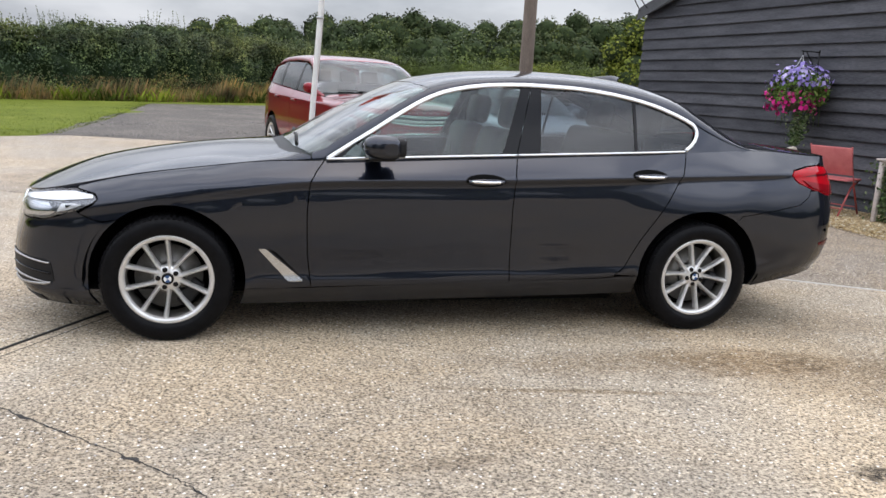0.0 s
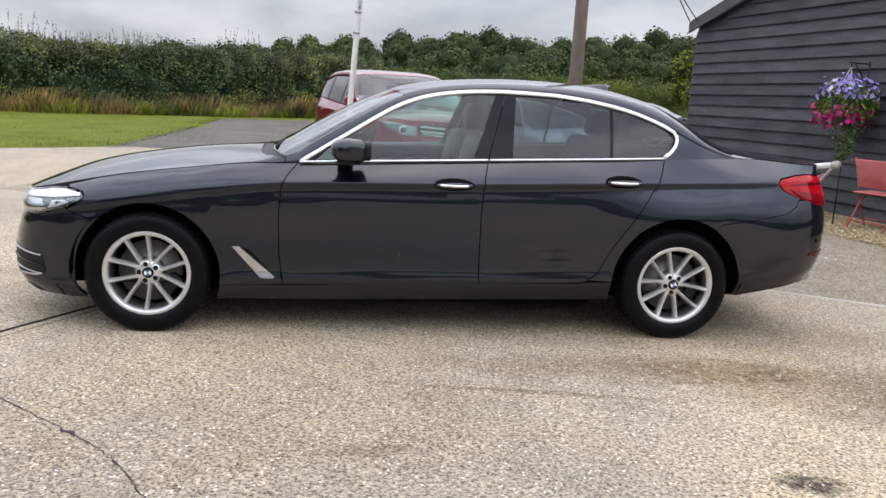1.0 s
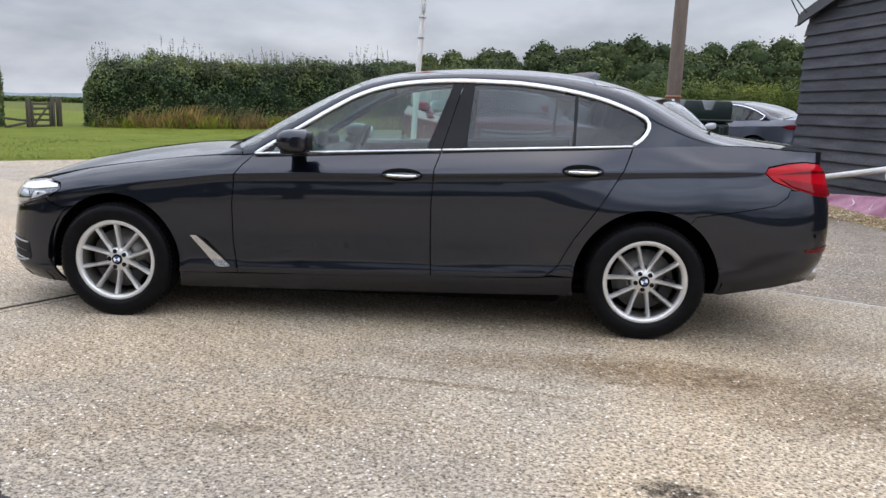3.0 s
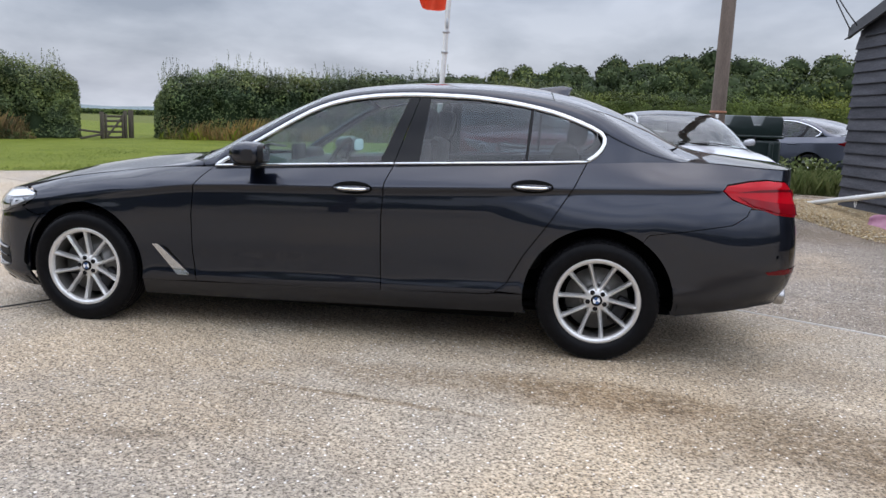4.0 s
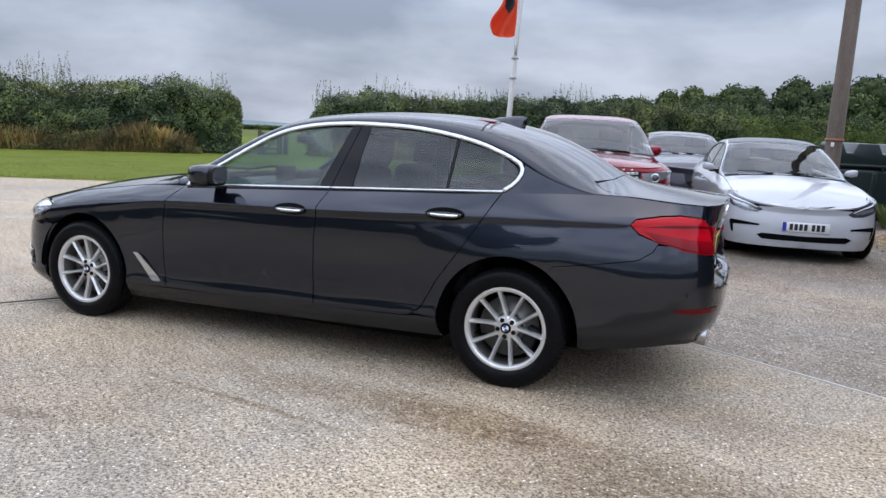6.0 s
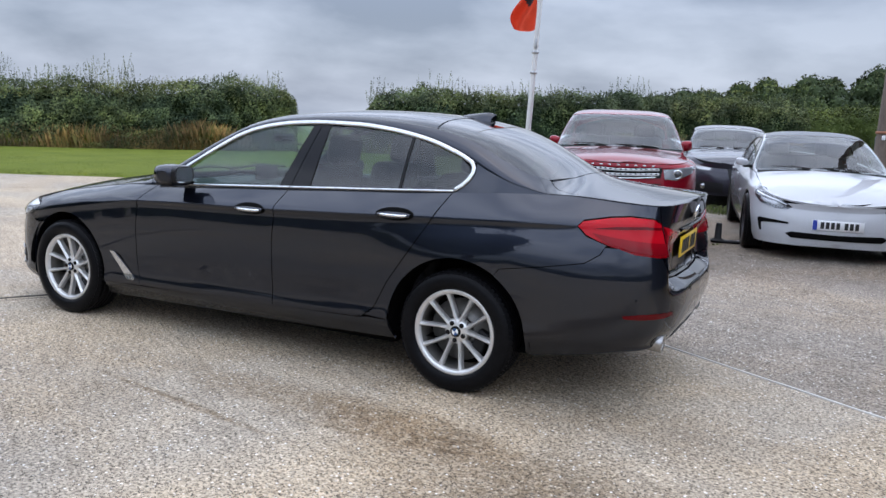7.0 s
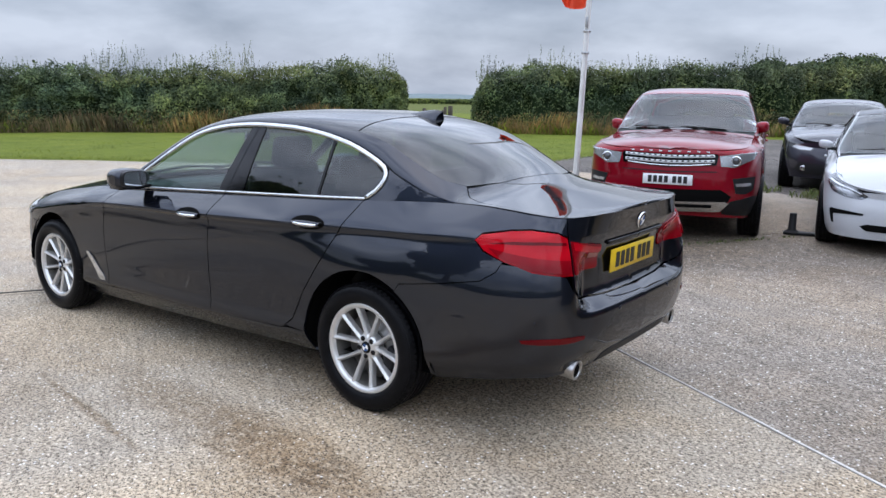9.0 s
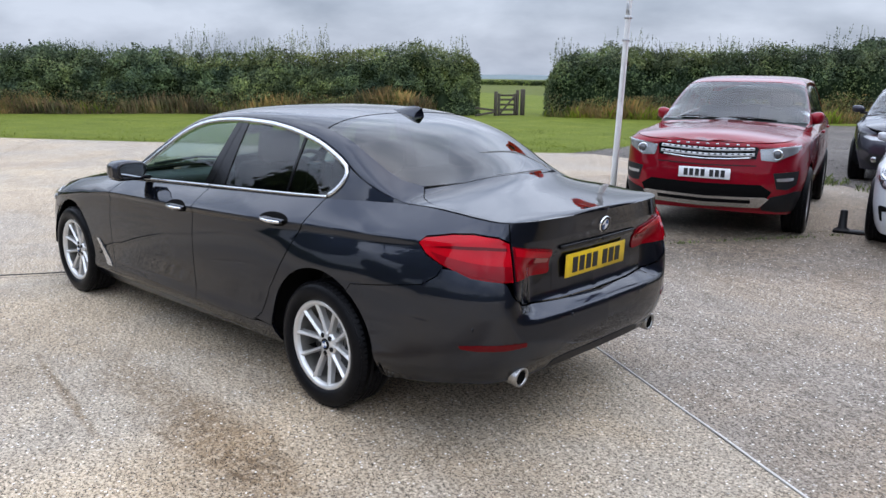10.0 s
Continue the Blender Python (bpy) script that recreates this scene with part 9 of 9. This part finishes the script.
wood("young_tree", "yellow-green young tree beside the barn", spots, 86, 0.13, 5200, YOUNG_LEAF)
# the belt of trees behind the filming side, seen in the paint and the glass
spots = []
for i in range(44):
    a = radians(100 + 165 * i / 43 + rng.normal(0, 1.2))
    d = 40 + rng.normal(0, 3.0)
    spots.append((2 + d * math.sin(a), -2 + d * math.cos(a), rng.uniform(1.9, 3.6), rng.uniform(4.0, 6.5)))
spots += [(-12.5, -11.5, 8.6, 6.4), (-9.5, -19.0, 5.2, 4.6), (-19.0, -13.5, 6.0, 5.2), (-15.5, -8.6, 6.6, 5.0), (-20.5, -9.5, 7.0, 5.4), (-2.6, -14.4, 10.2, 6.0)]
wood("tree_belt", "belt of garden trees on the near side of the yard", spots, 88, 0.26, 1200, clumps=7)

hedge("far low hedgerow across the pasture", [(-150, 75), (-125, 125), (-95, 150), (-60, 165)], [(0, 1.0), (0.4, 0.9), (1, 1.1)], 3.0, 26000, 31, 0.40, SCRUB_LEAF, 60, 0.12)
# added hedge, never in view: closes the skyline that paint and glass reflect
hedge("unseen hedge behind the camera, added for a dark skyline in reflections", [(-32, -12), (-22, -26), (-4, -33), (14, -31), (30, -20), (38, -4)], [(0, 2.2), (0.5, 2.4), (1, 2.2)], 2.0, 26000, 29, 0.20, None, 200, 0.5)

# low hills at the horizon, blue-grey in colour for the haze of distance
HILL = varied("far_hills", (0.10, 0.14, 0.15), (0.15, 0.19, 0.19), 0.01, 0.95, 0.0)
bm = bmesh.new()
rows = []
for i in range(181):
    a = 2 * math.pi * i / 180
    h = 5 + 5 * noise.noise((math.cos(a) * 3, math.sin(a) * 3, 0)) + 4 * noise.noise((math.cos(a) * 14, math.sin(a) * 14, 3))
    rows.append([bm.verts.new((1100 * math.sin(a) * k, 1100 * math.cos(a) * k, z)) for k, z in ((1.0, -3), (1.05, h * 0.8), (1.12, h))])
for p, q in zip(rows, rows[1:]):
    for j in range(2):
        bm.faces.new((p[j], q[j], q[j + 1], p[j + 1])).smooth = True
tagged(part("backdrop_hills", bm, HILL), "low hazy hills on the horizon", "hills", kind="structure")

# the yard behind the long joint, and all that lies loose on it, climbs gently away from the saloon
def climb(x, y):
    return 0.011 * np.clip(0.51 * np.asarray(x) + 0.86 * np.asarray(y) - 2.55, 0, 22)


for ob in list(scene.objects):
    base = ob.name.split(".")[0]
    if base in ("slab", "lawn", "gravel", "shingle", "tall_dry_grass", "rough_grass", "bramble", "hedge_weeds", "lawn_grass", "long_weeds", "weed_clump", "edge_weeds", "joint_moss", "shingle_stones", "gravel_stones", "joint_bead"):
        co = np.empty(len(ob.data.vertices) * 3)
        ob.data.vertices.foreach_get("co", co)
        co = co.reshape(-1, 3)
        co[:, 2] += climb(co[:, 0], co[:, 1])
        ob.data.vertices.foreach_set("co", co.ravel())
        ob.data.update()
    if ob.parent is None and base in ("bollard_stump", "folding_chair", "garden_table", "banner_pole", "banner"):
        x, y, z = ob.matrix_basis.translation
        ob.matrix_basis.translation = (x, y, z + float(climb(x, y)))
